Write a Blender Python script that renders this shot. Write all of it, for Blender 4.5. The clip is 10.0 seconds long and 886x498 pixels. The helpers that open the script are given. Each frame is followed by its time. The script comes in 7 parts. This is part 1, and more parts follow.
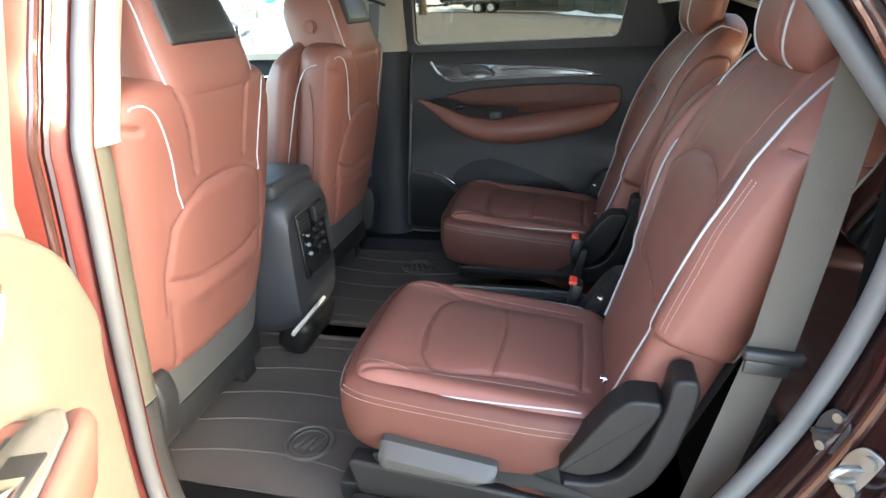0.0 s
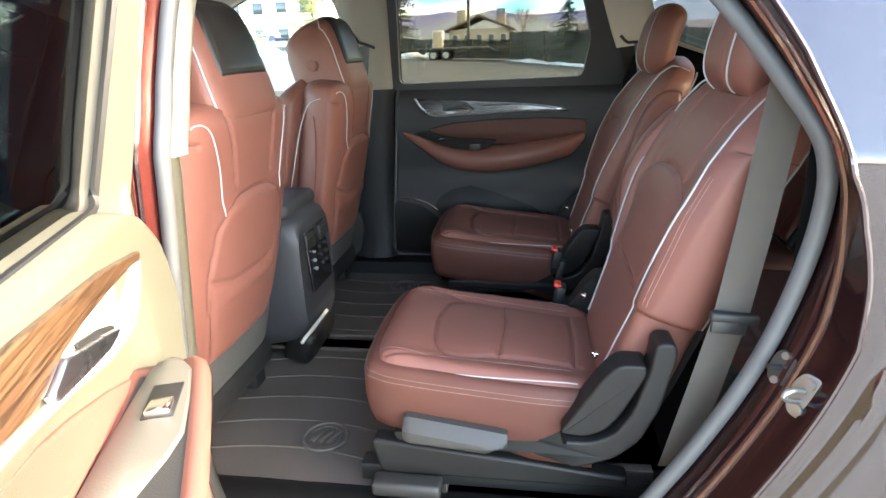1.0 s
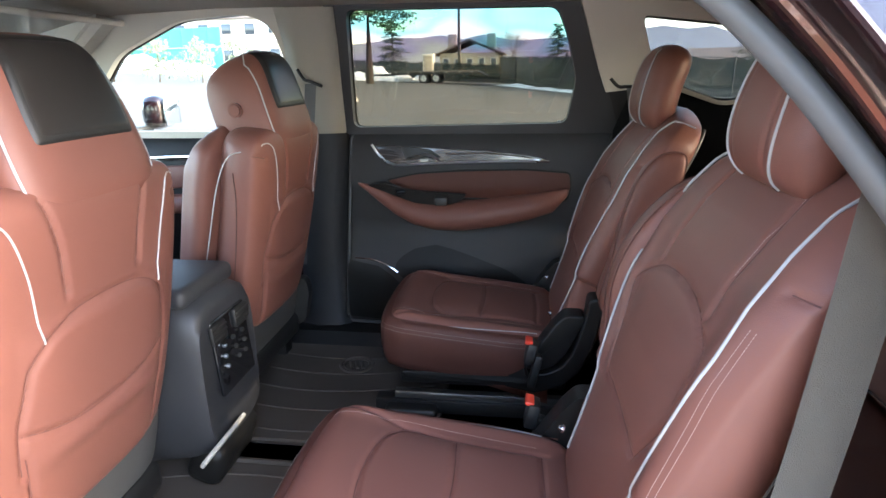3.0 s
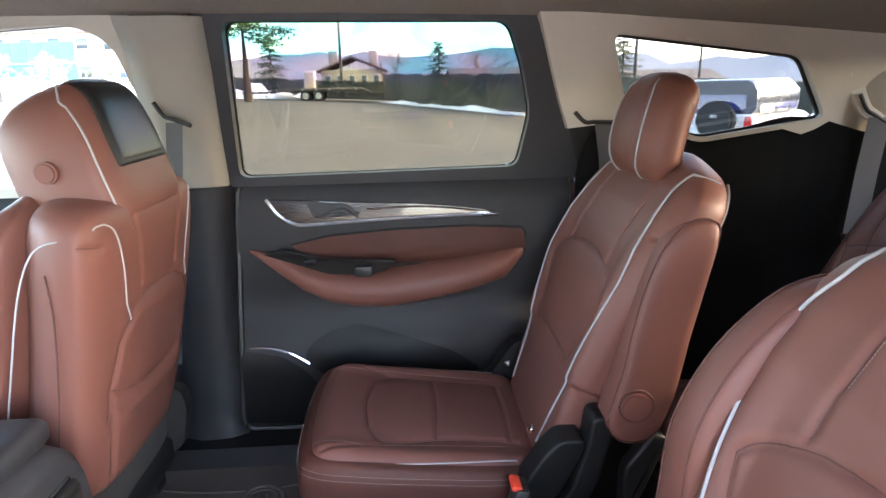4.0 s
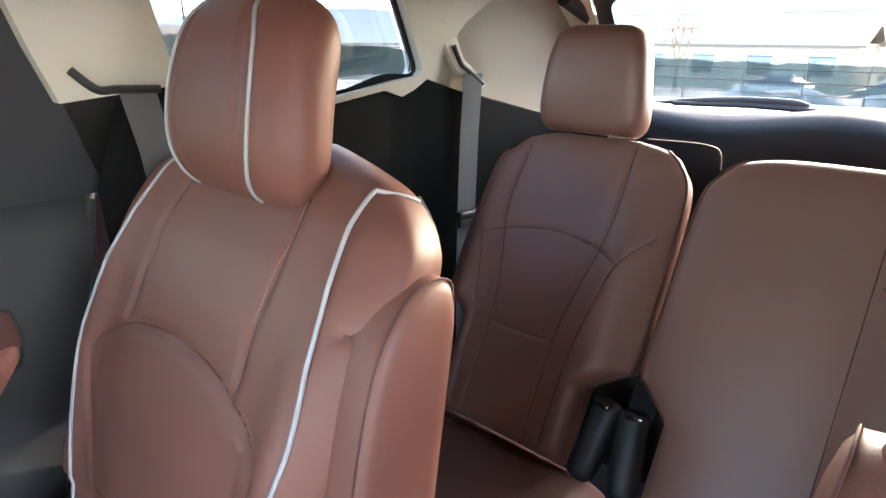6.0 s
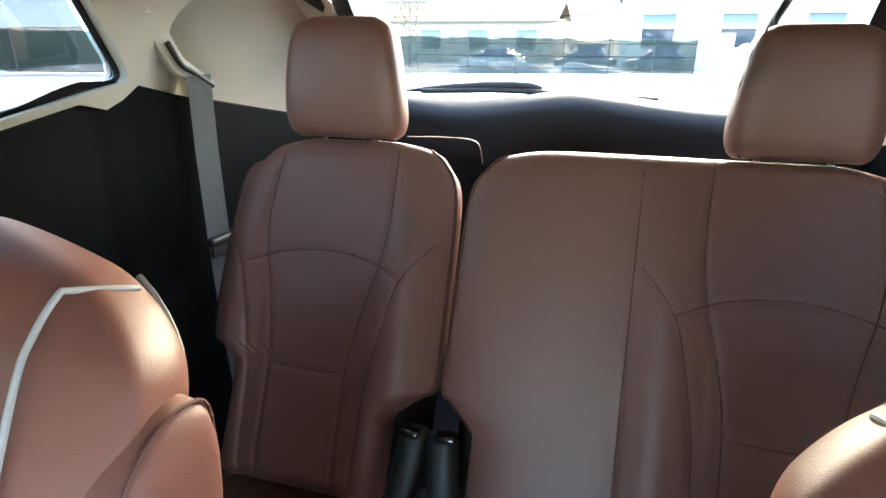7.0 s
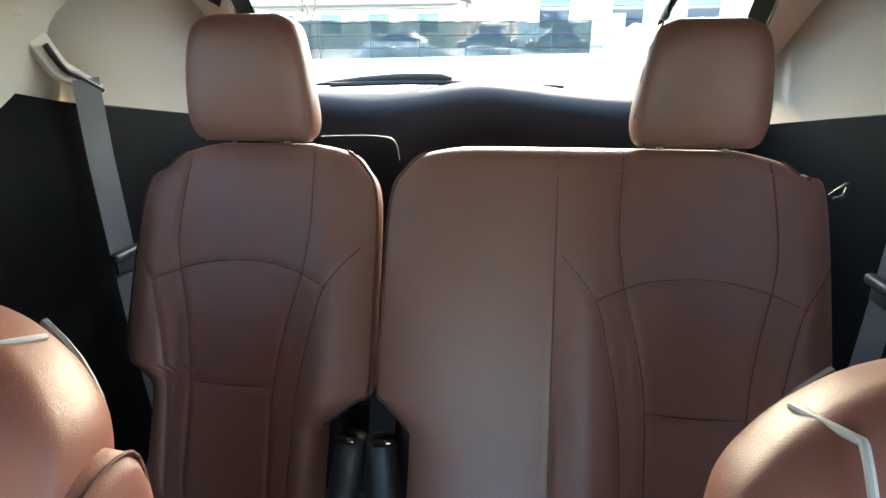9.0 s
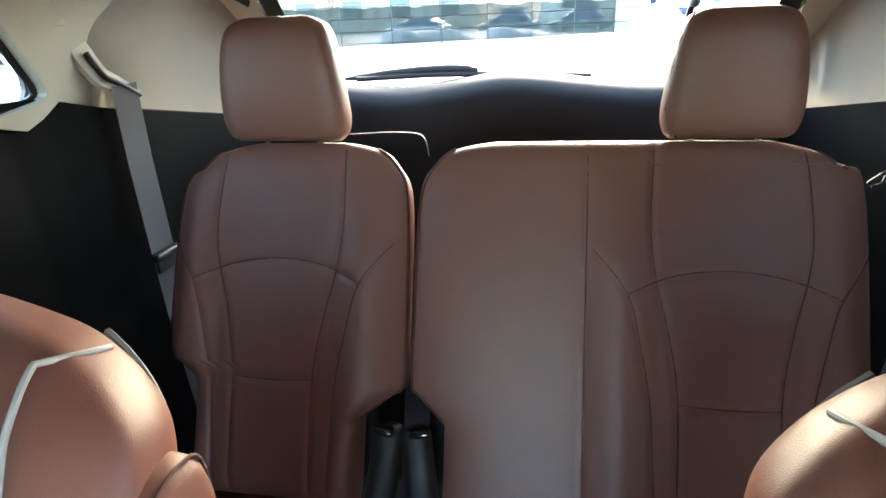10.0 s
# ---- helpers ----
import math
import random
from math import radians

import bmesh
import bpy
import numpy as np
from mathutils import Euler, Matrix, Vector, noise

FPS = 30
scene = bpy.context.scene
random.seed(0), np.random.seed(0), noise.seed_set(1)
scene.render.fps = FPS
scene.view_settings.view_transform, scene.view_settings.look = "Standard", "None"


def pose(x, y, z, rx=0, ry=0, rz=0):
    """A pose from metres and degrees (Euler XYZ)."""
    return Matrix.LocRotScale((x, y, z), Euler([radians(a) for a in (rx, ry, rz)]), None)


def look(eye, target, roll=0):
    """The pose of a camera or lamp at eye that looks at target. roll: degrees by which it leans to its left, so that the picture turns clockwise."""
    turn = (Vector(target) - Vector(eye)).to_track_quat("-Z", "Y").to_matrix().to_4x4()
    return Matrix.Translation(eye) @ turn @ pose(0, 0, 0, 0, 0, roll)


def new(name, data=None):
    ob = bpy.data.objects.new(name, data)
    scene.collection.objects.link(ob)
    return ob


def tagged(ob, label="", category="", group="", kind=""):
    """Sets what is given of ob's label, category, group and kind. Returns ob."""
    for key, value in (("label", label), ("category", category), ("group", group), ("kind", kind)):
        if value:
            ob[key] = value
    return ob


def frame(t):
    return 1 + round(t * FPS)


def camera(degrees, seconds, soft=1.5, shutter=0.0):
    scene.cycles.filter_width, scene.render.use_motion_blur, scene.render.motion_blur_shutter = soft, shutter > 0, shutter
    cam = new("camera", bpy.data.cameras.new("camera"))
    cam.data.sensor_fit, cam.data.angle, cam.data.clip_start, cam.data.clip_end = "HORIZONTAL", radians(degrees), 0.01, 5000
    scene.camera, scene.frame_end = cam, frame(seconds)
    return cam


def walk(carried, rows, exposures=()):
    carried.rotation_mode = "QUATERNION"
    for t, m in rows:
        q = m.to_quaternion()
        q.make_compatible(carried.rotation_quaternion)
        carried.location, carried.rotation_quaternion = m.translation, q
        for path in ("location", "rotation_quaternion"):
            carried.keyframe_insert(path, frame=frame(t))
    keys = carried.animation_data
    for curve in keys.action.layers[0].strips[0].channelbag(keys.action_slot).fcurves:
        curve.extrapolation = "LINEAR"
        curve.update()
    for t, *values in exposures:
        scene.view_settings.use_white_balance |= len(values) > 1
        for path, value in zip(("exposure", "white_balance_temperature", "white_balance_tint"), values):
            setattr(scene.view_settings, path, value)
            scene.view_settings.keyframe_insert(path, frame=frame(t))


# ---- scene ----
cam = camera(74.5, 10.0)
PATH = [
    (0, (0.163, -1.531, 1.462), (-0.274, 0.259, 0.683), -2.7),
    (0.5, (0.112, -1.681, 1.463), (-0.212, 0.167, 0.77), -1.8),
    (1, (0.092, -1.747, 1.449), (-0.211, 0.12, 0.799), -2.2),
    (1.5, (0.084, -1.752, 1.447), (-0.216, 0.124, 0.821), -2.1),
    (2, (0.101, -1.704, 1.459), (-0.208, 0.175, 0.849), -1.5),
    (2.5, (0.153, -1.52, 1.484), (-0.155, 0.358, 0.869), -0.9),
    (2.7, (0.163, -1.436, 1.496), (-0.133, 0.448, 0.886), -0.9),
    (3.8, (-0.002, -0.962, 1.526), (-0.024, 0.968, 1.003), -1.3),
    (4, (-0.015, -0.827, 1.545), (0.088, 1.096, 1.004), -1.2),
    (4.5, (0.009, -0.631, 1.52), (0.451, 1.242, 0.976), -0.2),
    (5, (0.027, -0.433, 1.477), (0.786, 1.327, 0.906), 0.6),
    (5.5, (0.083, -0.271, 1.484), (1.185, 1.283, 0.872), 0.3),
    (6, (0.144, -0.174, 1.512), (1.565, 1.059, 0.836), 0.5),
    (6.2, (0.167, -0.161, 1.502), (1.684, 0.951, 0.824), -0.0),
    (7.3, (0.277, -0.09, 1.554), (2.078, 0.308, 0.779), -0.3),
    (7.5, (0.27, -0.09, 1.561), (2.07, 0.261, 0.763), -0.5),
    (8, (0.278, -0.099, 1.555), (2.085, 0.222, 0.76), -0.9),
    (8.5, (0.278, -0.103, 1.559), (2.09, 0.19, 0.764), -0.9),
    (9, (0.273, -0.085, 1.556), (2.093, 0.181, 0.772), -1.0),
    (9.5, (0.277, -0.09, 1.561), (2.09, 0.207, 0.772), -1.8),
    (10, (0.266, -0.076, 1.577), (2.053, 0.273, 0.75), -3.1),
]
walk(cam, [(t, look(eye, target, roll)) for t, eye, target, roll in PATH],
     [(0.0, 4.95, 7300, 7), (1.0, 4.80, 7300, 6), (2.0, 4.68, 7150, 7), (2.5, 4.66, 7000, 9), (4.0, 5.4, 7300, 17), (5.5, 6.0, 7100, 15), (7.3, 5.9, 6800, 2), (10.0, 5.9, 6800, 2)])

# ---- light ----
world = bpy.data.worlds.new("sky")
scene.world = world
world.use_nodes = True
wn = world.node_tree.nodes
sky = wn.new("ShaderNodeTexSky")
sky.sky_type, sky.sun_disc = "NISHITA", False
SUN_UP, SUN_TURN = 24.0, 3.0          # degrees above the horizon; from the car's tail towards its open side
sky.sun_elevation = radians(SUN_UP)
sky.sun_rotation = radians(90 + SUN_TURN)
sky.air_density, sky.dust_density = 0.8, 1.5
wn["Background"].inputs["Strength"].default_value = 0.15
world.node_tree.links.new(sky.outputs["Color"], wn["Background"].inputs["Color"])
sun = new("sun", bpy.data.lights.new("sun", "SUN"))
sun.data.energy, sun.data.angle, sun.data.color = 0.30, radians(0.6), (1.0, 0.95, 0.87)
sun_way = Vector((math.cos(radians(SUN_UP)) * math.cos(radians(SUN_TURN)),
                  -math.cos(radians(SUN_UP)) * math.sin(radians(SUN_TURN)), math.sin(radians(SUN_UP))))
sun.matrix_world = look(sun_way * 40, (0, 0, 0))

# ---- materials ----


def material(name, colour, rough=0.5, metal=0.0, vary=0.12, scale=8.0, grain=0.0, grain_scale=300.0, coat=0.0,
             spec=0.5, stain=0.0, stain_scale=2.0, rough_vary=0.08, voronoi=False, sheen=0.0):
    """Principled surface with colour drift at two scales, uneven gloss and fine relief."""
    m = bpy.data.materials.new(name)
    m.use_nodes = True
    n, l = m.node_tree.nodes, m.node_tree.links
    b = n["Principled BSDF"]
    co = n.new("ShaderNodeTexCoord")
    n1 = n.new("ShaderNodeTexNoise")
    n1.inputs["Scale"].default_value, n1.inputs["Detail"].default_value = scale, 5.0
    l.new(co.outputs["Object"], n1.inputs["Vector"])
    mix = n.new("ShaderNodeMixRGB")
    mix.inputs["Color1"].default_value = (*[c * (1 - vary) for c in colour], 1)
    mix.inputs["Color2"].default_value = (*[min(1, c * (1 + vary)) for c in colour], 1)
    l.new(n1.outputs["Fac"], mix.inputs["Fac"])
    out = mix.outputs["Color"]
    if stain:
        n2 = n.new("ShaderNodeTexNoise")
        n2.inputs["Scale"].default_value, n2.inputs["Detail"].default_value = stain_scale, 7.0
        l.new(co.outputs["Object"], n2.inputs["Vector"])
        ramp = n.new("ShaderNodeMapRange")
        ramp.inputs["From Min"].default_value, ramp.inputs["From Max"].default_value = 0.48, 0.68
        ramp.inputs["To Max"].default_value = stain
        l.new(n2.outputs["Fac"], ramp.inputs["Value"])
        mix2 = n.new("ShaderNodeMixRGB")
        mix2.inputs["Color2"].default_value = (*[c * 0.45 for c in colour], 1)
        l.new(ramp.outputs["Result"], mix2.inputs["Fac"])
        l.new(out, mix2.inputs["Color1"])
        out = mix2.outputs["Color"]
    l.new(out, b.inputs["Base Color"])
    rr = n.new("ShaderNodeMapRange")
    rr.inputs["To Min"].default_value, rr.inputs["To Max"].default_value = max(0.02, rough - rough_vary), min(1, rough + rough_vary)
    l.new(n1.outputs["Fac"], rr.inputs["Value"])
    l.new(rr.outputs["Result"], b.inputs["Roughness"])
    b.inputs["Metallic"].default_value = metal
    b.inputs["Specular IOR Level"].default_value = spec
    b.inputs["Coat Weight"].default_value = coat
    b.inputs["Coat Roughness"].default_value = 0.03
    if sheen:
        b.inputs["Sheen Weight"].default_value = sheen
    if grain:
        if voronoi:
            g = n.new("ShaderNodeTexVoronoi")
            g.inputs["Scale"].default_value = grain_scale
            src = g.outputs["Distance"]
        else:
            g = n.new("ShaderNodeTexNoise")
            g.inputs["Scale"].default_value, g.inputs["Detail"].default_value = grain_scale, 3.0
            src = g.outputs["Fac"]
        l.new(co.outputs["Object"], g.inputs["Vector"])
        bump = n.new("ShaderNodeBump")
        bump.inputs["Strength"].default_value, bump.inputs["Distance"].default_value = grain, 0.002
        l.new(src, bump.inputs["Height"])
        l.new(bump.outputs["Normal"], b.inputs["Normal"])
    return m


def wood_material(name, dark, light, scale=1.0, rough=0.3, coat=0.5, turn=0.0):
    m = material(name, light, rough, coat=coat)
    n, l = m.node_tree.nodes, m.node_tree.links
    co = n.new("ShaderNodeTexCoord")
    mp = n.new("ShaderNodeMapping")
    mp.inputs["Scale"].default_value = (9 * scale, 160 * scale, 260 * scale)
    rt = n.new("ShaderNodeMapping")
    rt.inputs["Rotation"].default_value = (0, radians(-4), radians(turn))
    l.new(co.outputs["Object"], rt.inputs["Vector"])
    l.new(rt.outputs["Vector"], mp.inputs["Vector"])
    w = n.new("ShaderNodeTexNoise")
    w.inputs["Scale"].default_value, w.inputs["Detail"].default_value, w.inputs["Distortion"].default_value = 1.0, 6.0, 1.2
    l.new(mp.outputs["Vector"], w.inputs["Vector"])
    r = n.new("ShaderNodeValToRGB")
    r.color_ramp.elements[0].position, r.color_ramp.elements[0].color = 0.35, (*dark, 1)
    r.color_ramp.elements[1].position, r.color_ramp.elements[1].color = 0.62, (*light, 1)
    l.new(w.outputs["Fac"], r.inputs["Fac"])
    l.new(r.outputs["Color"], n["Principled BSDF"].inputs["Base Color"])
    return m


def glass_material(name, tint, gloss=0.04, drift=None):
    """A thin pane: it lets light through with a tint and mirrors a little. drift: more tints that paint in the pane's
    stress sheen and dim the sky towards its top.
    """
    m = bpy.data.materials.new(name)
    m.use_nodes = True
    n, l = m.node_tree.nodes, m.node_tree.links
    n.remove(n["Principled BSDF"])
    tr, gl, mx = n.new("ShaderNodeBsdfTransparent"), n.new("ShaderNodeBsdfGlossy"), n.new("ShaderNodeMixShader")
    tr.inputs["Color"].default_value = (*tint, 1)
    gl.inputs["Roughness"].default_value = 0.01
    fr = n.new("ShaderNodeLayerWeight")
    pw, ml = n.new("ShaderNodeMath"), n.new("ShaderNodeMath")
    pw.operation, pw.inputs[1].default_value = "POWER", 4.0
    ml.operation, ml.inputs[1].default_value, ml.inputs[2].default_value = "MULTIPLY_ADD", 0.5, gloss
    l.new(fr.outputs["Facing"], pw.inputs[0])
    l.new(pw.outputs["Value"], ml.inputs[0])
    l.new(ml.outputs["Value"], mx.inputs["Fac"])
    l.new(tr.outputs["BSDF"], mx.inputs[1])
    l.new(gl.outputs["BSDF"], mx.inputs[2])
    l.new(mx.outputs["Shader"], n["Material Output"].inputs["Surface"])
    if drift:
        co = n.new("ShaderNodeTexCoord")
        no = n.new("ShaderNodeTexNoise")
        no.inputs["Scale"].default_value, no.inputs["Detail"].default_value = 3.5, 1.0
        l.new(co.outputs["Generated"], no.inputs["Vector"])
        sp = n.new("ShaderNodeSeparateXYZ")
        l.new(co.outputs["Generated"], sp.inputs["Vector"])
        ad = n.new("ShaderNodeMath")
        ad.operation = "ADD"
        l.new(sp.outputs["Z"], ad.inputs[0])
        l.new(no.outputs["Fac"], ad.inputs[1])
        sc = n.new("ShaderNodeMath")
        sc.operation, sc.inputs[1].default_value = "MULTIPLY", 0.62
        l.new(ad.outputs["Value"], sc.inputs[0])
        r = n.new("ShaderNodeValToRGB")
        r.color_ramp.elements[0].position, r.color_ramp.elements[0].color = 0.30, (*tint, 1)
        r.color_ramp.elements[1].position, r.color_ramp.elements[1].color = 0.95, (*drift[-1], 1)
        for k, col in enumerate(drift[:-1]):
            r.color_ramp.elements.new(0.50 + 0.11 * k).color = (*col, 1)
        l.new(sc.outputs["Value"], r.inputs["Fac"])
        l.new(r.outputs["Color"], tr.inputs["Color"])
    return m


LEATHER = material("brown leather", (0.165, 0.064, 0.047), 0.48, spec=0.32, vary=0.10, scale=5, grain=0.13, grain_scale=950, voronoi=True, stain=0.12, stain_scale=3)
LEATHER_3 = material("brown vinyl", (0.215, 0.102, 0.078), 0.42, spec=0.5, vary=0.10, scale=5, grain=0.13, grain_scale=950, voronoi=True, stain=0.12, stain_scale=3)
PIPING = material("white piping", (0.34, 0.33, 0.325), 0.5, vary=0.05, scale=40)
STITCH = material("pale thread", (0.50, 0.36, 0.30), 0.7, vary=0.1, scale=60)
BINDING = material("grey edge binding", (0.20, 0.20, 0.19), 0.6, vary=0.06, scale=40)
SEAM = material("seam thread", (0.09, 0.03, 0.022), 0.7, vary=0.1, scale=60)
BLACK = material("black grained plastic", (0.0135, 0.0128, 0.0118), 0.5, vary=0.15, scale=12, grain=0.25, grain_scale=700, stain=0.2, stain_scale=4)
SEATBLACK = material("black seat plastic", (0.0095, 0.009, 0.0085), 0.42, spec=0.28, vary=0.15, scale=12, grain=0.25, grain_scale=700)
SIDETRIM = material("black side trim plastic", (0.008, 0.0083, 0.0086), 0.7, spec=0.12, vary=0.15, scale=12, grain=0.25, grain_scale=700)
CHARCOAL = material("charcoal soft plastic", (0.027, 0.027, 0.029), 0.52, vary=0.12, scale=9, grain=0.3, grain_scale=600, stain=0.15, stain_scale=3)
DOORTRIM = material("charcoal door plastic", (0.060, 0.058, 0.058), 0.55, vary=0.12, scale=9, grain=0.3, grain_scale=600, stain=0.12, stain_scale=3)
GREY = material("mid grey plastic", (0.026, 0.0245, 0.022), 0.5, vary=0.08, scale=9, grain=0.25, grain_scale=600)
APRON = material("warm grey moulded plastic", (0.066, 0.063, 0.057), 0.55, vary=0.08, scale=9, grain=0.25, grain_scale=600)
DARKGREY = material("dark grey plastic", (0.020, 0.0192, 0.0175), 0.45, vary=0.1, scale=9, grain=0.25, grain_scale=600)
GLOSSBLACK = material("black glass screen", (0.010, 0.010, 0.011), 0.08, vary=0.1, scale=3, coat=0.4)
SCREENFACE = material("dark satin screen", (0.022, 0.019, 0.017), 0.32, vary=0.1, scale=3, spec=0.35)
CREAM = material("cream pillar plastic", (0.50, 0.46, 0.385), 0.55, vary=0.05, scale=6, grain=0.15, grain_scale=500)
HEADLINER = material("beige headliner fabric", (0.50, 0.45, 0.38), 0.9, vary=0.06, scale=30, grain=0.4, grain_scale=900, stain=0.05)
# dark trim of the open side: sunlight and glare are mixed into both colours
BEIGE_SUNLIT = material("charcoal plastic lightened to a sunlit beige", (0.17, 0.16, 0.118), 0.5, vary=0.05, scale=6, grain=0.25, grain_scale=500)
TAUPE_SUNLIT = material("switch panel, sunlight painted in as taupe", (0.11, 0.10, 0.08), 0.35, vary=0.06, scale=9, grain=0.1, grain_scale=500)
CHROME = material("chrome", (0.82, 0.82, 0.83), 0.12, 1.0, vary=0.03, rough_vary=0.05)
SATIN = material("satin silver", (0.62, 0.63, 0.65), 0.28, 1.0, vary=0.04)
BOWMETAL = material("pale satin metal", (0.47, 0.47, 0.48), 0.5, 0.6, vary=0.05, scale=6)
STEEL = material("zinc plated steel", (0.30, 0.30, 0.29), 0.42, 1.0, vary=0.12, scale=30)
RED = material("red buckle plastic", (0.75, 0.06, 0.03), 0.4, vary=0.05)
BELT = material("grey seat belt webbing", (0.15, 0.15, 0.15), 0.75, vary=0.08, scale=40, grain=0.5, grain_scale=800)
BELT_DARK = material("taupe webbing", (0.16, 0.14, 0.115), 0.75, vary=0.08, scale=40, grain=0.5, grain_scale=800)
RUBBER = material("black rubber mat", (0.080, 0.065, 0.053), 0.7, spec=0.3, vary=0.2, scale=10, grain=0.3, grain_scale=300, stain=0.3, stain_scale=5)
CARPET = material("black carpet", (0.02, 0.02, 0.022), 0.95, vary=0.25, scale=60, grain=0.8, grain_scale=500)
SEAL = material("grey rubber door seal", (0.082, 0.080, 0.077), 0.5, vary=0.12, scale=14, stain=0.15, stain_scale=6)
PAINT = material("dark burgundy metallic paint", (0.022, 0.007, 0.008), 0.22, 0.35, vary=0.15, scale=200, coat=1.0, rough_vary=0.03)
PAINT_PANEL = material("burgundy body panel paint", (0.022, 0.007, 0.008), 0.22, 0.35, vary=0.15, scale=200, coat=1.0, rough_vary=0.03)
PAINT_PANEL.node_tree.nodes["Principled BSDF"].inputs["Coat IOR"].default_value = 2.0
# copper stands for the sun's glint on the burgundy ridge
PAINT_GLINT = material("burgundy paint with a copper glint in its colour", (0.10, 0.045, 0.035), 0.18, 0.6, vary=0.15, scale=200, coat=1.0, rough_vary=0.03)
# same body paint, made redder and brighter: sunlight is in the colour
PAINT_SUNLIT = material("burgundy paint with sunlight in its colour", (0.18, 0.036, 0.027), 0.25, 0.25, vary=0.1, scale=200, coat=0.8, rough_vary=0.03)
WOOD = wood_material("open pore wood trim", (0.016, 0.009, 0.005), (0.095, 0.050, 0.025), turn=68)
DARKWOOD = wood_material("dark gloss wood trim", (0.014, 0.009, 0.008), (0.034, 0.021, 0.017), rough=0.22)
# the later tints paint a rainbow sheen and dim the sky behind
TINT = glass_material("privacy glass", (0.42, 0.405, 0.345), drift=((0.42, 0.40, 0.335), (0.38, 0.37, 0.31), (0.33, 0.30, 0.325), (0.20, 0.32, 0.34), (0.28, 0.35, 0.25)))
TINT_DARK = glass_material("dark privacy glass", (0.17, 0.17, 0.165))
TINT_REAR = glass_material("rear privacy glass", (0.41, 0.415, 0.405))
CLEAR = glass_material("clear glass", (0.86, 0.89, 0.87))
ASPHALT = material("worn asphalt", (0.085, 0.08, 0.072), 0.85, vary=0.2, scale=1.5, grain=0.6, grain_scale=60, stain=0.25, stain_scale=0.25)
CONCRETE = material("pale concrete with glare in its tone", (0.38, 0.365, 0.33), 0.8, vary=0.15, scale=0.8, stain=0.25, stain_scale=0.15)
SNOW = material("old snow", (0.84, 0.86, 0.90), 0.75, vary=0.08, scale=1.5, grain=0.8, grain_scale=6, stain=0.1)

# ---- building helpers ----


OFFSET = {}


def thing(name, at, label, category, group="", kind=""):
    ob = new(name)
    ob.location = at
    ob.empty_display_size = 0.05
    OFFSET[ob] = Vector(at)
    return tagged(ob, label, category, group, kind)


def finish(me, mat, sharp=35):
    me.materials.append(mat)
    me.polygons.foreach_set("use_smooth", [True] * len(me.polygons))
    me.set_sharp_from_angle(angle=radians(sharp))
    me.update()


def link(name, me, parent, label=""):
    ob = new(name, me)
    if parent is not None:
        ob.parent = parent
        OFFSET[ob] = OFFSET[parent]
    else:
        OFFSET[ob] = Vector((0, 0, 0))
    if label:
        ob["label"] = label
    return ob


def part(name, bm, mat, parent, label="", sharp=35):
    """One mesh object, given in the world's coordinates, under a thing or a part."""
    if parent is not None:
        bmesh.ops.translate(bm, verts=bm.verts, vec=-OFFSET[parent])
    bmesh.ops.recalc_face_normals(bm, faces=bm.faces)
    me = bpy.data.meshes.new(name)
    bm.to_mesh(me)
    bm.free()
    finish(me, mat, sharp)
    return link(name, me, parent, label)


def structure(name, bm, mat, label, category, sharp=35):
    ob = part(name, bm, mat, None, label, sharp)
    return tagged(ob, label, category, "", "structure")


def raw(name, verts, faces, mat, parent, label="", sharp=50):
    off = np.array(OFFSET[parent]) if parent is not None else np.zeros(3)
    me = bpy.data.meshes.new(name)
    me.from_pydata((np.asarray(verts) - off).tolist(), [], faces)
    finish(me, mat, sharp)
    return link(name, me, parent, label)


def box(bm, centre, size, bevel=0.004, turn=(0, 0, 0), seg=2):
    """Adds a box with rounded edges."""
    m = pose(*centre, *turn) @ Matrix.Diagonal((*size, 1))
    made = bmesh.ops.create_cube(bm, size=1.0, matrix=m)
    if bevel:
        edges = list({e for v in made["verts"] for e in v.link_edges})
        bmesh.ops.bevel(bm, geom=edges, offset=min(bevel, min(size) * 0.45), segments=seg, affect="EDGES", profile=0.5)
    return bm


def boxes(*rows):
    bm = bmesh.new()
    for r in rows:
        box(bm, *r)
    return bm


def disc(bm, centre, axis, radius, depth, seg=24, bevel=0.0, radius2=None):
    """Adds a round, capped piece along axis."""
    q = Vector(axis).to_track_quat("Z", "Y").to_matrix().to_4x4()
    made = bmesh.ops.create_cone(bm, cap_ends=True, segments=seg, radius1=radius, radius2=radius if radius2 is None else radius2,
                                 depth=depth, matrix=Matrix.Translation(centre) @ q)
    if bevel:
        edges = [e for e in {e for v in made["verts"] for e in v.link_edges} if len(e.link_faces) == 2 and e.calc_face_angle(0) > 0.8]
        bmesh.ops.bevel(bm, geom=edges, offset=bevel, segments=2, affect="EDGES")
    return bm


def curve(pts, per=8, closed=False):
    """A smooth line through points (Catmull-Rom)."""
    p = [np.array(a, float) for a in pts]
    n = len(p)
    out = []
    for i in range(n if closed else n - 1):
        if closed:
            a, b, c, d = p[i - 1], p[i], p[(i + 1) % n], p[(i + 2) % n]
        else:
            a, b, c, d = p[max(i - 1, 0)], p[i], p[i + 1], p[min(i + 2, n - 1)]
        for k in range(per):
            t = k / per
            out.append(0.5 * (2 * b + (c - a) * t + (2 * a - 5 * b + 4 * c - d) * t * t + (3 * b - a - 3 * c + d) * t ** 3))
    if not closed:
        out.append(p[-1])
    return np.array(out)


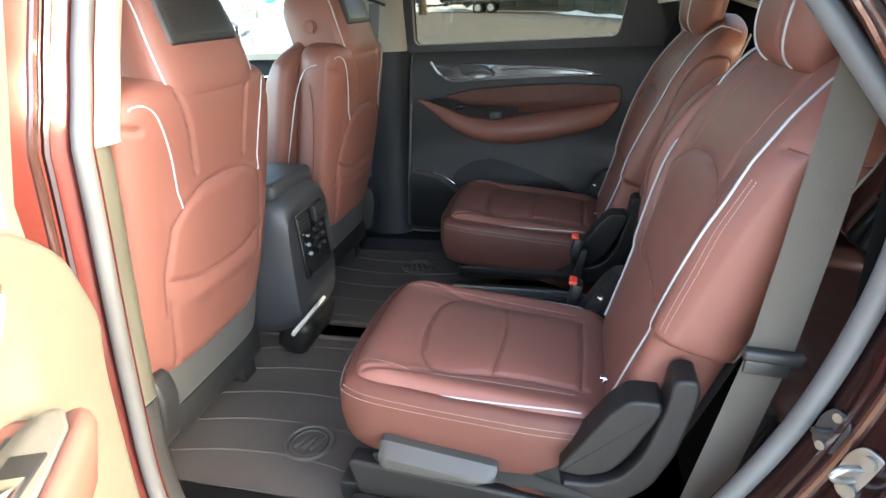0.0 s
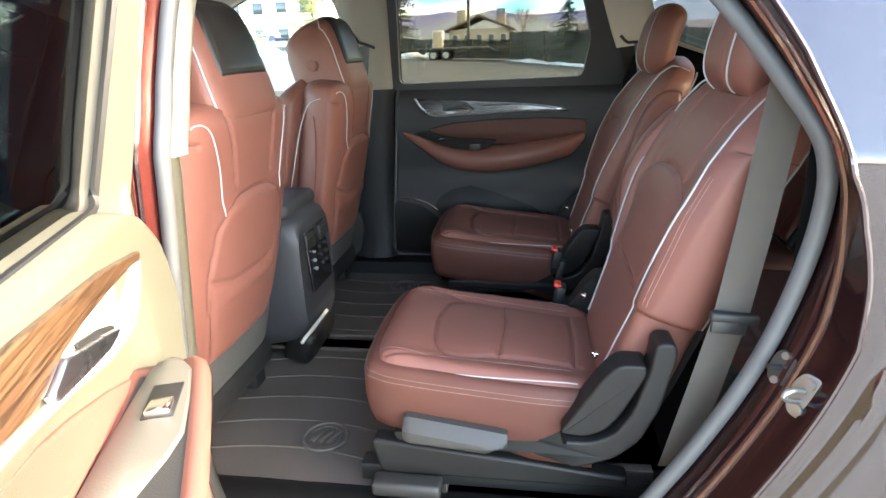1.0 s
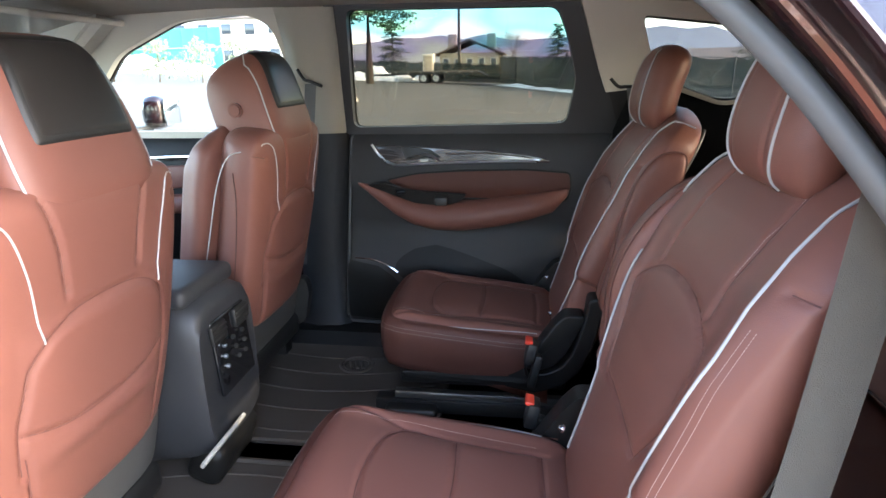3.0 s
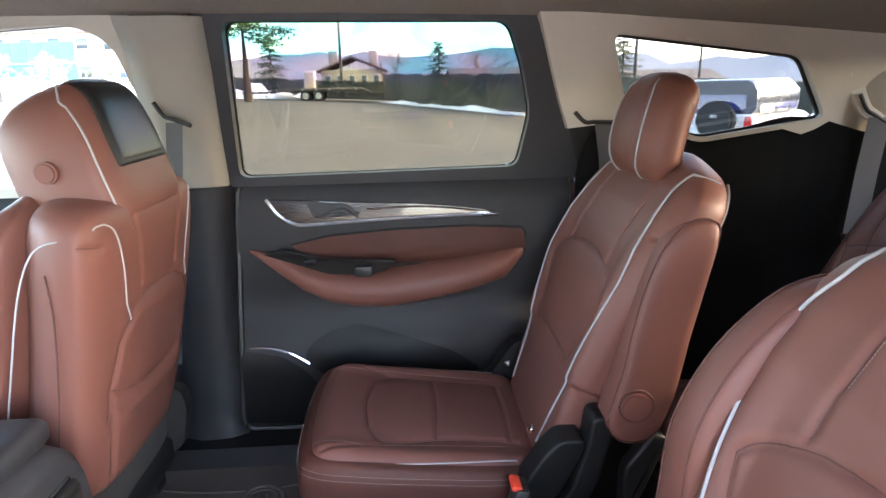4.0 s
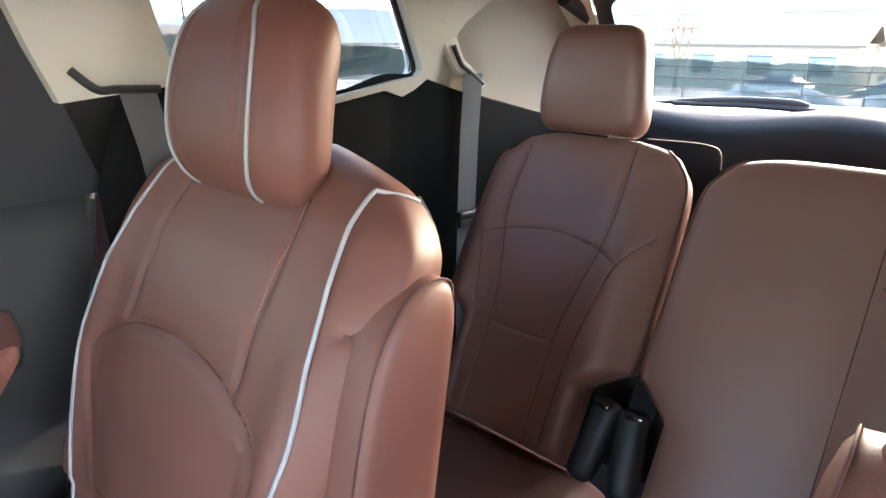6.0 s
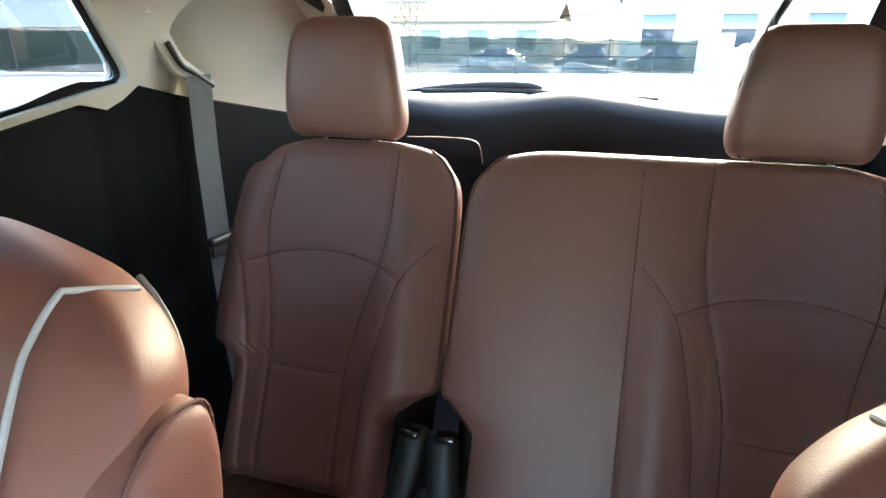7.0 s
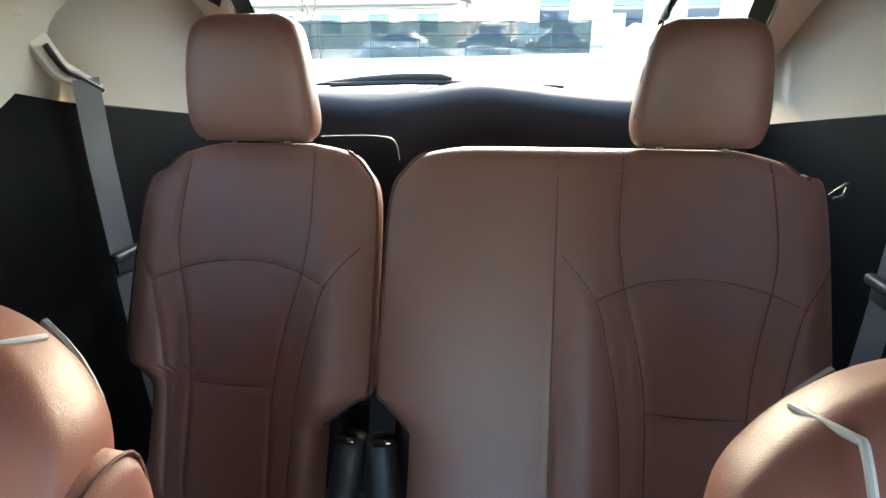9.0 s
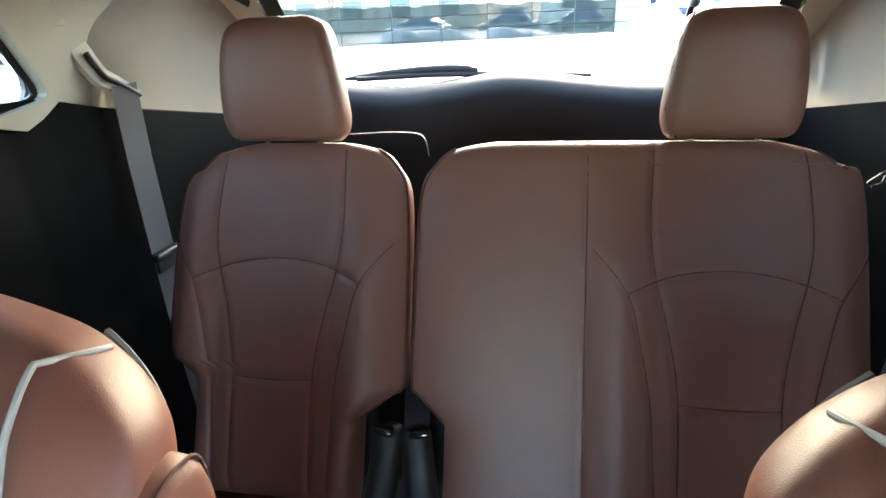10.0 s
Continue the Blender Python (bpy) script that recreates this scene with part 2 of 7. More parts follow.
def tube(bm, pts, radius, sides=8, closed=False, flat=1.0, up=(0, 0, 1), taper=None):
    """Adds a round or flattened cord along points."""
    pts = [Vector(p) for p in pts]
    n = len(pts)
    rings = []
    for i, p in enumerate(pts):
        a, b = (pts[i - 1], pts[(i + 1) % n]) if closed else (pts[max(i - 1, 0)], pts[min(i + 1, n - 1)])
        t = (b - a).normalized()
        s = t.cross(Vector(up))
        s = s.normalized() if s.length > 1e-4 else t.orthogonal().normalized()
        w = s.cross(t)
        r = radius * (taper[i] if taper is not None else 1)
        rings.append([bm.verts.new(p + (s * math.cos(2 * math.pi * k / sides) + w * math.sin(2 * math.pi * k / sides) * flat) * r) for k in range(sides)])
    for i in range(n if closed else n - 1):
        a, b = rings[i], rings[(i + 1) % n]
        for k in range(sides):
            bm.faces.new((a[k], a[(k + 1) % sides], b[(k + 1) % sides], b[k]))
    if not closed:
        bm.faces.new(rings[0])
        bm.faces.new(rings[-1][::-1])
    return bm


def loft(bm, loops, closed=True, cap=False):
    """Adds a skin across loops with equal numbers of points."""
    rows = [[bm.verts.new(p) for p in lp] for lp in loops]
    n = len(rows[0])
    for a, b in zip(rows, rows[1:]):
        for k in range(n if closed else n - 1):
            bm.faces.new((a[k], a[(k + 1) % n], b[(k + 1) % n], b[k]))
    if cap:
        bm.faces.new(rows[0])
        bm.faces.new(rows[-1][::-1])
    return bm


def plate(bm, outline, place, thick, bevel=0.003, seg=2):
    """Adds a plate with a drawn outline and a rounded rim: place maps (a, b, depth) to the world, depth 0 is the seen face."""
    o = np.array([tuple(p) for p in outline], float)
    n = len(o)
    turn = np.sign(np.sum(o[:, 0] * np.roll(o[:, 1], -1) - np.roll(o[:, 0], -1) * o[:, 1]))
    e = np.roll(o, -1, 0) - np.roll(o, 1, 0)
    e = e / np.maximum(np.linalg.norm(e, axis=1), 1e-9)[:, None]
    inward = np.stack([-e[:, 1], e[:, 0]], 1) * turn
    loops = [(0.0, -thick)]
    if bevel:
        loops += [(bevel * (1 - math.cos(q)), -bevel * (1 - math.sin(q))) for q in np.linspace(0, math.pi / 2, seg + 2)] + [(bevel * 1.12, 0.0)]
    else:
        loops += [(0.0, 0.0)]
    rows = [[place(p[0], p[1], d) for p in o + inward * k] for k, d in loops]
    return loft(bm, rows, cap=True)


def ring_plate(bm, outer, inner, place, thick):
    """Adds a plate with a hole; both outlines have equal numbers of points."""
    def row(o, d):
        return [place(a, b, d) for a, b in o]
    return loft(bm, [row(inner, -thick), row(inner, 0), row(outer, 0), row(outer, -thick), row(inner, -thick)])


def seam_depth(o, v, lines, depth, width):
    """How far seams sink a padded surface at (o, v)."""
    d2 = np.full(np.broadcast(o, v).shape, 1e9)
    for ln in lines:
        for (a0, b0), (a1, b1) in zip(ln, ln[1:]):
            da, db = a1 - a0, b1 - b0
            q = np.clip(((o - a0) * da + (v - b0) * db) / max(da * da + db * db, 1e-12), 0, 1)
            d2 = np.minimum(d2, (o - a0 - q * da) ** 2 + (v - b0 - q * db) ** 2)
    return depth * np.exp(-d2 / width ** 2)


class Pad:
    """A stuffed, closed pad over a plane: width profile, thickness, bulges and sunk seams. place maps (o, v, h) to the world."""

    def __init__(self, place, v0, v1, half, front, back=0.02, pe=5.0, pv=8.0, swell=None, spine=None, seams=(), depth=0.004, width=0.006, pb=None):
        self.pb = pb or pe
        self.place, self.v0, self.v1 = place, v0, v1
        self.half = [tuple(curve(list(zip(*h)), 6).T) for h in half]
        self.front, self.back, self.pe, self.pv = front, back, pe, pv
        self.swell, self.spine, self.seams, self.depth, self.width = swell, spine, list(seams), depth, width

    def widths(self, v):
        v = np.asarray(v, float)
        a = np.interp(v, *self.half[0])
        b = np.interp(v, *self.half[1]) if len(self.half) > 1 else a
        return a, b

    def height(self, o, v):
        o, v = np.asarray(o, float), np.asarray(v, float)
        lo, hi = self.widths(v)
        mid, hw = (hi - lo) / 2, (hi + lo) / 2
        s = np.clip(np.abs(o - mid) / np.maximum(hw, 1e-4), 0, 1)
        t = np.clip(np.abs((v - self.v0) / (self.v1 - self.v0) * 2 - 1), 0, 1)
        e = np.sqrt(np.clip(1 - s ** self.pe, 0, 1)) * np.sqrt(np.clip(1 - t ** self.pv, 0, 1))
        h = self.front * e
        if self.swell:
            h = h + self.swell(o, v) * e
        if self.seams:
            h = h - seam_depth(o, v, self.seams, self.depth, self.width) * np.minimum(1, e * 2)
        return h, e

    def at(self, o, v, lift=0.0):
        h, _ = self.height(o, v)
        sp = self.spine(v) if self.spine else 0.0
        return self.place(float(o), float(v), float(h + sp + lift))

    def rim(self, side, v, deep, lift=0.001):
        """A point on the side wall of the pad: deep runs from 0 at its widest to 1 at the rear."""
        lo, hi = self.widths(v)
        o = (hi - lo) / 2 + side * ((hi + lo) / 2 * (1 - deep ** 2) ** (1 / self.pb) + lift)
        sp = self.spine(v) if self.spine else 0.0
        return self.place(float(o), float(v), float(sp - (self.back(v) if callable(self.back) else self.back) * deep))

    def line(self, pts, per=10, lift=0.0):
        return [self.at(o, v, lift) for o, v in curve(pts, per)]

    def mesh(self, name, mat, parent, nu=100, nv=120, label=""):
        w = np.linspace(-1, 1, nu)
        w = 0.45 * w + 0.55 * np.sin(w * math.pi / 2)
        z = np.linspace(-1, 1, nv)
        z = 0.55 * z + 0.45 * np.sin(z * math.pi / 2)
        v = (self.v0 + (z + 1) / 2 * (self.v1 - self.v0))[:, None] * np.ones((1, nu))
        lo, hi = self.widths(v)
        o = (hi - lo) / 2 + (hi + lo) / 2 * w[None, :]
        h, e = self.height(o, v)
        sp = self.spine(v) if self.spine else np.zeros_like(v)
        front = self.place(o, v, h + sp)
        s = np.clip(np.abs(o - (hi - lo) / 2) / np.maximum((hi + lo) / 2, 1e-4), 0, 1)
        t = np.clip(np.abs((v - self.v0) / (self.v1 - self.v0) * 2 - 1), 0, 1)
        eb = np.sqrt(np.clip(1 - s ** self.pb, 0, 1)) * np.sqrt(np.clip(1 - t ** self.pv, 0, 1))
        back = self.place(o, v, sp - (self.back(v) if callable(self.back) else self.back) * eb)
        verts = np.concatenate([np.stack(front, -1).reshape(-1, 3), np.stack(back, -1).reshape(-1, 3)])
        idx = np.arange(nu * nv).reshape(nv, nu)
        bdx = idx + nu * nv
        edge = np.zeros((nv, nu), bool)
        edge[0], edge[-1], edge[:, 0], edge[:, -1] = True, True, True, True
        bdx = np.where(edge, idx, bdx)
        f1 = np.stack([idx[:-1, :-1], idx[:-1, 1:], idx[1:, 1:], idx[1:, :-1]], -1).reshape(-1, 4)
        f2 = np.stack([bdx[:-1, :-1], bdx[1:, :-1], bdx[1:, 1:], bdx[:-1, 1:]], -1).reshape(-1, 4)
        a, b, c = verts[idx[0, 0]], verts[idx[nv // 2, nu // 2]], verts[bdx[nv // 2, nu // 2]]
        p, q, r = verts[f1[len(f1) // 2 + nu // 2][:3]]
        flip = np.dot(np.cross(q - p, r - p), b - c) < 0
        faces = np.concatenate([f1, f2])
        if flip:
            faces = faces[:, ::-1]
        return raw(name, verts, faces.tolist(), mat, parent, label)


def seam_cords(pad, mat, parent, radius=0.0013):
    """A fine dark line in each seam of a pad."""
    for ln in pad.seams:
        part("seam", tube(bmesh.new(), pad.line(ln, 6, 0.0002), radius, 5), mat, parent)


def cord(pad, pts, radius, mat, parent, name="piping", per=10, lift=0.001, label=""):
    return part(name, tube(bmesh.new(), pad.line(pts, per, lift), radius, 8), mat, parent, label)


def stitches(pad, lines, mat, parent, step=0.0045, size=0.00036, lift=0.0003):
    """Rows of single stitches laid on a pad, joined into one part."""
    bm = bmesh.new()
    for ln in lines:
        p = [Vector(a) for a in pad.line(ln, 14, lift)]
        run, due = 0.0, 0.0
        for a, b in zip(p, p[1:]):
            d = (b - a).length
            while due < run + d:
                c = a.lerp(b, (due - run) / max(d, 1e-9))
                t = (b - a).normalized()
                tube(bm, [c - t * step * 0.32, c + t * step * 0.32], size, 4)
                due += step
            run += d
    return tagged(part("stitching", bm, mat, parent), kind="stuff")

# ---- the car's shell ----
Y_IN = 0.84


def lean(z, y=Y_IN):
    """How far out the side wall stands at height z."""
    return y - max(0.0, z - 1.30) * 0.36


def side(sgn, dy=0.0):
    return lambda x, z, d=0.0: (x, sgn * (lean(z) + dy - d), z)


DOOR_LOOP = curve([(-.55, .44), (-.60, .60), (-.585, .90), (-.545, 1.29), (-.541, 1.43), (-.528, 1.57), (-.48, 1.65), (-.36, 1.688), (-.1, 1.70),
                   (.12, 1.665), (.27, 1.60), (.365, 1.515), (.452, 1.40), (.515, 1.296), (.526, 1.193), (.50, 1.042), (.45, .891),
                   (.356, .706), (.25, .55), (.10, .455), (-.1, .43), (-.4, .425)], 8, True)


def grown(loop, d):
    """A loop moved outwards by d."""
    n = len(loop)
    out = []
    for i in range(n):
        t = loop[(i + 1) % n] - loop[i - 1]
        t = t / np.linalg.norm(t)
        out.append(loop[i] + np.array((-t[1], t[0])) * d)
    return np.array(out)


def area(loop):
    x, z = np.array(loop)[:, 0], np.array(loop)[:, 1]
    return 0.5 * np.sum(x * np.roll(z, -1) - np.roll(x, -1) * z)


def wider(loop, d):
    """A loop grown by d on all sides, whichever way it runs."""
    return grown(np.array(loop), -d if area(loop) > 0 else d)


def square_ring(loop, x0, x1, z0, z1):
    """Each point of a loop pushed out to a rectangle round it, so that both have equal numbers of points."""
    c = loop.mean(0)
    out = []
    for p in loop:
        d = p - c
        k = min((x1 - c[0]) / d[0] if d[0] > 1e-6 else (x0 - c[0]) / d[0] if d[0] < -1e-6 else 1e9,
                (z1 - c[1]) / d[1] if d[1] > 1e-6 else (z0 - c[1]) / d[1] if d[1] < -1e-6 else 1e9)
        out.append(c + d * k)
    out = np.array(out)
    for corner in ((x0, z0), (x0, z1), (x1, z0), (x1, z1)):
        out[np.argmin(np.linalg.norm(out - np.array(corner), axis=1))] = corner
    return out


def rounded(pts, r=0.03, seg=5):
    """A polygon with rounded corners."""
    out = []
    n = len(pts)
    for i in range(n):
        a, b, c = np.array(pts[i - 1], float), np.array(pts[i], float), np.array(pts[(i + 1) % n], float)
        u, w = (a - b) / np.linalg.norm(a - b), (c - b) / np.linalg.norm(c - b)
        k = min(r, np.linalg.norm(a - b) * 0.45, np.linalg.norm(c - b) * 0.45)
        p, q = b + u * k, b + w * k
        for j in range(seg + 1):
            t = j / seg
            out.append((1 - t) ** 2 * p + 2 * t * (1 - t) * b + t * t * q)
    return np.array(out)


def door_rear(z):
    """Rear edge of the doorway at height z, a little behind the seal."""
    p = [q for q in DOOR_LOOP if q[0] > .0]
    return min(p, key=lambda q: abs(q[1] - z))[0] + .012


# floor of the cabin, its mats and the rise below the third row
bm = bmesh.new()
loft(bm, [[(x, y, z) for x, z in ((-2.0, .50), (-1.2, .47), (.42, .47), (.52, .60), (.78, .62), (.80, .56), (1.85, .60))] for y in (-.86, -.4, 0, .4, .86)], closed=False)
bmesh.ops.solidify(bm, geom=bm.faces, thickness=0.03)
structure("floor", bm, CARPET, "black carpeted car floor stepping up towards the rear", "floor")


def floor_mat(sgn):
    """A moulded rubber mat with raised rim, curved ribs and a round badge."""
    mat = thing("floor_mat", (-.45, sgn * .45, .48), "black moulded rubber floor mat with curved ribs and round badge", "mat", "floor mats")
    out = rounded([(-.86, .05), (-.10, .05), (-.10, .80), (-.50, .81), (-.80, .78)], 0.05)
    part("tray", plate(bmesh.new(), out, lambda a, b, d: (a, sgn * b, .486 + d), .012, .004), RUBBER, mat)
    part("rim", tube(bmesh.new(), [(a, sgn * b, .489) for a, b in out], .008, 6, True), RUBBER, mat)
    for k in range(6):
        y0 = .13 + k * .115
        pts = curve([(-.84, y0 + .02), (-.62, y0 - .025), (-.40, y0 - .02), (-.14, y0 + .045)], 10)
        part("rib", tube(bmesh.new(), [(a, sgn * min(b, .78), .4855) for a, b in pts], .0040, 6), RUBBER, mat)
    bm = bmesh.new()
    ring = [(-.442 + .058 * math.cos(a), sgn * (.515 + .058 * math.sin(a)), .490) for a in np.linspace(0, 2 * math.pi, 40, endpoint=False)]
    tube(bm, ring, .006, 6, True)
    ring = [(-.442 + .044 * math.cos(a), sgn * (.515 + .044 * math.sin(a)), .489) for a in np.linspace(0, 2 * math.pi, 40, endpoint=False)]
    tube(bm, ring, .003, 6, True)
    for k in (-1, 0, 1):
        box(bm, (-.442 + k * .021, sgn * .515, .489), (.012, .052, .008), .003, (0, 0, 20 * sgn))
    part("badge", bm, RUBBER, mat, "raised round badge")
    return mat


floor_mat(-1)
floor_mat(1)

# headliner
bm = bmesh.new()
rows = []
for x, zc, ze in ((-1.75, 1.66, 1.62), (-1.35, 1.735, 1.70), (-.9, 1.75, 1.71), (-.2, 1.755, 1.705), (.4, 1.75, 1.69), (.9, 1.72, 1.655), (1.3, 1.69, 1.625), (1.62, 1.655, 1.60)):
    rows.append([(x, y, zc - (zc - ze) * (abs(y) / .72) ** 2.6) for y in np.linspace(-.72, .72, 19)])
loft(bm, rows, closed=False)
bmesh.ops.solidify(bm, geom=bm.faces, thickness=-0.02)
structure("ceiling", bm, HEADLINER, "beige fabric headliner of the car", "ceiling")
bm = bmesh.new()
rows = [[(x, y, z + .035) for x, y, z in r] for r in rows]
loft(bm, rows, closed=False)
bmesh.ops.solidify(bm, geom=bm.faces, thickness=-0.012)
structure("roof", bm, PAINT, "burgundy painted steel car roof", "roof")

# windows and wall panels of both sides: outlines in (x, z)
REAR_WIN = rounded([(-.484, 1.310), (.286, 1.322), (.310, 1.47), (.276, 1.60), (.236, 1.694), (-.448, 1.702)], .03)
QUARTER = rounded([(.490, 1.660), (.56, 1.47), (.78, 1.392), (1.04, 1.430), (1.118, 1.440), (.990, 1.600)], .03)
FRONT_WIN = rounded([(-1.62, 1.30), (-.70, 1.295), (-.685, 1.50), (-.715, 1.66), (-.80, 1.70), (-1.05, 1.685), (-1.32, 1.58)], .05)


def pane(name, outline, sgn, mat, label):
    bm = bmesh.new()
    plate(bm, outline, side(sgn, .012), .004, 0)
    ob = part(name, bm, mat, None, label)
    return tagged(ob, label, "window", "", "structure")


def wall_ring(name, hole, frame_pts, sgn, mat, label, dy=0.0, thick=.03):
    """A wall panel round one hole."""
    bm = bmesh.new()
    ring_plate(bm, frame_pts, hole, side(sgn, dy), -thick)
    return structure(name, bm, mat, label, "wall")


SIDE_X = (.44, 1.03, 1.10, 1.18, 1.26, 1.40, 1.55, 1.70, 1.86)
SIDE_Y = (.745, .745, .733, .708, .694, .674, .652, .625, .595)
for sgn, nm in ((1, "far"), (-1, "near")):
    # front door: upper frame and window
    wall_ring("wall_front_" + nm, FRONT_WIN, square_ring(FRONT_WIN, -1.95, -.655, 1.272, 1.74), sgn, CREAM, "cream trim round the front side window")
    pane("window_front_" + nm, wider(FRONT_WIN, .015), sgn, CLEAR, "clear glass of a front side window")
    bm = bmesh.new()
    ring_plate(bm, square_ring(FRONT_WIN, -2.0, -.62, 1.26, 1.76), FRONT_WIN, side(sgn, .024), -.010)
    structure("skin_front_window_" + nm, bm, BLACK, "black outer frame round the front side window", "car body")
    bm = bmesh.new()
    outer = np.array([(max(x, door_rear(z) if sgn < 0 else .47 - max(0, z - 1.31) * .42), z) for x, z in square_ring(QUARTER, .30, 1.90, 1.27, 1.74)])
    ring_plate(bm, outer, wider(QUARTER, .035), side(sgn, .024), -.010)
    structure("skin_quarter_window_" + nm, bm, BLACK, "black outer frame round the quarter window", "car body")
    # quarter window wall
    quarter_frame = [(max(x, (.458 - (z - 1.31) * .42) if sgn > 0 else door_rear(z)), z) for x, z in square_ring(QUARTER, .30, 1.30, 1.30, 1.72)]
    quarter_frame = [(hx, hz - .014) if z < 1.31 else (x, z) for (x, z), (hx, hz) in zip(quarter_frame, QUARTER)]
    wall_ring("wall_quarter_" + nm, QUARTER, np.array(quarter_frame), sgn, CREAM, "cream plastic trim round the rear quarter window", -.03)
    bm = bmesh.new()
    tube(bm, [side(sgn, -.035)(a, b) for a, b in QUARTER], .007, 6, True)
    structure("trim_quarter_" + nm, bm, BLACK, "black rubber edge round the quarter window", "trim")
    pane("window_quarter_" + nm, wider(QUARTER, .02), sgn, TINT_REAR, "tinted privacy glass of the quarter window")
    # black lower trim beside the third row
    bm = bmesh.new()
    top = curve([(.44, 1.30), (.50, 1.44), (.56, 1.470), (.78, 1.400), (1.0, 1.440), (1.05, 1.443), (1.11, 1.436), (1.215, 1.402), (1.37, 1.364), (1.51, 1.330), (1.86, 1.243)], 6)
    rows = []
    for f, yy in ((0, .010), (.10, .004), (.35, .012), (.62, .020), (1, .030)):
        rows.append([(x, sgn * (float(np.interp(x, SIDE_X, SIDE_Y)) + yy + (.035 * max(0, min(1, (1.0 - x) / .3)) if sgn < 0 else 0)), z + (.55 - z) * f) for x, z in top if sgn > 0 or x > .50])
    loft(bm, rows, closed=False)
    bmesh.ops.solidify(bm, geom=bm.faces, thickness=0.004)
    structure("wall_rear_" + nm, bm, SIDETRIM, "black moulded plastic side trim beside the third row", "wall")
    # cream rear pillar: one smooth panel from the quarter window to the tailgate
    bm = bmesh.new()
    rows = []
    for f in np.linspace(0, 1, 15):
        row = []
        for u in np.linspace(0, 1, 30):
            x = 1.09 + .75 * u
            lo = float(np.interp(x, [1.04, 1.10, 1.215, 1.37, 1.51, 1.86], [1.425, 1.430, 1.404, 1.366, 1.332, 1.245]))
            hi = float(np.interp(x, [1.0, 1.46, 1.55, 1.60, 1.70, 1.84], [1.69, 1.69, 1.665, 1.635, 1.55, 1.42]))
            z = lo + (hi - lo) * f
            x0 = float(np.interp(z, [1.40, 1.44, 1.60, 1.70], [1.128, 1.132, 1.002, .92]))
            x = x0 + (1.84 - x0) * u
            lo = float(np.interp(x, [1.04, 1.10, 1.215, 1.37, 1.51, 1.86], [1.425, 1.430, 1.404, 1.366, 1.332, 1.245]))
            hi = float(np.interp(x, [1.0, 1.46, 1.55, 1.60, 1.70, 1.84], [1.69, 1.69, 1.665, 1.635, 1.55, 1.42]))
            z = lo + (hi - lo) * f
            k = min(1, max(0, (x - x0) / .16))
            k = k * k * (3 - 2 * k)
            flat = lean(z) - .032
            inner = float(np.interp(x, SIDE_X, SIDE_Y)) - .12 * (z - 1.45)
            row.append((x, sgn * (flat * (1 - k) + min(inner, flat) * k), z))
        rows.append(row)
    loft(bm, rows, closed=False)
    bmesh.ops.solidify(bm, geom=bm.faces, thickness=0.004)
    structure("pillar_rear_" + nm, bm, CREAM, "cream plastic rear pillar trim", "wall", 60)
    bm = boxes(((1.118, sgn * .694, 1.560), (.050, .006, .028), .008, (0, 0, -9 * sgn), 3))
    structure("trim_cover_" + nm, bm, CREAM, "small cream screw cover on the pillar", "trim")
    # outer skin of the front door and the rear quarter, below the glass
    bm = bmesh.new()
    loft(bm, [[(x, sgn * y, z) for y, z in ((.86, 1.29), (.945, 1.24), (.985, 1.02), (.975, .7), (.93, .42))] for x in (-1.95, -1.3, -.66)], closed=False)
    bmesh.ops.solidify(bm, geom=bm.faces, thickness=0.02)
    structure("door_skin_" + nm, bm, PAINT, "burgundy outer skin of the front door", "car body")
    bm = bmesh.new()
    loft(bm, [[(x, sgn * y, z) for y, z in ((.845, 1.275), (.80, 1.20), (.79, 1.0), (.80, .75), (.82, .48))] for x in (-1.95, -1.3, -.76)], closed=False)
    bmesh.ops.solidify(bm, geom=bm.faces, thickness=0.02)
    structure("wall_front_door_" + nm, bm, CHARCOAL, "charcoal inner panel of the front door", "wall")

# far middle pillar: cream above, charcoal below
bm = bmesh.new()
rows = []
for z, x0, x1 in ((1.29, -.735, -.508), (1.45, -.70, -.497), (1.60, -.69, -.485), (1.71, -.70, -.48)):
    w = x1 - x0
    rows.append([(x0, lean(z) + .0, z), (x0 + .012, lean(z) - .05, z), (x0 + w * .35, lean(z) - .075, z), (x0 + w * .75, lean(z) - .07, z), (x1 - .01, lean(z) - .045, z), (x1, lean(z) + .0, z)])
loft(bm, rows, closed=False)
bmesh.ops.solidify(bm, geom=bm.faces, thickness=-0.02)
structure("pillar_middle_upper", bm, CREAM, "cream plastic upper trim of the middle pillar", "wall", 60)
bm = bmesh.new()
rows = []
for z, x0, x1, y in ((.47, -.82, -.50, .70), (.53, -.76, -.52, .74), (.62, -.745, -.54, .765), (.9, -.735, -.535, .765), (1.2, -.735, -.512, .76), (1.293, -.735, -.506, .757)):
    w = x1 - x0
    rows.append([(x0, y + .09, z), (x0 + .015, y + .02, z), (x0 + w * .4, y - .005, z), (x0 + w * .75, y, z), (x1 - .008, y + .02, z), (x1, y + .07, z)])
loft(bm, rows, closed=False)
bmesh.ops.solidify(bm, geom=bm.faces, thickness=-0.02)
structure("pillar_middle_lower", bm, CHARCOAL, "charcoal plastic lower trim of the middle pillar", "wall", 60)
bm = bmesh.new()
loft(bm, [[(x, y, z) for x in (-1.0, -.4, .2, .6)] for y, z in ((.66, .475), (.70, .53), (.80, .545), (.9, .53), (.95, .40))], closed=False)
bmesh.ops.solidify(bm, geom=bm.faces, thickness=-0.02)
structure("sill_far", bm, BLACK, "black door sill trim", "sill")

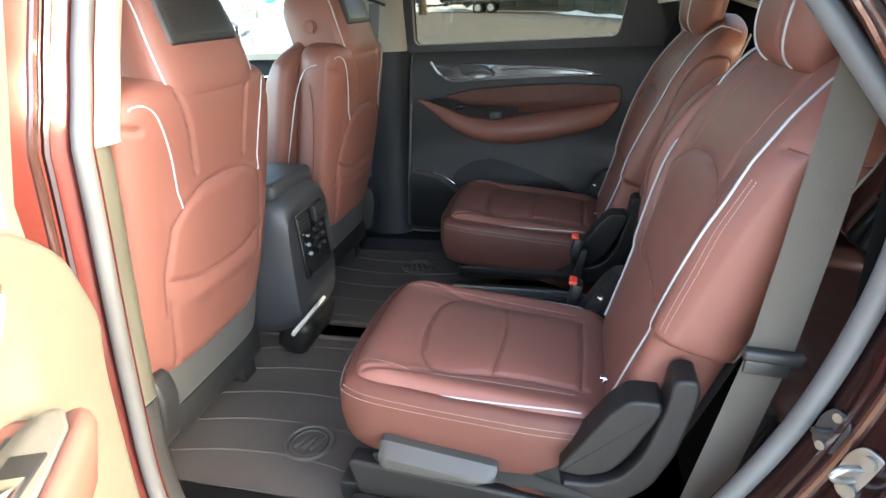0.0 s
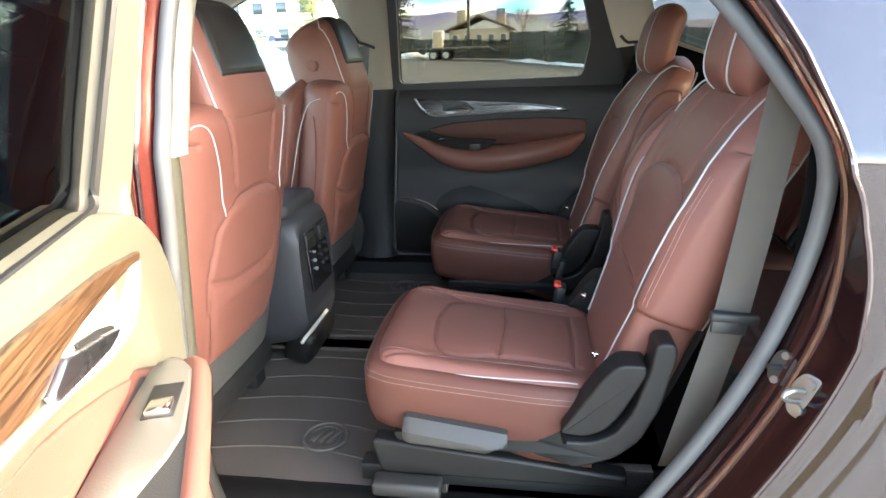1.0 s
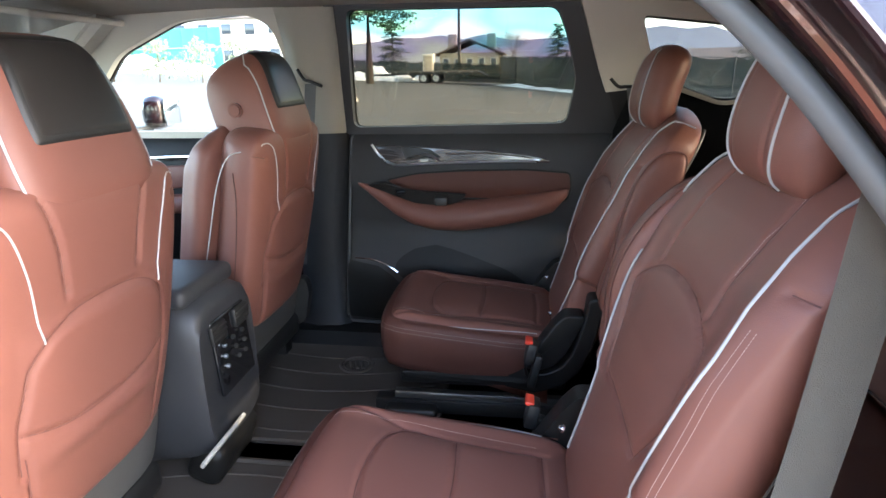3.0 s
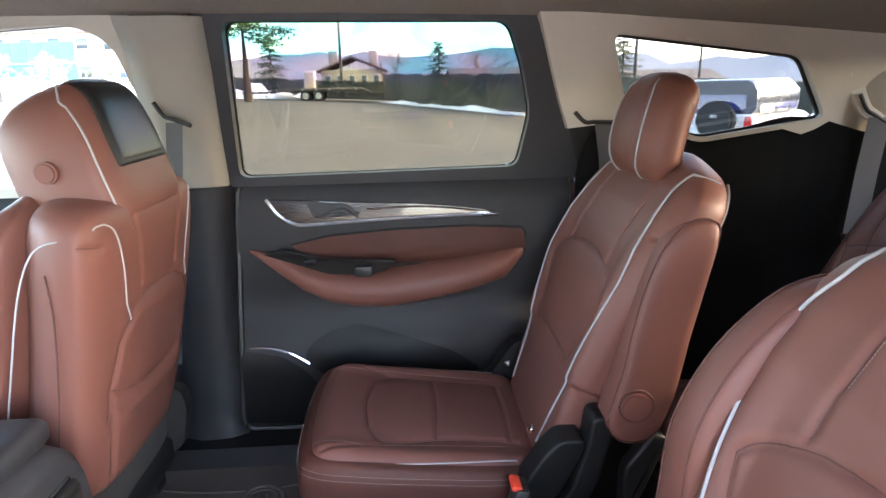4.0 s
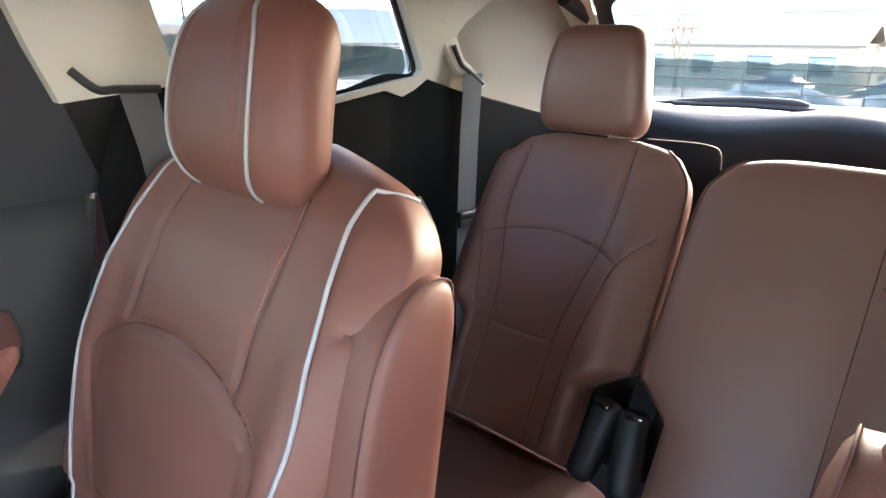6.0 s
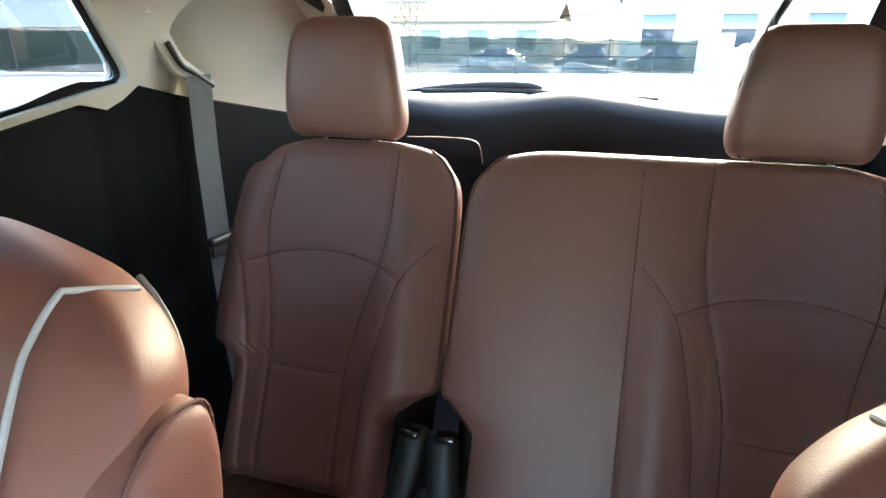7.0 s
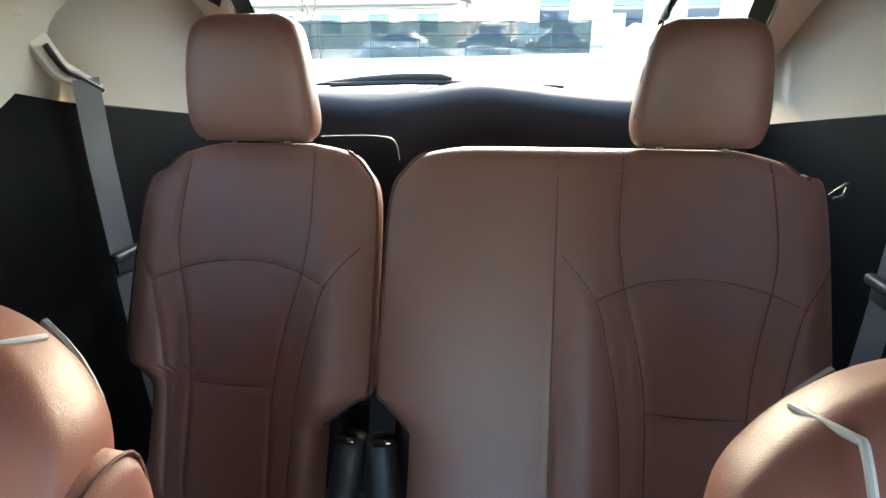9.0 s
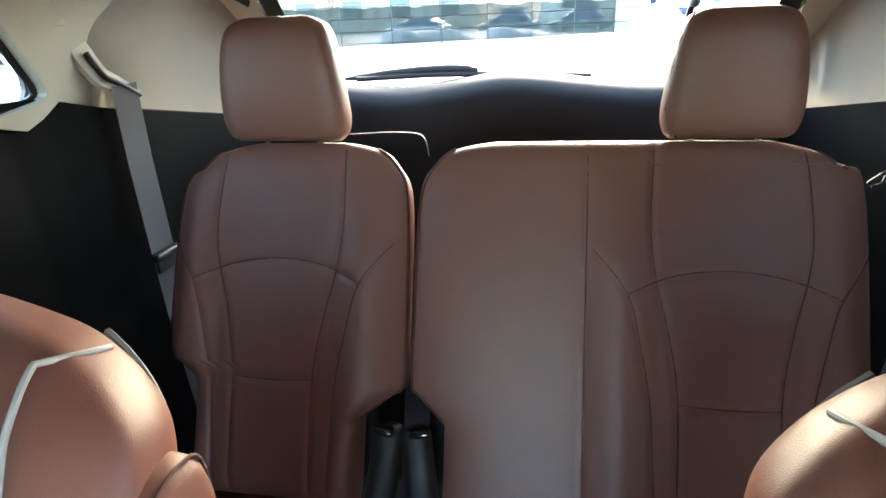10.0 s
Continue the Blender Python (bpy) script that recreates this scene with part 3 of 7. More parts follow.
# far rear door, shut, seen from inside
door = thing("rear_door", (-.05, .86, .47), "shut rear car door with charcoal panel, brown leather insert and chrome trim", "car door")
PANEL = rounded([(-.545, .545), (.10, .525), (.30, .72), (.40, 1.05), (.452, 1.31), (-.495, 1.298)], .035)


def door_face(x, z):
    """Depth of the door's inner panel: it swells below the window and draws in at the pocket."""
    y = .80 + .035 * min(1, max(0, (z - 1.22) / .08)) ** 2
    y -= .012 * math.exp(-((z - 1.12) / .10) ** 2)
    y += .018 * math.exp(-((z - .93) / .07) ** 2)
    y -= .035 * math.exp(-((z - .68) / .16) ** 4) * (1 if x < -.05 else max(0, 1 - (x + .05) * 4))
    return y


def skin(bm, outline, depth, thick=.03, n=26, m=30):
    """A panel whose face follows depth(x, z) inside an outline that is scanned row by row."""
    o = np.array(outline)
    zs = np.linspace(o[:, 1].min() + 1e-4, o[:, 1].max() - 1e-4, m)
    rows = []
    for z in zs:
        xs = []
        for (x0, z0), (x1, z1) in zip(o, np.roll(o, -1, 0)):
            if (z0 - z) * (z1 - z) < 0:
                xs.append(x0 + (x1 - x0) * (z - z0) / (z1 - z0))
        a, b = min(xs), max(xs)
        rows.append([(x, depth(x, z), z) for x in np.linspace(a, b, n)])
    loft(bm, rows, closed=False)
    bmesh.ops.solidify(bm, geom=bm.faces, thickness=thick)
    return bm


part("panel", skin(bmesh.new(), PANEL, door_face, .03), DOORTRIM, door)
rim = [(x, door_face(x, z) - .004, z) for x, z in PANEL]
part("rubber_edge", tube(bmesh.new(), rim, .008, 6, True), BLACK, door, "black rubber edge")
# window frame: slim in front and on top, a broad black corner behind
win_in = REAR_WIN
win_out = square_ring(REAR_WIN, -.52, .47, 1.285, 1.735)
bm = bmesh.new()
ring_plate(bm, np.array([(min(x, .468 - max(0, z - 1.31) * .42), z) for x, z in win_out]), win_in, side(1, -.004), -.03)
part("window_frame", bm, CHARCOAL, door)
bm = bmesh.new()
ring_plate(bm, np.array([(min(x, .468 - max(0, z - 1.31) * .42), z) for x, z in square_ring(REAR_WIN, -.62, .47, 1.285, 1.75)]), win_in, side(1, .024), -.010)
part("outer_frame", bm, BLACK, door, "black outer window frame")
glass = part("pane", plate(bmesh.new(), wider(REAR_WIN, .015), side(1, .014), .004, 0), TINT, door, "tinted privacy glass")
part("glass_edge", tube(bmesh.new(), [side(1, -.008)(a, b) for a, b in ((-.48, 1.303), (0, 1.309), (.29, 1.314))], .006, 6), BLACK, door, "black rubber lip along the glass")
part("clip", boxes(((.262, .825, 1.322), (.012, .006, .014), .002)), STEEL, door, "small bright clip at the glass")


# leather insert above the armrest
INSERT = rounded([(-.365, 1.119), (-.25, 1.144), (-.06, 1.157), (.15, 1.160), (.305, 1.149), (.312, 1.094), (.30, 1.05), (-.07, 1.05), (-.28, 1.067)], .015)
part("insert", skin(bmesh.new(), INSERT, lambda x, z: door_face(x, z) - .012 + .035 * max(0, (1.10 - z) / .04) ** 2 * .25, .02, 30, 12), LEATHER, door, "brown leather insert")
part("insert_edge", tube(bmesh.new(), [(x, door_face(x, z) - .010, z) for x, z in INSERT], .0035, 6, True), BLACK, door)
# armrest: a rolled leather bulge that tapers to both ends
bm = bmesh.new()
xs = [-.475, -.44, -.39, -.33, -.26, -.18, -.08, .05, .16, .25, .29, .305]
top = np.interp(xs, [-.475, -.39, -.30, -.18, 0, .2, .305], [1.108, 1.096, 1.054, 1.037, 1.050, 1.077, 1.097])
low = np.interp(xs, [-.475, -.39, -.30, -.22, -.1, .1, .25, .305], [1.100, 1.030, .964, .933, .926, .957, 1.004, 1.068])
reach = np.interp(xs, [-.45, -.40, -.3, -.1, .15, .27, .305], [.004, .03, .075, .095, .085, .045, .01])
loops = []
for x, t, b, r in zip(xs, top, low, reach):
    zc, hz = (t + b) / 2, (t - b) / 2
    loops.append([(x, door_face(x, zc) - r * max(0, math.cos(a)) ** .7 + .02 * max(0, -math.cos(a)), zc + hz * math.sin(a)) for a in np.linspace(-math.pi, math.pi, 24, endpoint=False)])
loft(bm, loops, cap=True)
arm = part("armrest", bm, LEATHER, door, "padded brown leather armrest", 60)
# pull cup and switch panel set into the armrest
CUP = rounded([(-.43, 1.110), (-.36, 1.120), (-.27, 1.090), (-.06, 1.074), (-.09, 1.044), (-.14, 1.030), (-.24, 1.032), (-.31, 1.060)], .015)
part("pull_cup", plate(bmesh.new(), CUP, lambda a, b, d: (a, .733 + .4 * (1.09 - b) - d, b), .02, .004), BLACK, door, "black pull cup and switch panel")
part("window_switch", boxes(((-.30, .728, 1.084), (.035, .018, .014), .004, (20, 0, 8))), GLOSSBLACK, arm, "window switch")
part("cup_block", boxes(((-.155, .735, 1.050), (.05, .02, .03), .006)), BLACK, door)
# chrome bow with dark wood and the inner handle
bow = [(-.418, 1.248), (-.385, 1.205), (-.345, 1.180), (-.30, 1.176), (-.18, 1.182), (0, 1.188), (.12, 1.190), (.232, 1.190)]
top_line = [(-.418, 1.248), (-.30, 1.243), (-.15, 1.234), (0, 1.226), (.12, 1.214), (.20, 1.202), (.232, 1.190)]
part("wood_trim", plate(bmesh.new(), [*[tuple(p) for p in curve(bow, 5)], *[tuple(p) for p in curve(top_line, 5)][::-1][1:-1]], lambda a, b, d: (a, door_face(a, b) - .004 - d, b), .008, .002), DARKWOOD, door, "dark glossy wood trim")
part("chrome_bow", tube(bmesh.new(), [(a, door_face(a, b) - .007, b) for a, b in curve(bow, 8)], .0050, 8), SATIN, door, "thin chrome bow")
part("chrome_line", tube(bmesh.new(), [(a, door_face(a, b) - .006, b) for a, b in curve([(-.14, 1.214), (0, 1.218), (.12, 1.208), (.232, 1.190)], 8)], .0030, 8), CHROME, door, "thin chrome line")
bm = bmesh.new()
plate(bm, rounded([(-.31, 1.240), (-.20, 1.232), (-.155, 1.20), (-.29, 1.192)], .012), lambda a, b, d: (a, door_face(a, b) - .006 - d, b), .01, .002)
part("handle_cup", bm, BLACK, door, "black recess behind the handle")
bm = bmesh.new()
lv = curve([(-.285, 1.200), (-.25, 1.204), (-.215, 1.214), (-.185, 1.207), (-.165, 1.190)], 6)
tube(bm, [(a, door_face(a, b) - .016, b) for a, b in lv], .010, 8, flat=.6, taper=np.interp(np.linspace(0, 1, len(lv)), [0, .3, .6, 1], [.35, .8, 1.1, .45]))
part("door_handle", bm, SATIN, door, "chrome inner door handle")
# lower pocket, its hollow's shade laid on as a black sheet, with bright strip
POCKET = rounded([(-.345, .79), (-.318, .822), (-.257, .858), (-.174, .868), (-.042, .828), (.094, .775), (.19, .70), (.0, .66), (-.25, .70), (-.335, .755)], .03)
part("pocket", skin(bmesh.new(), POCKET, lambda x, z: door_face(x, z) - .005, .008, 26, 16), BLACK, door, "door pocket, its hollow's shade painted black")
SPEAKER = rounded([(-.535, .565), (-.26, .55), (-.30, .68), (-.348, .745), (-.42, .792), (-.53, .806)], .02)
part("speaker_panel", skin(bmesh.new(), SPEAKER, lambda x, z: door_face(x, z) - .006, .008, 20, 14), BLACK, door, "black lower speaker panel")
part("bright_strip", tube(bmesh.new(), [(a, door_face(a, b) - .014, b) for a, b in curve([(-.50, .815), (-.44, .812), (-.38, .795), (-.33, .765)], 6)], .0045, 6, taper=np.interp(np.linspace(0, 1, 19), [0, .4, 1], [.4, 1, .9])), CHROME, door, "short bright metal strip")

# outer skin below the far rear door and quarter
for x0, x1, nm in ((-.65, .5, "rear_door"), (.5, 1.95, "quarter_far")):
    bm = bmesh.new()
    loft(bm, [[(x, y, z) for y, z in ((.855, 1.30), (.94, 1.25), (.985, 1.02), (.975, .7), (.93, .40))] for x in (x0, (x0 + x1) / 2, x1)], closed=False)
    bmesh.ops.solidify(bm, geom=bm.faces, thickness=0.01)
    structure("skin_" + nm, bm, PAINT, "burgundy painted outer body panel", "car body")

# ---- near body side with its open doorway ----


def near(loop, y, spread=0.0):
    return [(x, -(lean(z, y)), z) for x, z in (grown(loop, -spread) if spread else loop)]


test = grown(DOOR_LOOP, .05)
OUT = -1 if np.ptp(test[:, 0]) > np.ptp(DOOR_LOOP[:, 0]) else 1
bm = bmesh.new()
tube(bm, near(DOOR_LOOP, .835, -.008 * OUT), .014, 12, True, up=(0, 1, 0))
structure("seal_doorway", bm, SEAL, "grey rubber weather seal round the open doorway", "door seal")
# painted jamb: two steps out to the body's edge
steps = ((.815, -.012), (.825, .008), (.87, .014), (.885, .026), (.935, .034), (.955, .042))


def flare(loop, y, s):
    """A loop of the jamb: below the waist it opens outwards, above it the body's edge closes in on the seal."""
    out = []
    for (x, z), (gx, gz) in zip(loop, grown(loop, -OUT)):
        k = float(np.interp(z, [1.04, 1.13, 1.21, 1.29, 1.36, 1.43, 1.55], [1, .45, -.25, -.70, -.35, .0, .3])) if x > 0 else 1.0
        d = s if s < .01 else s * k + .008 * (1 - k) * (.042 - s) / .034
        out.append((x + (gx - x) * d, -lean(z, y), z + (gz - z) * d))
    return out


# the front stretch of the jamb gets the copy with painted sunlight
for nm, cut, mat, label in (("front", slice(0, 54), PAINT_SUNLIT, "burgundy front jamb of the doorway, sunlight in its paint"), ("rear", slice(53, None), PAINT, "dark burgundy painted door jamb")):
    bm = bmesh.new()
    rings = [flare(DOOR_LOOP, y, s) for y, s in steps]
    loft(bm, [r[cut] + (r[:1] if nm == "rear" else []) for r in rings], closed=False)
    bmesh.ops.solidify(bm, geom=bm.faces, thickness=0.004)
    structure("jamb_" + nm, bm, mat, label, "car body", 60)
bm = bmesh.new()
tube(bm, flare(DOOR_LOOP, .872, .017), .006, 6, True, up=(0, 1, 0))
structure("trim_jamb", bm, PAINT, "painted flange round the doorway", "car body")
# ridge whose copper highlight is painted on
bm = bmesh.new()
tube(bm, flare(DOOR_LOOP, .886, .025), .0075, 10, True, up=(0, 1, 0))
structure("trim_jamb_ridge", bm, PAINT_GLINT, "glossy ridge along the jamb, sun glint painted copper", "car body")
bm = bmesh.new()
tube(bm, flare(DOOR_LOOP, .955, .041), .0045, 8, True, up=(0, 1, 0))
structure("trim_jamb_lip", bm, PAINT, "rolled paint lip at the doorway's outer edge", "car body")
# outer body side behind the doorway, with a quarter window in it
edge = np.array([(p[0], p[2]) for p in flare(DOOR_LOOP, .955, .042)])
rear_edge = [tuple(p) for p in edge if p[0] > .05]
rear_edge.sort(key=lambda p: -p[1])
bm = bmesh.new()
rows = []
for f in (0, .004, .010, .016, .021, .025, .029, .033, .038, .044, .052, .065, .085, .12, .17, .25, .35, .5, .65, .8, 1):
    row = []
    for x, z in rear_edge:
        bulge = .955 + .045 * math.sin(min(1, f * 3) * math.pi / 2) * math.exp(-((z - 1.0) / .25) ** 2) + .012 * min(1, f * 6)
        low = max(0.0, min(1.0, (1.05 - z) / .06))      # the wheel arch swells out behind a crease
        ahead = (1.95 - x) * f
        bulge += low * (.010 * math.exp(-((ahead - .040) / .007) ** 2) + .030 * max(0.0, min(1.0, (ahead - .04) / .06)))
        row.append((x + (1.95 - x) * f, -(lean(z, bulge)), z))
    rows.append(row)
loft(bm, rows, closed=False)
bmesh.ops.solidify(bm, geom=bm.faces, thickness=-0.004)
structure("quarter_panel_near", bm, PAINT_PANEL, "dark burgundy rear quarter panel outside", "car body", 60)
bm = bmesh.new()
plate(bm, QUARTER, lambda a, b, d: (a + .09, -(lean(b, .975) - d * -1), b), .01, .003)
structure("window_quarter_outside", bm, GLOSSBLACK, "dark quarter window glass seen from outside", "window")
bm = bmesh.new()
tube(bm, [(a + .09, -lean(b, .982), b) for a, b in QUARTER], .007, 6, True)
structure("trim_quarter_outside", bm, CHROME, "chrome line round the quarter window", "trim")
# middle pillar, near side: cream trim inside, burgundy paint with sunlight in its colour outside
front_edge = [tuple(p) for p in DOOR_LOOP if p[0] < -.25 and p[1] > .50]
front_edge.sort(key=lambda p: p[1])
bm = bmesh.new()
rows = []
for x, z in front_edge:
    y = lean(z, .80)
    w = .21 if z < 1.5 else .21 + (z - 1.5) * .4
    k, q = (.014, .7) if z > 1.285 else (.004, .5)
    rows.append([(x + .002, -y - .01, z), (x + k, -y + .02 * q, z), (x + k - .002, -y + .055 * q, z), (x + k - .03, -y + .085 * q, z), (x - w * .5, -y + .10 * q, z), (x - w * .85, -y + .085 * q, z), (x - w, -y - .02, z)])
low_rows = [r for r in rows if r[0][2] < 1.285]
high_rows = [r for r in rows if r[0][2] > 1.285]
low_rows.append([(x, y, 1.290) for x, y, z in low_rows[-1]])
high_rows.insert(0, [(x, y, 1.284) for x, y, z in high_rows[0]])
SPLIT = .80
foot_rows = [r for r in low_rows if r[0][2] < SPLIT]
low_rows = [r for r in low_rows if r[0][2] > SPLIT + .01]
foot_rows.append([(x, y, SPLIT) for x, y, z in low_rows[0]])
low_rows.insert(0, [(x, y, SPLIT + .003) for x, y, z in low_rows[0]])
loft(bm, foot_rows, closed=False)
bmesh.ops.solidify(bm, geom=bm.faces, thickness=0.006)
structure("pillar_near_foot", bm, APRON, "grey plastic foot of the middle pillar", "wall", 60)
bm = bmesh.new()
loft(bm, low_rows, closed=False)
bmesh.ops.solidify(bm, geom=bm.faces, thickness=0.006)
structure("pillar_near_lower", bm, BEIGE_SUNLIT, "lower trim of the middle pillar, sunlight painted in as beige", "wall", 60)
bm = bmesh.new()
loft(bm, high_rows, closed=False)
bmesh.ops.solidify(bm, geom=bm.faces, thickness=0.006)
structure("pillar_near_upper", bm, CREAM, "cream upper trim of the middle pillar", "wall", 60)
bm = bmesh.new()
rows = []
for x, z in front_edge:
    rows.append([(x - .04, -lean(z, .86), z), (x - .055, -lean(z, .93), z), (x - .075, -lean(z, .96), z), (x - .17, -lean(z, .965), z), (x - .19, -lean(z, .93), z), (x - .20, -lean(z, .86), z)])
loft(bm, rows, closed=False)
bmesh.ops.solidify(bm, geom=bm.faces, thickness=0.01)
structure("pillar_near_outside", bm, PAINT_SUNLIT, "burgundy paint of the middle pillar outside, sunlight in its colour", "car body", 60)
# sill of the open doorway
bm = bmesh.new()
loft(bm, [[(x, y, z) for x in (-.75, -.3, .1, .5)] for y, z in ((-.66, .475), (-.70, .50), (-.74, .51), (-.80, .505), (-.84, .475), (-.93, .44), (-.97, .36))], closed=False)
bmesh.ops.solidify(bm, geom=bm.faces, thickness=0.01)
structure("sill_near", bm, BLACK, "black sill trim of the open doorway", "sill")
# latch striker and hold pin on the rear jamb
st = thing("door_striker", (.512, -.925, .937), "zinc plated door striker bolted to the jamb", "striker")
bm = bmesh.new()


def seat_on(at, normal, along):
    """A frame on the jamb: x along, z out of the metal."""
    z = Vector(normal).normalized()
    x = (Vector(along) - z * Vector(along).dot(z)).normalized()
    m = Matrix((x, z.cross(x), z)).transposed().to_4x4()
    return Matrix.Translation(at) @ m


R = seat_on((.498, -.925, .935), (-.80, -.58, .25), (.25, 0, 1))
pl = rounded([(-.036, -.014), (-.016, -.024), (.016, -.024), (.036, -.014), (.036, .014), (.016, .024), (-.016, .024), (-.036, .014)], .012)
plate(bm, pl, lambda a, b, d: tuple(R @ Vector((a, b, d))), .004, .0015)
part("base_plate", bm, STEEL, st)
for s in (-1, 1):
    part("bolt", disc(bmesh.new(), R @ Vector((s * .022, 0, .003)), R.to_3x3() @ Vector((0, 0, 1)), .0085, .006, 12, .001), STEEL, st)
loopb = [R @ Vector(p) for p in curve([(-.009, .004, 0), (-.009, .008, .022), (-.004, .010, .034), (.004, .010, .034), (.009, .008, .022), (.009, .004, 0)], 4)]
part("loop", tube(bmesh.new(), loopb, .0042, 8), STEEL, st)
hp = thing("hold_pin_plate", (.492, -.855, .948), "dark steel pin plate bolted inside the jamb", "striker")
R2 = seat_on((.484, -.868, .952), (-.80, -.58, .25), (.25, 0, 1))
part("base_plate", plate(bmesh.new(), pl * .8, lambda a, b, d: tuple(R2 @ Vector((a, b, d))), .004, .0015), DARKGREY, hp)
part("pin", tube(bmesh.new(), [R2 @ Vector((.0, 0, 0)), R2 @ Vector((.0, .006, .026))], .0045, 8), BLACK, hp)
for s in (-1, 1):
    part("bolt", disc(bmesh.new(), R2 @ Vector((s * .022, 0, .003)), R2.to_3x3() @ Vector((0, 0, 1)), .006, .005, 12), STEEL, hp)

# ---- the open near rear door ----
OPEN = 68.0
HINGE = Vector((-.5375, -1.038, 0))
dv = Vector((math.cos(radians(OPEN)), -math.sin(radians(OPEN)), 0))      # from the hinge to the latch edge
dn = Vector((math.sin(radians(OPEN)), math.cos(radians(OPEN)), 0))       # out of the inner panel


def D(a, z, d=0.0):
    """a: along the door from its hinge, d: out of the inner face."""
    z += float(np.interp(z, [1.09, 1.24, 1.345], [-.008, -.028, -.055]))
    p = HINGE + dv * a + dn * (d + .055)
    q = dn * (max(0.0, z - 1.30) * .28)
    return (p.x + q.x, p.y + q.y, z)


od = thing("open_rear_door", (HINGE.x, HINGE.y, .45), "open rear car door with sunlight painted into its panel, wood trim and leather armrest", "car door")
EDGE_Z = [.50, .90, 1.02, 1.08, 1.15, 1.21, 1.275, 1.295, 1.315, 1.345]
EDGE_A = [-.02, -.050, -.064, -.084, -.066, -.040, .025, .052, .100, .17]


def od_face(a, z):
    """How far the inner panel stands out at (a, z)."""
    s = max(0.0, min(1.0, (1.215 - z) / .05)) * max(0.0, min(1.0, (a - .10) / .05))
    return .035 - .020 * s * s * (3 - 2 * s)


# same plastic as the shut door's panel, with sunlight in its beige
# inner panel with a rounded top and front edge
ez, ea = curve(list(zip(EDGE_Z, EDGE_A)), 6).T
bm = bmesh.new()
rows = []
for z in np.concatenate([np.linspace(.502, 1.25, 34), np.linspace(1.262, 1.345, 14)]):
    a0 = float(np.interp(z, ez, ea))
    up = max(0.0, z - 1.305) / .04
    top = .04 * (1 - math.sqrt(max(0.0, 1 - up * up)))
    row = []
    for f in np.linspace(0, 1, 46):
        a = a0 + (.99 - a0) * f ** 1.8
        k = max(0.0, 1 - (a - a0) / .030)
        row.append(D(a, z, od_face(a, z) - top - .030 * (1 - math.sqrt(1 - k * k))))
    row.insert(0, D(a0 + .004, z, -.035 - top))
    rows.append(row)
loft(bm, rows, closed=False)
bmesh.ops.solidify(bm, geom=bm.faces, thickness=-0.004)
part("panel", bm, BEIGE_SUNLIT, od, "door panel, sunlight and glare painted in as beige", 60)
hole = rounded([(.140, 1.335), (1.0, 1.335), (.92, 1.70), (.116, 1.70)], .03)
bm = bmesh.new()
ring_plate(bm, square_ring(hole, .0, 1.05, 1.25, 1.76), hole, lambda a, z, d=0.0: D(a, z, .012 + d), .045)
part("window_frame", bm, TAUPE_SUNLIT, od, "window frame, sunlight painted in as taupe")
part("frame_seal", tube(bmesh.new(), [D(a, z, .012) for a, z in hole], .006, 6, True), BLACK, od, "black rubber window seal")
part("edge_line", tube(bmesh.new(), [D(a, z, .013) for a, z in curve([(.034, 1.29), (.020, 1.38), (.006, 1.50), (-.004, 1.74)], 6)], .0040, 6), CREAM, od)
part("pane", plate(bmesh.new(), grown(hole, -.012 * np.sign(area(hole))), lambda a, z, d=0.0: D(a, z, -.005 + d), .004, 0), TINT_DARK, od, "tinted privacy glass")
part("outer_skin", plate(bmesh.new(), rounded([(-.02, .42), (1.02, .42), (1.04, 1.0), (1.02, 1.32), (.0, 1.32), (-.03, .9)], .04), lambda a, z, d=0.0: D(a, z, -.10 + d), .012, .004), PAINT, od, "burgundy painted outer skin")
bm = bmesh.new()
plate(bm, rounded([(.005, .46), (.03, .46), (.06, 1.27), (.03, 1.27)], .01), lambda a, z, d=0.0: D(a, z, -.04 + d), .06, .003)
part("hinge_edge", bm, PAINT_SUNLIT, od, "burgundy hinge edge, sunlight in its paint")
# wood blade over a satin bow with the inner handle
wood = rounded([(.118, 1.250), (.25, 1.279), (.335, 1.289), (.45, 1.302), (.75, 1.310), (.93, 1.305), (.93, 1.262), (.70, 1.250), (.52, 1.236), (.46, 1.227), (.432, 1.228), (.389, 1.243), (.332, 1.248), (.252, 1.247), (.175, 1.244), (.124, 1.237)], .006)
part("wood_trim", plate(bmesh.new(), wood, lambda a, z, d: D(a, z, od_face(a, z) + .008 + d), .012, .003), WOOD, od, "brown open grained wood trim")
outer = curve([(.118, 1.236), (.123, 1.218), (.145, 1.193), (.169, 1.175), (.195, 1.166), (.264, 1.168), (.322, 1.180), (.422, 1.205), (.516, 1.220), (.72, 1.236), (.93, 1.250)], 5)
inner = curve([(.148, 1.240), (.158, 1.233), (.180, 1.219), (.205, 1.206), (.245, 1.197), (.312, 1.196), (.361, 1.204), (.436, 1.213), (.512, 1.226), (.72, 1.240), (.93, 1.254)], 5)
bm = bmesh.new()
loft(bm, [[D(a, z, .020) for a, z in outer], [D(a, z, .040) for a, z in outer], [D(a, z, .044) for a, z in (outer * .6 + inner * .4)], [D(a, z, .040) for a, z in inner], [D(a, z, .020) for a, z in inner]], closed=False)
part("chrome_bow", bm, BOWMETAL, od, "broad satin silver bow", 60)
# the cup's blown-out glare is drawn as a cream plate
cup = rounded([(.218, 1.246), (.226, 1.215), (.241, 1.200), (.262, 1.200), (.33, 1.222), (.40, 1.238), (.33, 1.250), (.25, 1.249)], .008)
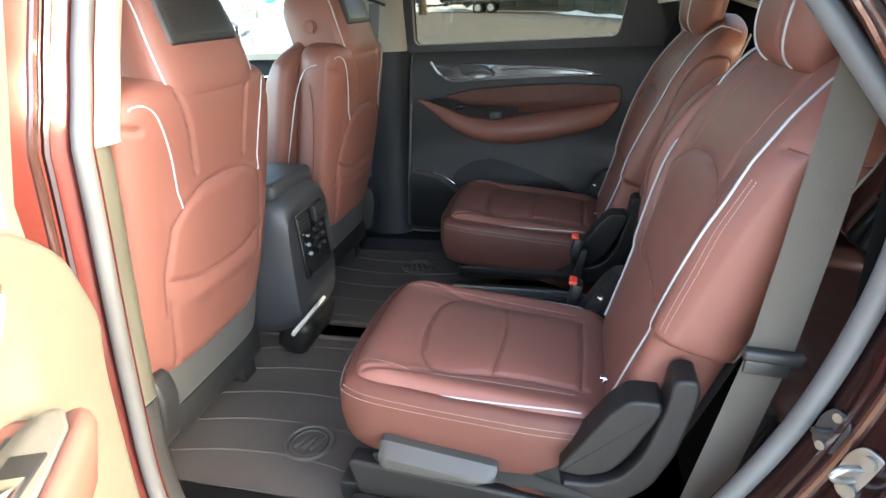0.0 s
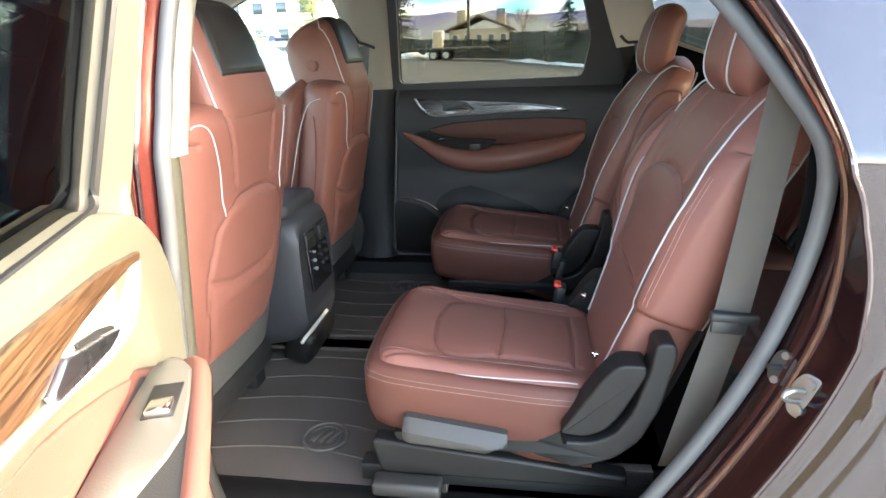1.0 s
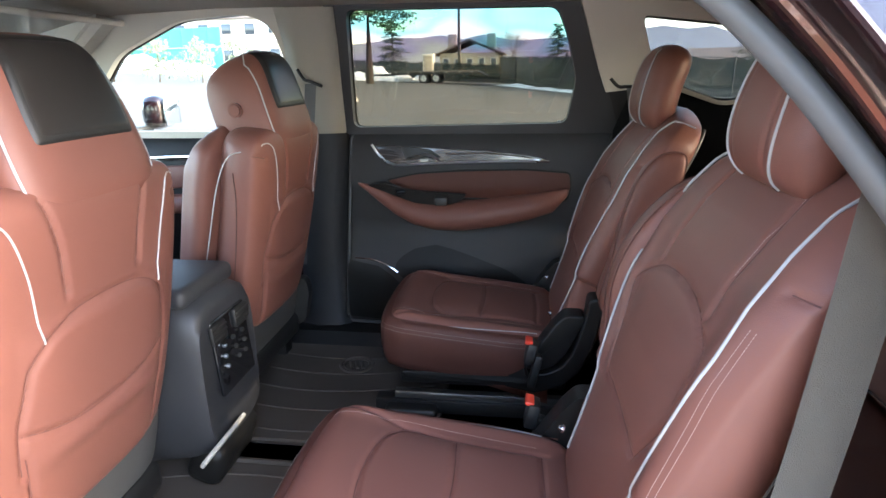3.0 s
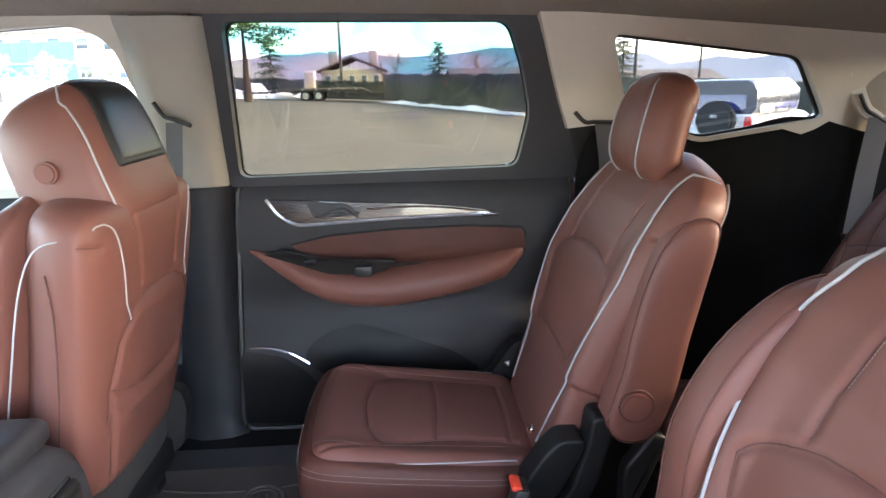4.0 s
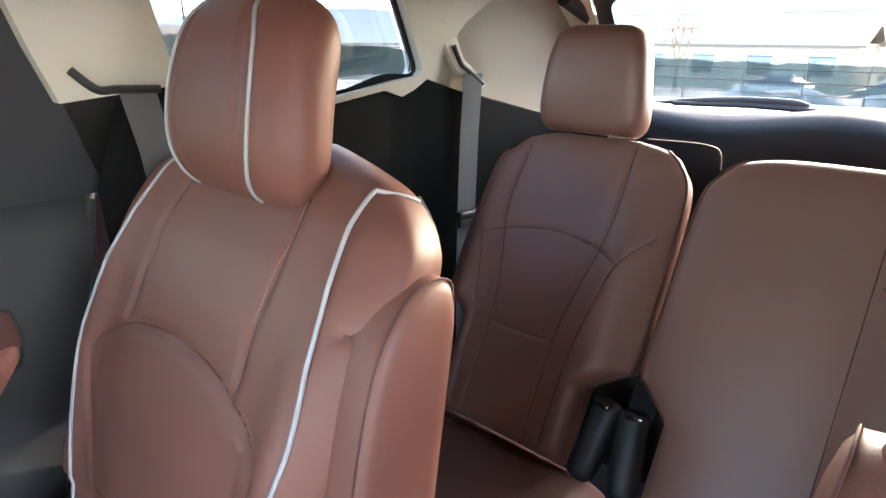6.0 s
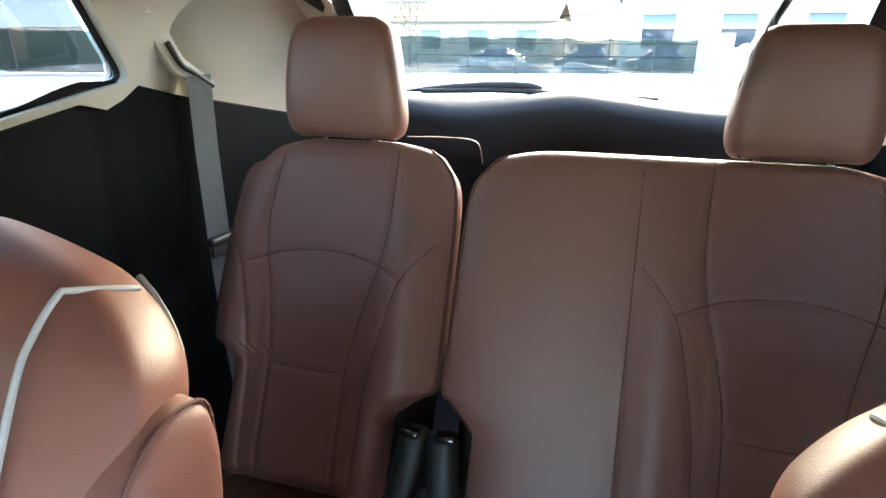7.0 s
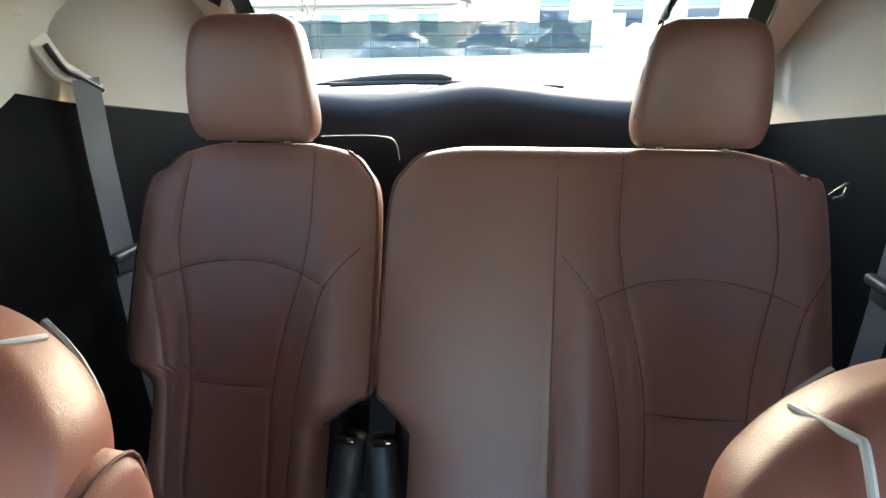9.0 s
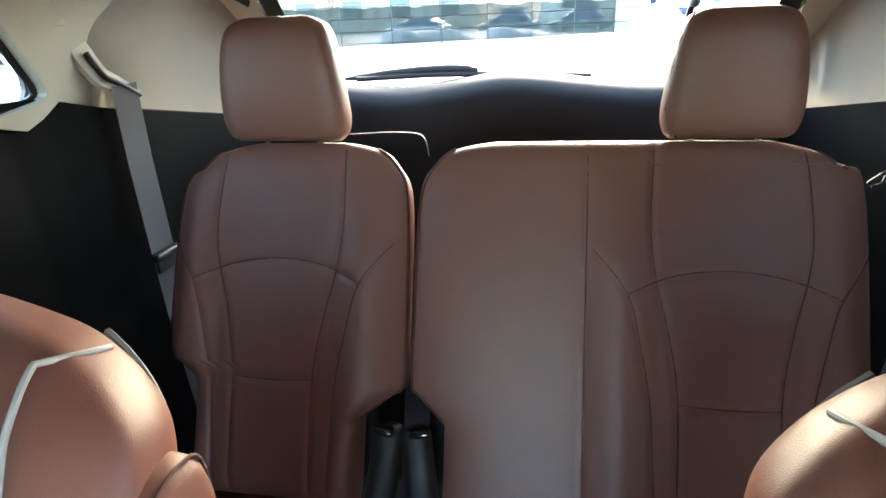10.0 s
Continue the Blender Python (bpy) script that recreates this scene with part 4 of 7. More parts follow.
part("handle_cup", plate(bmesh.new(), cup, lambda a, z, d: D(a, z, .038 + d), .006, .001), CREAM, od, "cup behind the handle, sun glare painted in cream")
blade = rounded([(.352, 1.228), (.300, 1.214), (.258, 1.200), (.268, 1.194), (.300, 1.193), (.346, 1.200), (.425, 1.214), (.432, 1.226), (.392, 1.241)], .006)
part("door_handle", plate(bmesh.new(), blade, lambda a, z, d: D(a, z, .048 + d), .009, .003, 3), SATIN, od, "silver inner door handle")
# black sliver drawn where the handle's gap lies in shade
gap = rounded([(.355, 1.236), (.300, 1.222), (.262, 1.207), (.258, 1.198), (.300, 1.210), (.354, 1.226)], .003)
part("finger_gap", plate(bmesh.new(), gap, lambda a, z, d: D(a, z, .042 + d), .003, .0005), BLACK, od, "shade behind the handle, painted as a black sliver")
# leather insert above the armrest
ins = rounded([(.130, 1.052), (.142, 1.066), (.256, 1.112), (.351, 1.146), (.423, 1.166), (.49, 1.177), (.93, 1.200), (.93, 1.04)], .012)
part("insert", plate(bmesh.new(), ins, lambda a, z, d: D(a, z, od_face(a, z) + .004 + d), .008, .003), LEATHER, od, "brown leather insert")
# armrest: leather roll outside, switch panel on top
ARM = [(.138, .060, .088), (.143, .050, .098), (.156, .043, .106), (.18, .037, .112), (.25, .032, .121), (.32, .028, .129), (.36, .025, .133), (.42, .022, .139), (.50, .021, .142), (.65, .02, .145), (.95, .02, .14)]
bm = bmesh.new()
rows = []
for k, (a, d0, d1) in enumerate(ARM):
    t = 1.083 - (.010 if k == 0 else .004 if k == 1 else 0)
    low = .13 if k > 3 else .03 + .03 * k
    rows.append([D(a, t - low, d0 - .03), D(a, t - .004, d0 - .03), D(a, t - .004, d1 - .024), D(a, t + .002, d1 - .018), D(a, t + .003, d1 - .010), D(a, t - .003, d1 - .002), D(a, t - .014, d1), D(a, t - low * .6, d1 - .012), D(a, t - low, d1 - .05)])
loft(bm, rows, closed=True, cap=True)
part("armrest", bm, LEATHER, od, "brown leather door armrest", 60)
bm = bmesh.new()
rows = []
for k, (a, d0, d1) in enumerate(ARM):
    t = 1.086 - (.010 if k == 0 else .003 if k == 1 else 0)
    d2 = float(np.interp(a, [.138, .18, .308, .353, .407, .50], [.068, .091, .107, .098, .078, .05]))
    mid = (d0 + d2) / 2
    rows.append([D(a, t - .03, d0 - .004), D(a, t - .006, d0 - .001), D(a, t, d0 + .004), D(a, t + .0015, mid), D(a, t, d2 - .003), D(a, t - .004, d2), D(a, t - .03, d2)])
loft(bm, rows, closed=True, cap=True)
part("switch_panel", bm, TAUPE_SUNLIT, od, "switch panel, sunlight painted in as taupe", 50)
bm = bmesh.new()
loft(bm, [[D(a, 1.0815, .03), D(a, 1.0815, d1 - .021)] for a, d0, d1 in ARM if a > .17], closed=False)
part("grip_well", bm, GREY, od, "grey grip well of the armrest")


def door_box(a, z, d, along, up, out, bevel, tilt=0.0):
    p = D(a, z, d)
    return boxes((p, (out, along, up), bevel, (tilt, 0, 90 - OPEN)))


part("switch_well", door_box(.256, 1.0875, .072, .070, .004, .034, .0012), BLACK, od)
part("window_switch", door_box(.272, 1.090, .0725, .036, .008, .028, .003, -8), CHROME, od, "bright window switch")

# ---- seats of the second row ----
RECLINE = 21.0
BX, BZ = .277, .804


def ssin(a):
    return math.sin(radians(a))


def scos(a):
    return math.cos(radians(a))


def back_place(yc, sgn, bx=BX, bz=BZ, tilt=RECLINE):
    """Maps outboard offset, height along the reclined back and depth out of it to the world."""
    return lambda o, v, h: (bx + ssin(tilt) * v - scos(tilt) * h, yc + sgn * o, bz + scos(tilt) * v + ssin(tilt) * h)


def flat_place(yc, sgn, z0, slope=0.0):
    """Maps outboard offset, x along the seat and height to the world."""
    return lambda o, v, h: (v, yc + sgn * o, z0 + h - slope * v)


def bump(a, c, w):
    return np.exp(-((a - c) / w) ** 2)


def mirrored(pts):
    return [(-a, b) for a, b in pts]


def captain_seat(sgn):
    yc = .430 if sgn > 0 else -.460
    seat = thing("captain_chair", (0, yc, .48), "brown leather captain chair with white piping and folded armrest", "car seat", "second row seats")
    flat_back = back_place(yc, sgn)

    def P(o, v, h):
        x, y, z = flat_back(o, v, h)
        drift = -.004 if sgn > 0 else .014 * np.clip((.24 - np.asarray(o)) / .40, .2, 1)
        return x, y + drift * np.clip(np.asarray(v) / .45, 0, 1), z

    # seams of the back in (outboard, up)
    arch = [(-.190, .330), (-.176, .352), (-.15, .370), (-.10, .392), (-.04, .402), (0, .404), (.04, .402), (.10, .392), (.15, .370), (.176, .352), (.190, .330)]
    taper = [(.190, .330), (.176, .27), (.150, .21), (.126, .165)]
    upper = [(.100, .625), (.116, .58), (.124, .52), (.122, .46), (.124, .395)]
    cross = [(.234, .486), (.262, .490)]
    pipe = [(.148, -.03), (.1525, 0), (.165, .08), (.185, .17), (.204, .27), (.215, .36), (.212, .43), (.203, .50), (.194, .56), (.190, .60), (.188, .618)]
    pipe_in = [(.148, -.03), (.1525, 0), (.167, .08), (.191, .17), (.213, .27), (.226, .36), (.223, .43), (.211, .50), (.199, .56), (.192, .60), (.189, .618)]
    if sgn < 0:
        pipe_in = [(.148, -.03), (.1525, 0), (.165, .08), (.185, .18), (.205, .29), (.216, .36), (.236, .41), (.243, .44), (.240, .47), (.233, .50), (.222, .53), (.212, .555), (.207, .578), (.204, .595), (.202, .608)]
    fine = [arch, taper, mirrored(taper), [(-.122, .165), (0, .172), (.122, .165)], upper, mirrored(upper), cross, mirrored(cross)]
    hw = ([-.09, -.06, -.02, .08, .135, .142, .152, .158, .2, .35, .46, .52, .568, .595, .615, .628, .638, .648, .66],
          [.190, .198, .204, .208, .211, .213, .232, .234, .240, .254, .262, .266, .258, .236, .208, .182, .148, .110, .06])

    def swell(o, v):
        rise = np.interp(v, [-.05, .05, .15, .32, .42, .5, .6], [0, .020, .026, .024, .016, .009, .003])
        bolster = rise * bump(np.abs(o), .215, .036)
        pad = .010 * np.clip(1 - (np.abs(o) / .165) ** 4, 0, 1) * np.clip(1 - np.abs(v - .28) / .12, 0, 1) ** .5
        return bolster + pad

    def spine(v):
        return np.interp(v, [0, .15, .35, .45, .52, .58, .62, .66], [0, .005, .012, .006, -.008, -.026, -.045, -.068])

    back = Pad(P, -.09, .66, (hw, hw), .030, lambda v: np.interp(v, [0, .2, .35, .5, .58, .66], [.11, .108, .102, .088, .070, .05]), 5, 12, swell, spine, fine, .005, .0055, 16)
    bk = back.mesh("backrest", LEATHER, seat, 130, 150)
    seam_cords(back, SEAM, bk)
    for side in (1, -1):
        run = [back.at(side * a, v, .001 if side > 0 else .0025 + .05 * max(0.0, v - .50)) for a, v in curve(pipe if side > 0 else pipe_in, 10)]
        run += [back.rim(side, (.620 if side > 0 or sgn > 0 else .612) - .004 * d, d, .0015) for d in ((.1, .3, .5, .7, .85) if side > 0 else (.1, .3, .45) if sgn > 0 else (.1, .25))]
        part("piping", tube(bmesh.new(), run, .0024, 8), PIPING, bk, "white piping")
        part("side_seam", tube(bmesh.new(), [back.rim(side, .490 + .012 * d, d, .0004) for d in (0, .2, .4, .6, .8, .9)], .0011, 5), SEAM, bk)
        part("edge_binding", tube(bmesh.new(), [back.rim(side, v, .93, .0005) for v in np.linspace(.15, .622, 40)], .0032, 6), BINDING, bk, "grey edge binding")
    cov = Pad(lambda o, v, h: P(o, v, -h + spine(v) - np.interp(v, [0, .2, .35, .5, .58, .66], [.11, .108, .102, .088, .070, .05])), -.06, .61, (([-.06, .0, .5, .57, .61], [.17, .19, .225, .20, .13]),), .006, .01, 8, 10)
    cov.mesh("back_cover", BLACK, seat, 24, 30, "black plastic rear cover")
    stitches(back, [[(.106, .61), (.118, .55), (.118, .46)], [(-.106, .61), (-.118, .55), (-.118, .46)], [(.236, .43), (.234, .3), (.226, .165)], [(.229, .43), (.227, .3), (.220, .165)]], STITCH, bk)
    # headrest
    HP = back_place(yc, sgn, .490, 1.340, 12)
    hhw = ([0, .02, .06, .12, .172, .202, .219, .226], [.105, .120, .132, .130, .122, .104, .078, .04])
    hr = Pad(HP, 0, .226, (hhw,), .052, .058, 3.2, 5, None, lambda v: .012 * np.sin(np.clip(np.asarray(v) / .2, 0, 1) * math.pi), [[(.054, -.01), (.066, .1), (.050, .22)], [(-.054, -.01), (-.066, .1), (-.050, .22)]], .003, .005)
    hd = hr.mesh("headrest", LEATHER, seat, 60, 60)
    for s in (-1, 1):
        cord(hr, [(s * a, v) for a, v in ((.066, .004), (.082, .05), (.084, .11), (.074, .17), (.052, .207))], .0022, PIPING, hd, label="white piping")
        part("headrest_post", tube(bmesh.new(), [HP(s * .06, .03, -.02), HP(s * .06, -.05, -.02)], .006, 8), DARKGREY, seat)
    # cushion: (outboard, along x), height up
    C = flat_place(yc, sgn, .735, .10)
    c_arch = [(-.150, -.065), (-.142, -.10), (-.10, -.128), (0, -.140), (.10, -.128), (.142, -.10), (.150, -.065)]
    c_long = [(.150, -.065), (.135, .0), (.128, .09), (.130, .20)]
    c_mid = [(-.133, .02), (0, .028), (.133, .02)]
    c_rear = [(-.13, .188), (0, .192), (.13, .188)]
    c_front = [(.150, -.085), (.175, -.15), (.19, -.22)]
    cseams = [c_arch, c_long, mirrored(c_long), c_mid, c_rear, c_front, mirrored(c_front)]
    chw = ([-.275, -.262, -.24, -.20, -.1, .05, .18, .24, .27], [.10, .165, .205, .224, .230, .228, .220, .205, .15])

    def cswell(o, v):
        return .022 * bump(np.abs(o), .200, .034) * np.clip((v + .33) / .1, 0, 1) + .012 * bump(v, -.22, .07) + .012 * np.clip(1 - (o / .14) ** 4, 0, 1) * bump(v, .02, .14)

    cu = Pad(C, -.275, .27, (chw,), .060, .09, 6, 10, cswell, None, cseams, .005, .0055)
    cb = cu.mesh("cushion", LEATHER, seat, 120, 130)
    seam_cords(cu, SEAM, cb)
    for m in (lambda q: q, mirrored):
        cord(cu, m([(.176, -.2725), (.190, -.268), (.202, -.254), (.211, -.228), (.214, -.18), (.213, -.10), (.210, .0), (.204, .10), (.196, .19)]), .0015, PIPING, cb, label="white piping")
    stitches(cu, [[(.164, -.24), (.168, -.10), (.160, 0), (.150, .18)], [(-.164, -.24), (-.168, -.10), (-.160, 0), (-.150, .18)]], STITCH, cb)
    # leather skirt round front and sides of the cushion
    skirt = [(-.226, .225), (-.236, .12), (-.238, .05), (-.238, -.14), (-.226, -.238), (-.180, -.276), (0, -.287), (.180, -.276), (.226, -.238), (.238, -.14), (.238, .05), (.236, .12), (.226, .225)]
    sk = curve(skirt, 6)
    bm = bmesh.new()
    rows = []
    for z, k in ((.786, .885), (.785, .925), (.778, .958), (.764, .984), (.744, 1.0), (.70, 1.003), (.66, .985), (.635, .955), (.63, .90)):
        rows.append([((v * k) if v < 0 else v, yc + sgn * o * k, z - .10 * v - (.045 * max(0, (v + .02)) / .2 if z < .70 else 0)) for o, v in sk])
    loft(bm, rows, closed=False)
    bmesh.ops.solidify(bm, geom=bm.faces, thickness=0.012)
    part("skirt", bm, LEATHER, seat, "brown leather cushion side", 70)
    bm = bmesh.new()
    for zz, kk in ((.768, .9845), (.757, .9975)):
        seg = [((v * kk) if v < 0 else v, yc + sgn * o * kk, zz - .10 * v) for o, v in sk]
        for a, b in zip(seg[::1], seg[1::1]):
            a, b = Vector(a), Vector(b)
            n = max(1, int((b - a).length / .0045))
            for j in range(n):
                p, q = a.lerp(b, (j + .15) / n), a.lerp(b, (j + .8) / n)
                tube(bm, [p, q], .00038, 4)
    tagged(part("stitching", bm, STITCH, seat), kind="stuff")
    # bright studs where back and cushion meet
    for s in (-1, 1):
        p = P(s * .156, .0, .052)
        bm = disc(bmesh.new(), p, (-1, 0, .4), .009, .006, 16, .0015)
        disc(bm, (p[0] - .006, p[1], p[2] + .002), (-1, 0, .4), .005, .006, 12)
        part("stud", bm, CHROME, seat, "chrome stud")
    # upright armrest on the aisle side
    A = lambda a, b, d: P(-(.224 + d * (1 - .30 * min(1, max(0, (b - .22) / .33)))), b, a)
    front = [(-.020, .135), (-.004, .245), (.010, .32), (.020, .40), (.019, .475), (-.002, .528), (-.040, .552), (-.068, .538)]
    if sgn < 0:        # the near armrest stands a little further forward
        front = [(.012, .135), (.046, .225), (.066, .29), (.071, .353), (.062, .422), (.038, .488), (.012, .526), (-.025, .550), (-.068, .538)]
    prof = curve(front + [ (-.084, .44), (-.098, .34), (-.114, .25), (-.122, .18), (-.112, .124), (-.062, .104)], 5, True)
    bm = bmesh.new()
    cen = prof.mean(0)
    loops = []
    for d, k in ((-.004, .80), (.004, .95), (.014, 1.0), (.045, 1.01), (.070, 1.0), (.079, .95), (.083, .86), (.084, .6)):
        loops.append([A(*(cen + (p - cen) * k), d) for p in prof])
    loft(bm, loops, cap=True)
    ar = part("armrest", bm, LEATHER, seat, "folded brown leather armrest", 60)
    for d in (.012, .072):
        part("armrest_seam", tube(bmesh.new(), [A(*(cen + (p - cen) * 1.004), d) for p in prof], .0013, 6, True), SEAM, ar)
    bm = disc(bmesh.new(), A(-.051, .187, .086), (0, -sgn, 0), .030, .012, 32, .004)
    part("pivot_cap", bm, LEATHER, ar, "round brown pivot cap")
    part("pivot_ring", tube(bmesh.new(), [A(-.051 + .033 * math.cos(q), .187 + .033 * math.sin(q), .085) for q in np.linspace(0, 2 * math.pi, 32, endpoint=False)], .0022, 6, True), SEAM, ar)
    # lower leather flap and hinge shields on both sides
    for s, out in ((1, 1), (-1, -1)):
        Q = lambda x, z, d, s=s: (x, yc + sgn * s * (.225 + d), z)
        sh = rounded([(.262, .862), (.312, .862), (.316, .842), (.268, .744), (.240, .708), (.200, .692), (.150, .698), (.232, .830)], .014)
        part("hinge_shield", plate(bmesh.new(), sh, lambda a, b, d: Q(a, b, .042 + d), .06, .006, 3), SEATBLACK, seat, "black hinge shield")
        arm_l = rounded([(.322, .918), (.358, .918), (.364, .892), (.340, .775), (.308, .700), (.262, .655), (.20, .630), (.08, .612), (-.20, .625), (-.21, .650), (.10, .660), (.155, .690), (.215, .690), (.258, .712), (.290, .765), (.316, .86)], .018)
        part("side_bracket", plate(bmesh.new(), arm_l, lambda a, b, d: Q(a, b, .055 + d - (.050 if a < .16 else 0)), .06, .006, 3), SEATBLACK, seat, "black curved side bracket")
        bar = rounded([(.40, .78), (.455, .86), (.49, .85), (.44, .70), (.40, .66)], .02)
        part("rear_bracket", plate(bmesh.new(), bar, lambda a, b, d: Q(a, b, .03 + d), .03, .008), BLACK, seat)
    # side trim, release lever and floor rails
    Q = lambda x, z, d: (x, yc + sgn * (.205 + d), z)
    tr = rounded([(-.26, .635), (.10, .60), (.30, .575), (.30, .545), (-.24, .545)], .02)
    part("side_trim", plate(bmesh.new(), tr, lambda a, b, d: Q(a, b, .035 + d), .04, .008), SEATBLACK, seat, "black side trim")
    bm = bmesh.new()
    rows = []
    for x, k in ((-.178, .35), (-.176, .75), (-.170, .93), (-.160, 1.0), (-.12, 1.0), (-.06, 1.0), (.0, 1.0), (.028, .97), (.040, .85), (.046, .6)):
        zt, zb = .711 - .145 * (x + .15), .652 - .085 * (x + .15) + (.022 * max(0, (x - .0) / .046))
        zc = (zt + zb) / 2
        sec = [(.0, zt), (.040, zt - .001), (.050, zt - .003), (.066, zt - .021), (.071, zt - .028), (.072, (zt + zb) / 2 - .01), (.071, zb + .008), (.066, zb + .001), (.055, zb), (.0, zb)]
        rows.append([Q(x, zc + (z - zc) * k, dd if dd < .03 else .03 + (dd - .03) * (.55 + .45 * k)) for dd, z in sec])
    loft(bm, rows, cap=True)
    part("release_lever", bm, GREY, seat, "grey release lever", 28)
    for s in (-1, 1):
        part("rail", boxes(((.05, yc + sgn * s * .18, .515), (.70, .05, .045), .006)), BLACK, seat)
        part("rail_slide", boxes(((.06, yc + sgn * s * .18, .545), (.60, .028, .03), .004)), STEEL, seat)
        part("rail_end", boxes(((-.175, yc + sgn * s * .262, .535), (.155, .05, .035), .010, (0, 0, 0), 3)), DARKGREY, seat)
    part("seat_pan", boxes(((.03, yc, .615), (.50, .40, .05), .015)), BLACK, seat)
    return seat


captain_seat(1)
captain_seat(-1)


def buckle(at, lean_y, label="black seat belt buckle with red button"):
    b = thing("belt_buckle", at, label, "buckle", "belt buckles")
    x, y, z = at
    part("stalk", boxes(((x + .012, y, z - .07), (.022, .028, .10), .006, (lean_y, 12, 0))), BLACK, b)
    part("body", boxes(((x, y, z - .012), (.028, .050, .062), .007, (lean_y, 12, 0))), BLACK, b)
    part("button", boxes(((x - .006, y, z + .020), (.020, .040, .010), .003, (lean_y, 12, 0))), RED, b, "red release button")
    return b


buckle((.172, .122, .785), 0)
buckle((.172, -.160, .775), 0)

# ---- third row ----


def bench_part(y0, y1, hr_y, label, passenger, slim=1.0):
    yc = (y0 + y1) / 2
    half = (y1 - y0) / 2
    seat = thing("third_row_seat", (1.05, yc, .60), label, "car seat", "third row seats")
    P = back_place(yc, 1, .955, .80, 28)
    L = .60
    if passenger:      # notch for the buckles on the aisle side, shoulder step outside
        lo = ([-.02, .10, .13, .17, .19, .30, .50, .56, .585, L], [half - .075, half - .075, half - .07, half - .02, half, half, half - .004, half - .03, half - .06, half - .13])
        hi = ([-.02, .16, .20, .24, .5, .55, .58, L], [half - .06, half - .06, half - .03, half, half - .008, half - .045, half - .08, half - .15])
    else:
        lo = ([-.02, .5, .55, .58, L], [half, half - .004, half - .035, half - .07, half - .14])
        hi = ([-.02, .10, .13, .17, .19, .30, .50, .56, .585, L], [half - .06, half - .06, half - .055, half - .015, half, half, half - .004, half - .03, half - .06, half - .13])
    c = hr_y - yc
    # seams round the padded middle of the seat with the headrest
    arch = [(c - .152, .352), (c - .10, .376), (c - .04, .390), (c + .02, .391), (c + .085, .380), (c + .148, .353)]
    waist = [(.200, .42), (.150, .353), (.130, .28), (.112, .18), (.106, .06), (.105, 0)]
    upright = [(.109, .59), (.115, .46), (.107, .38), (.086, .29), (.072, .19), (.072, 0)]
    waist_a, waist_b = [(c - a, v) for a, v in waist], [(c + a, v) for a, v in waist]
    up_a, up_b = [(c - a, v) for a, v in upright], [(c + a, v) for a, v in upright]
    shelf = [(c - .07, .189), (c, .186), (c + .07, .189)]
    fine = [arch, waist_a, waist_b, up_a, up_b, shelf]
    if not passenger:
        fine.append([(.067, .60), (.067, .3), (.067, 0)])

    def swell(o, v):
        s = np.abs(o - c)
        return .022 * bump(s, .155, .05) * np.clip((.55 - v) / .15, 0, 1) + .008 * np.clip(1 - (s / .1) ** 4, 0, 1) * np.clip((.4 - v) / .1, 0, 1)

    pad = Pad(P, -.02, L, (lo, hi), .035, .07, 8, 16, swell, None, fine, .003, .0045)
    bk = pad.mesh("backrest", LEATHER_3, seat, 130 if passenger else 170, 130)
    seam_cords(pad, SEAM, bk, .0011)
    edge_lo = [(-a + .004, v) for v, a in zip(*lo)][2:-1]
    edge_hi = [(a - .004, v) for v, a in zip(*hi)][2:-1]
    cord(pad, edge_lo, .0028, SEAM, bk, per=6, name="edge_welt")
    cord(pad, edge_hi, .0028, SEAM, bk, per=6, name="edge_welt")
    cov = Pad(lambda o, v, h: P(o, v, -h - .072), 0, L - .02, (([0, .5, L - .02], [half - .02, half - .03, half - .10]),), .004, .008, 10, 12)
    cov.mesh("back_cover", CARPET, seat, 16, 20, "black carpeted rear")
    # cushion
    C = lambda o, v, h: (v, yc + o, .80 + h - .10 * v)
    cu = Pad(C, .54, 1.015, (([.54, .56, .62, .93, 1.015], [half - .05, half - .02, half - .005, half - .005, half - .02]),), .045, .12, 8, 8, None, None, [[(c - .12, .56), (c - .12, .95)], [(c + .12, .56), (c + .12, .95)], [(-half + .02, .62), (half - .02, .62)]], .005, .006)
    cu.mesh("cushion", LEATHER_3, seat, 70, 60)
    part("base", boxes(((.78, yc, .655), (.44, half * 1.9, .12), .02)), BLACK, seat, "black seat base")
    # headrest on two posts
    HP = back_place(hr_y, 1, 1.228, 1.336, 4)
    hhw = ([v * (1 - (1 - slim) * .7) for v in (0, .015, .05, .12, .165, .193, .206, .211)], [w * slim for w in (.098, .112, .117, .110, .102, .09, .07, .05)])
    hr = Pad(HP, 0, hhw[0][-1], (hhw,), .035, .055, 7, 9, None, lambda v: .010 * np.sin(np.clip(np.asarray(v) / .2, 0, 1) * math.pi))
    hd = hr.mesh("headrest", LEATHER_3, seat, 50, 50)
    part("headrest_seam", tube(bmesh.new(), [HP(s * slim, v, .022) for s, v in [(.09, .004), (.113, .05), (.107, .11), (.098, .15), (.08, .186)]], .0016, 6), SEAM, hd)
    for s in (-1, 1):
        part("headrest_post", tube(bmesh.new(), [HP(s * .05, .02, -.01), HP(s * .05, -.075, -.01)], .0065, 10), CHROME, seat)
        part("post_guide", disc(bmesh.new(), HP(s * .05, -.036, -.008), (.2, 0, 1), .017, .014, 20, .004), BLACK, seat, "black post guide")
    return seat


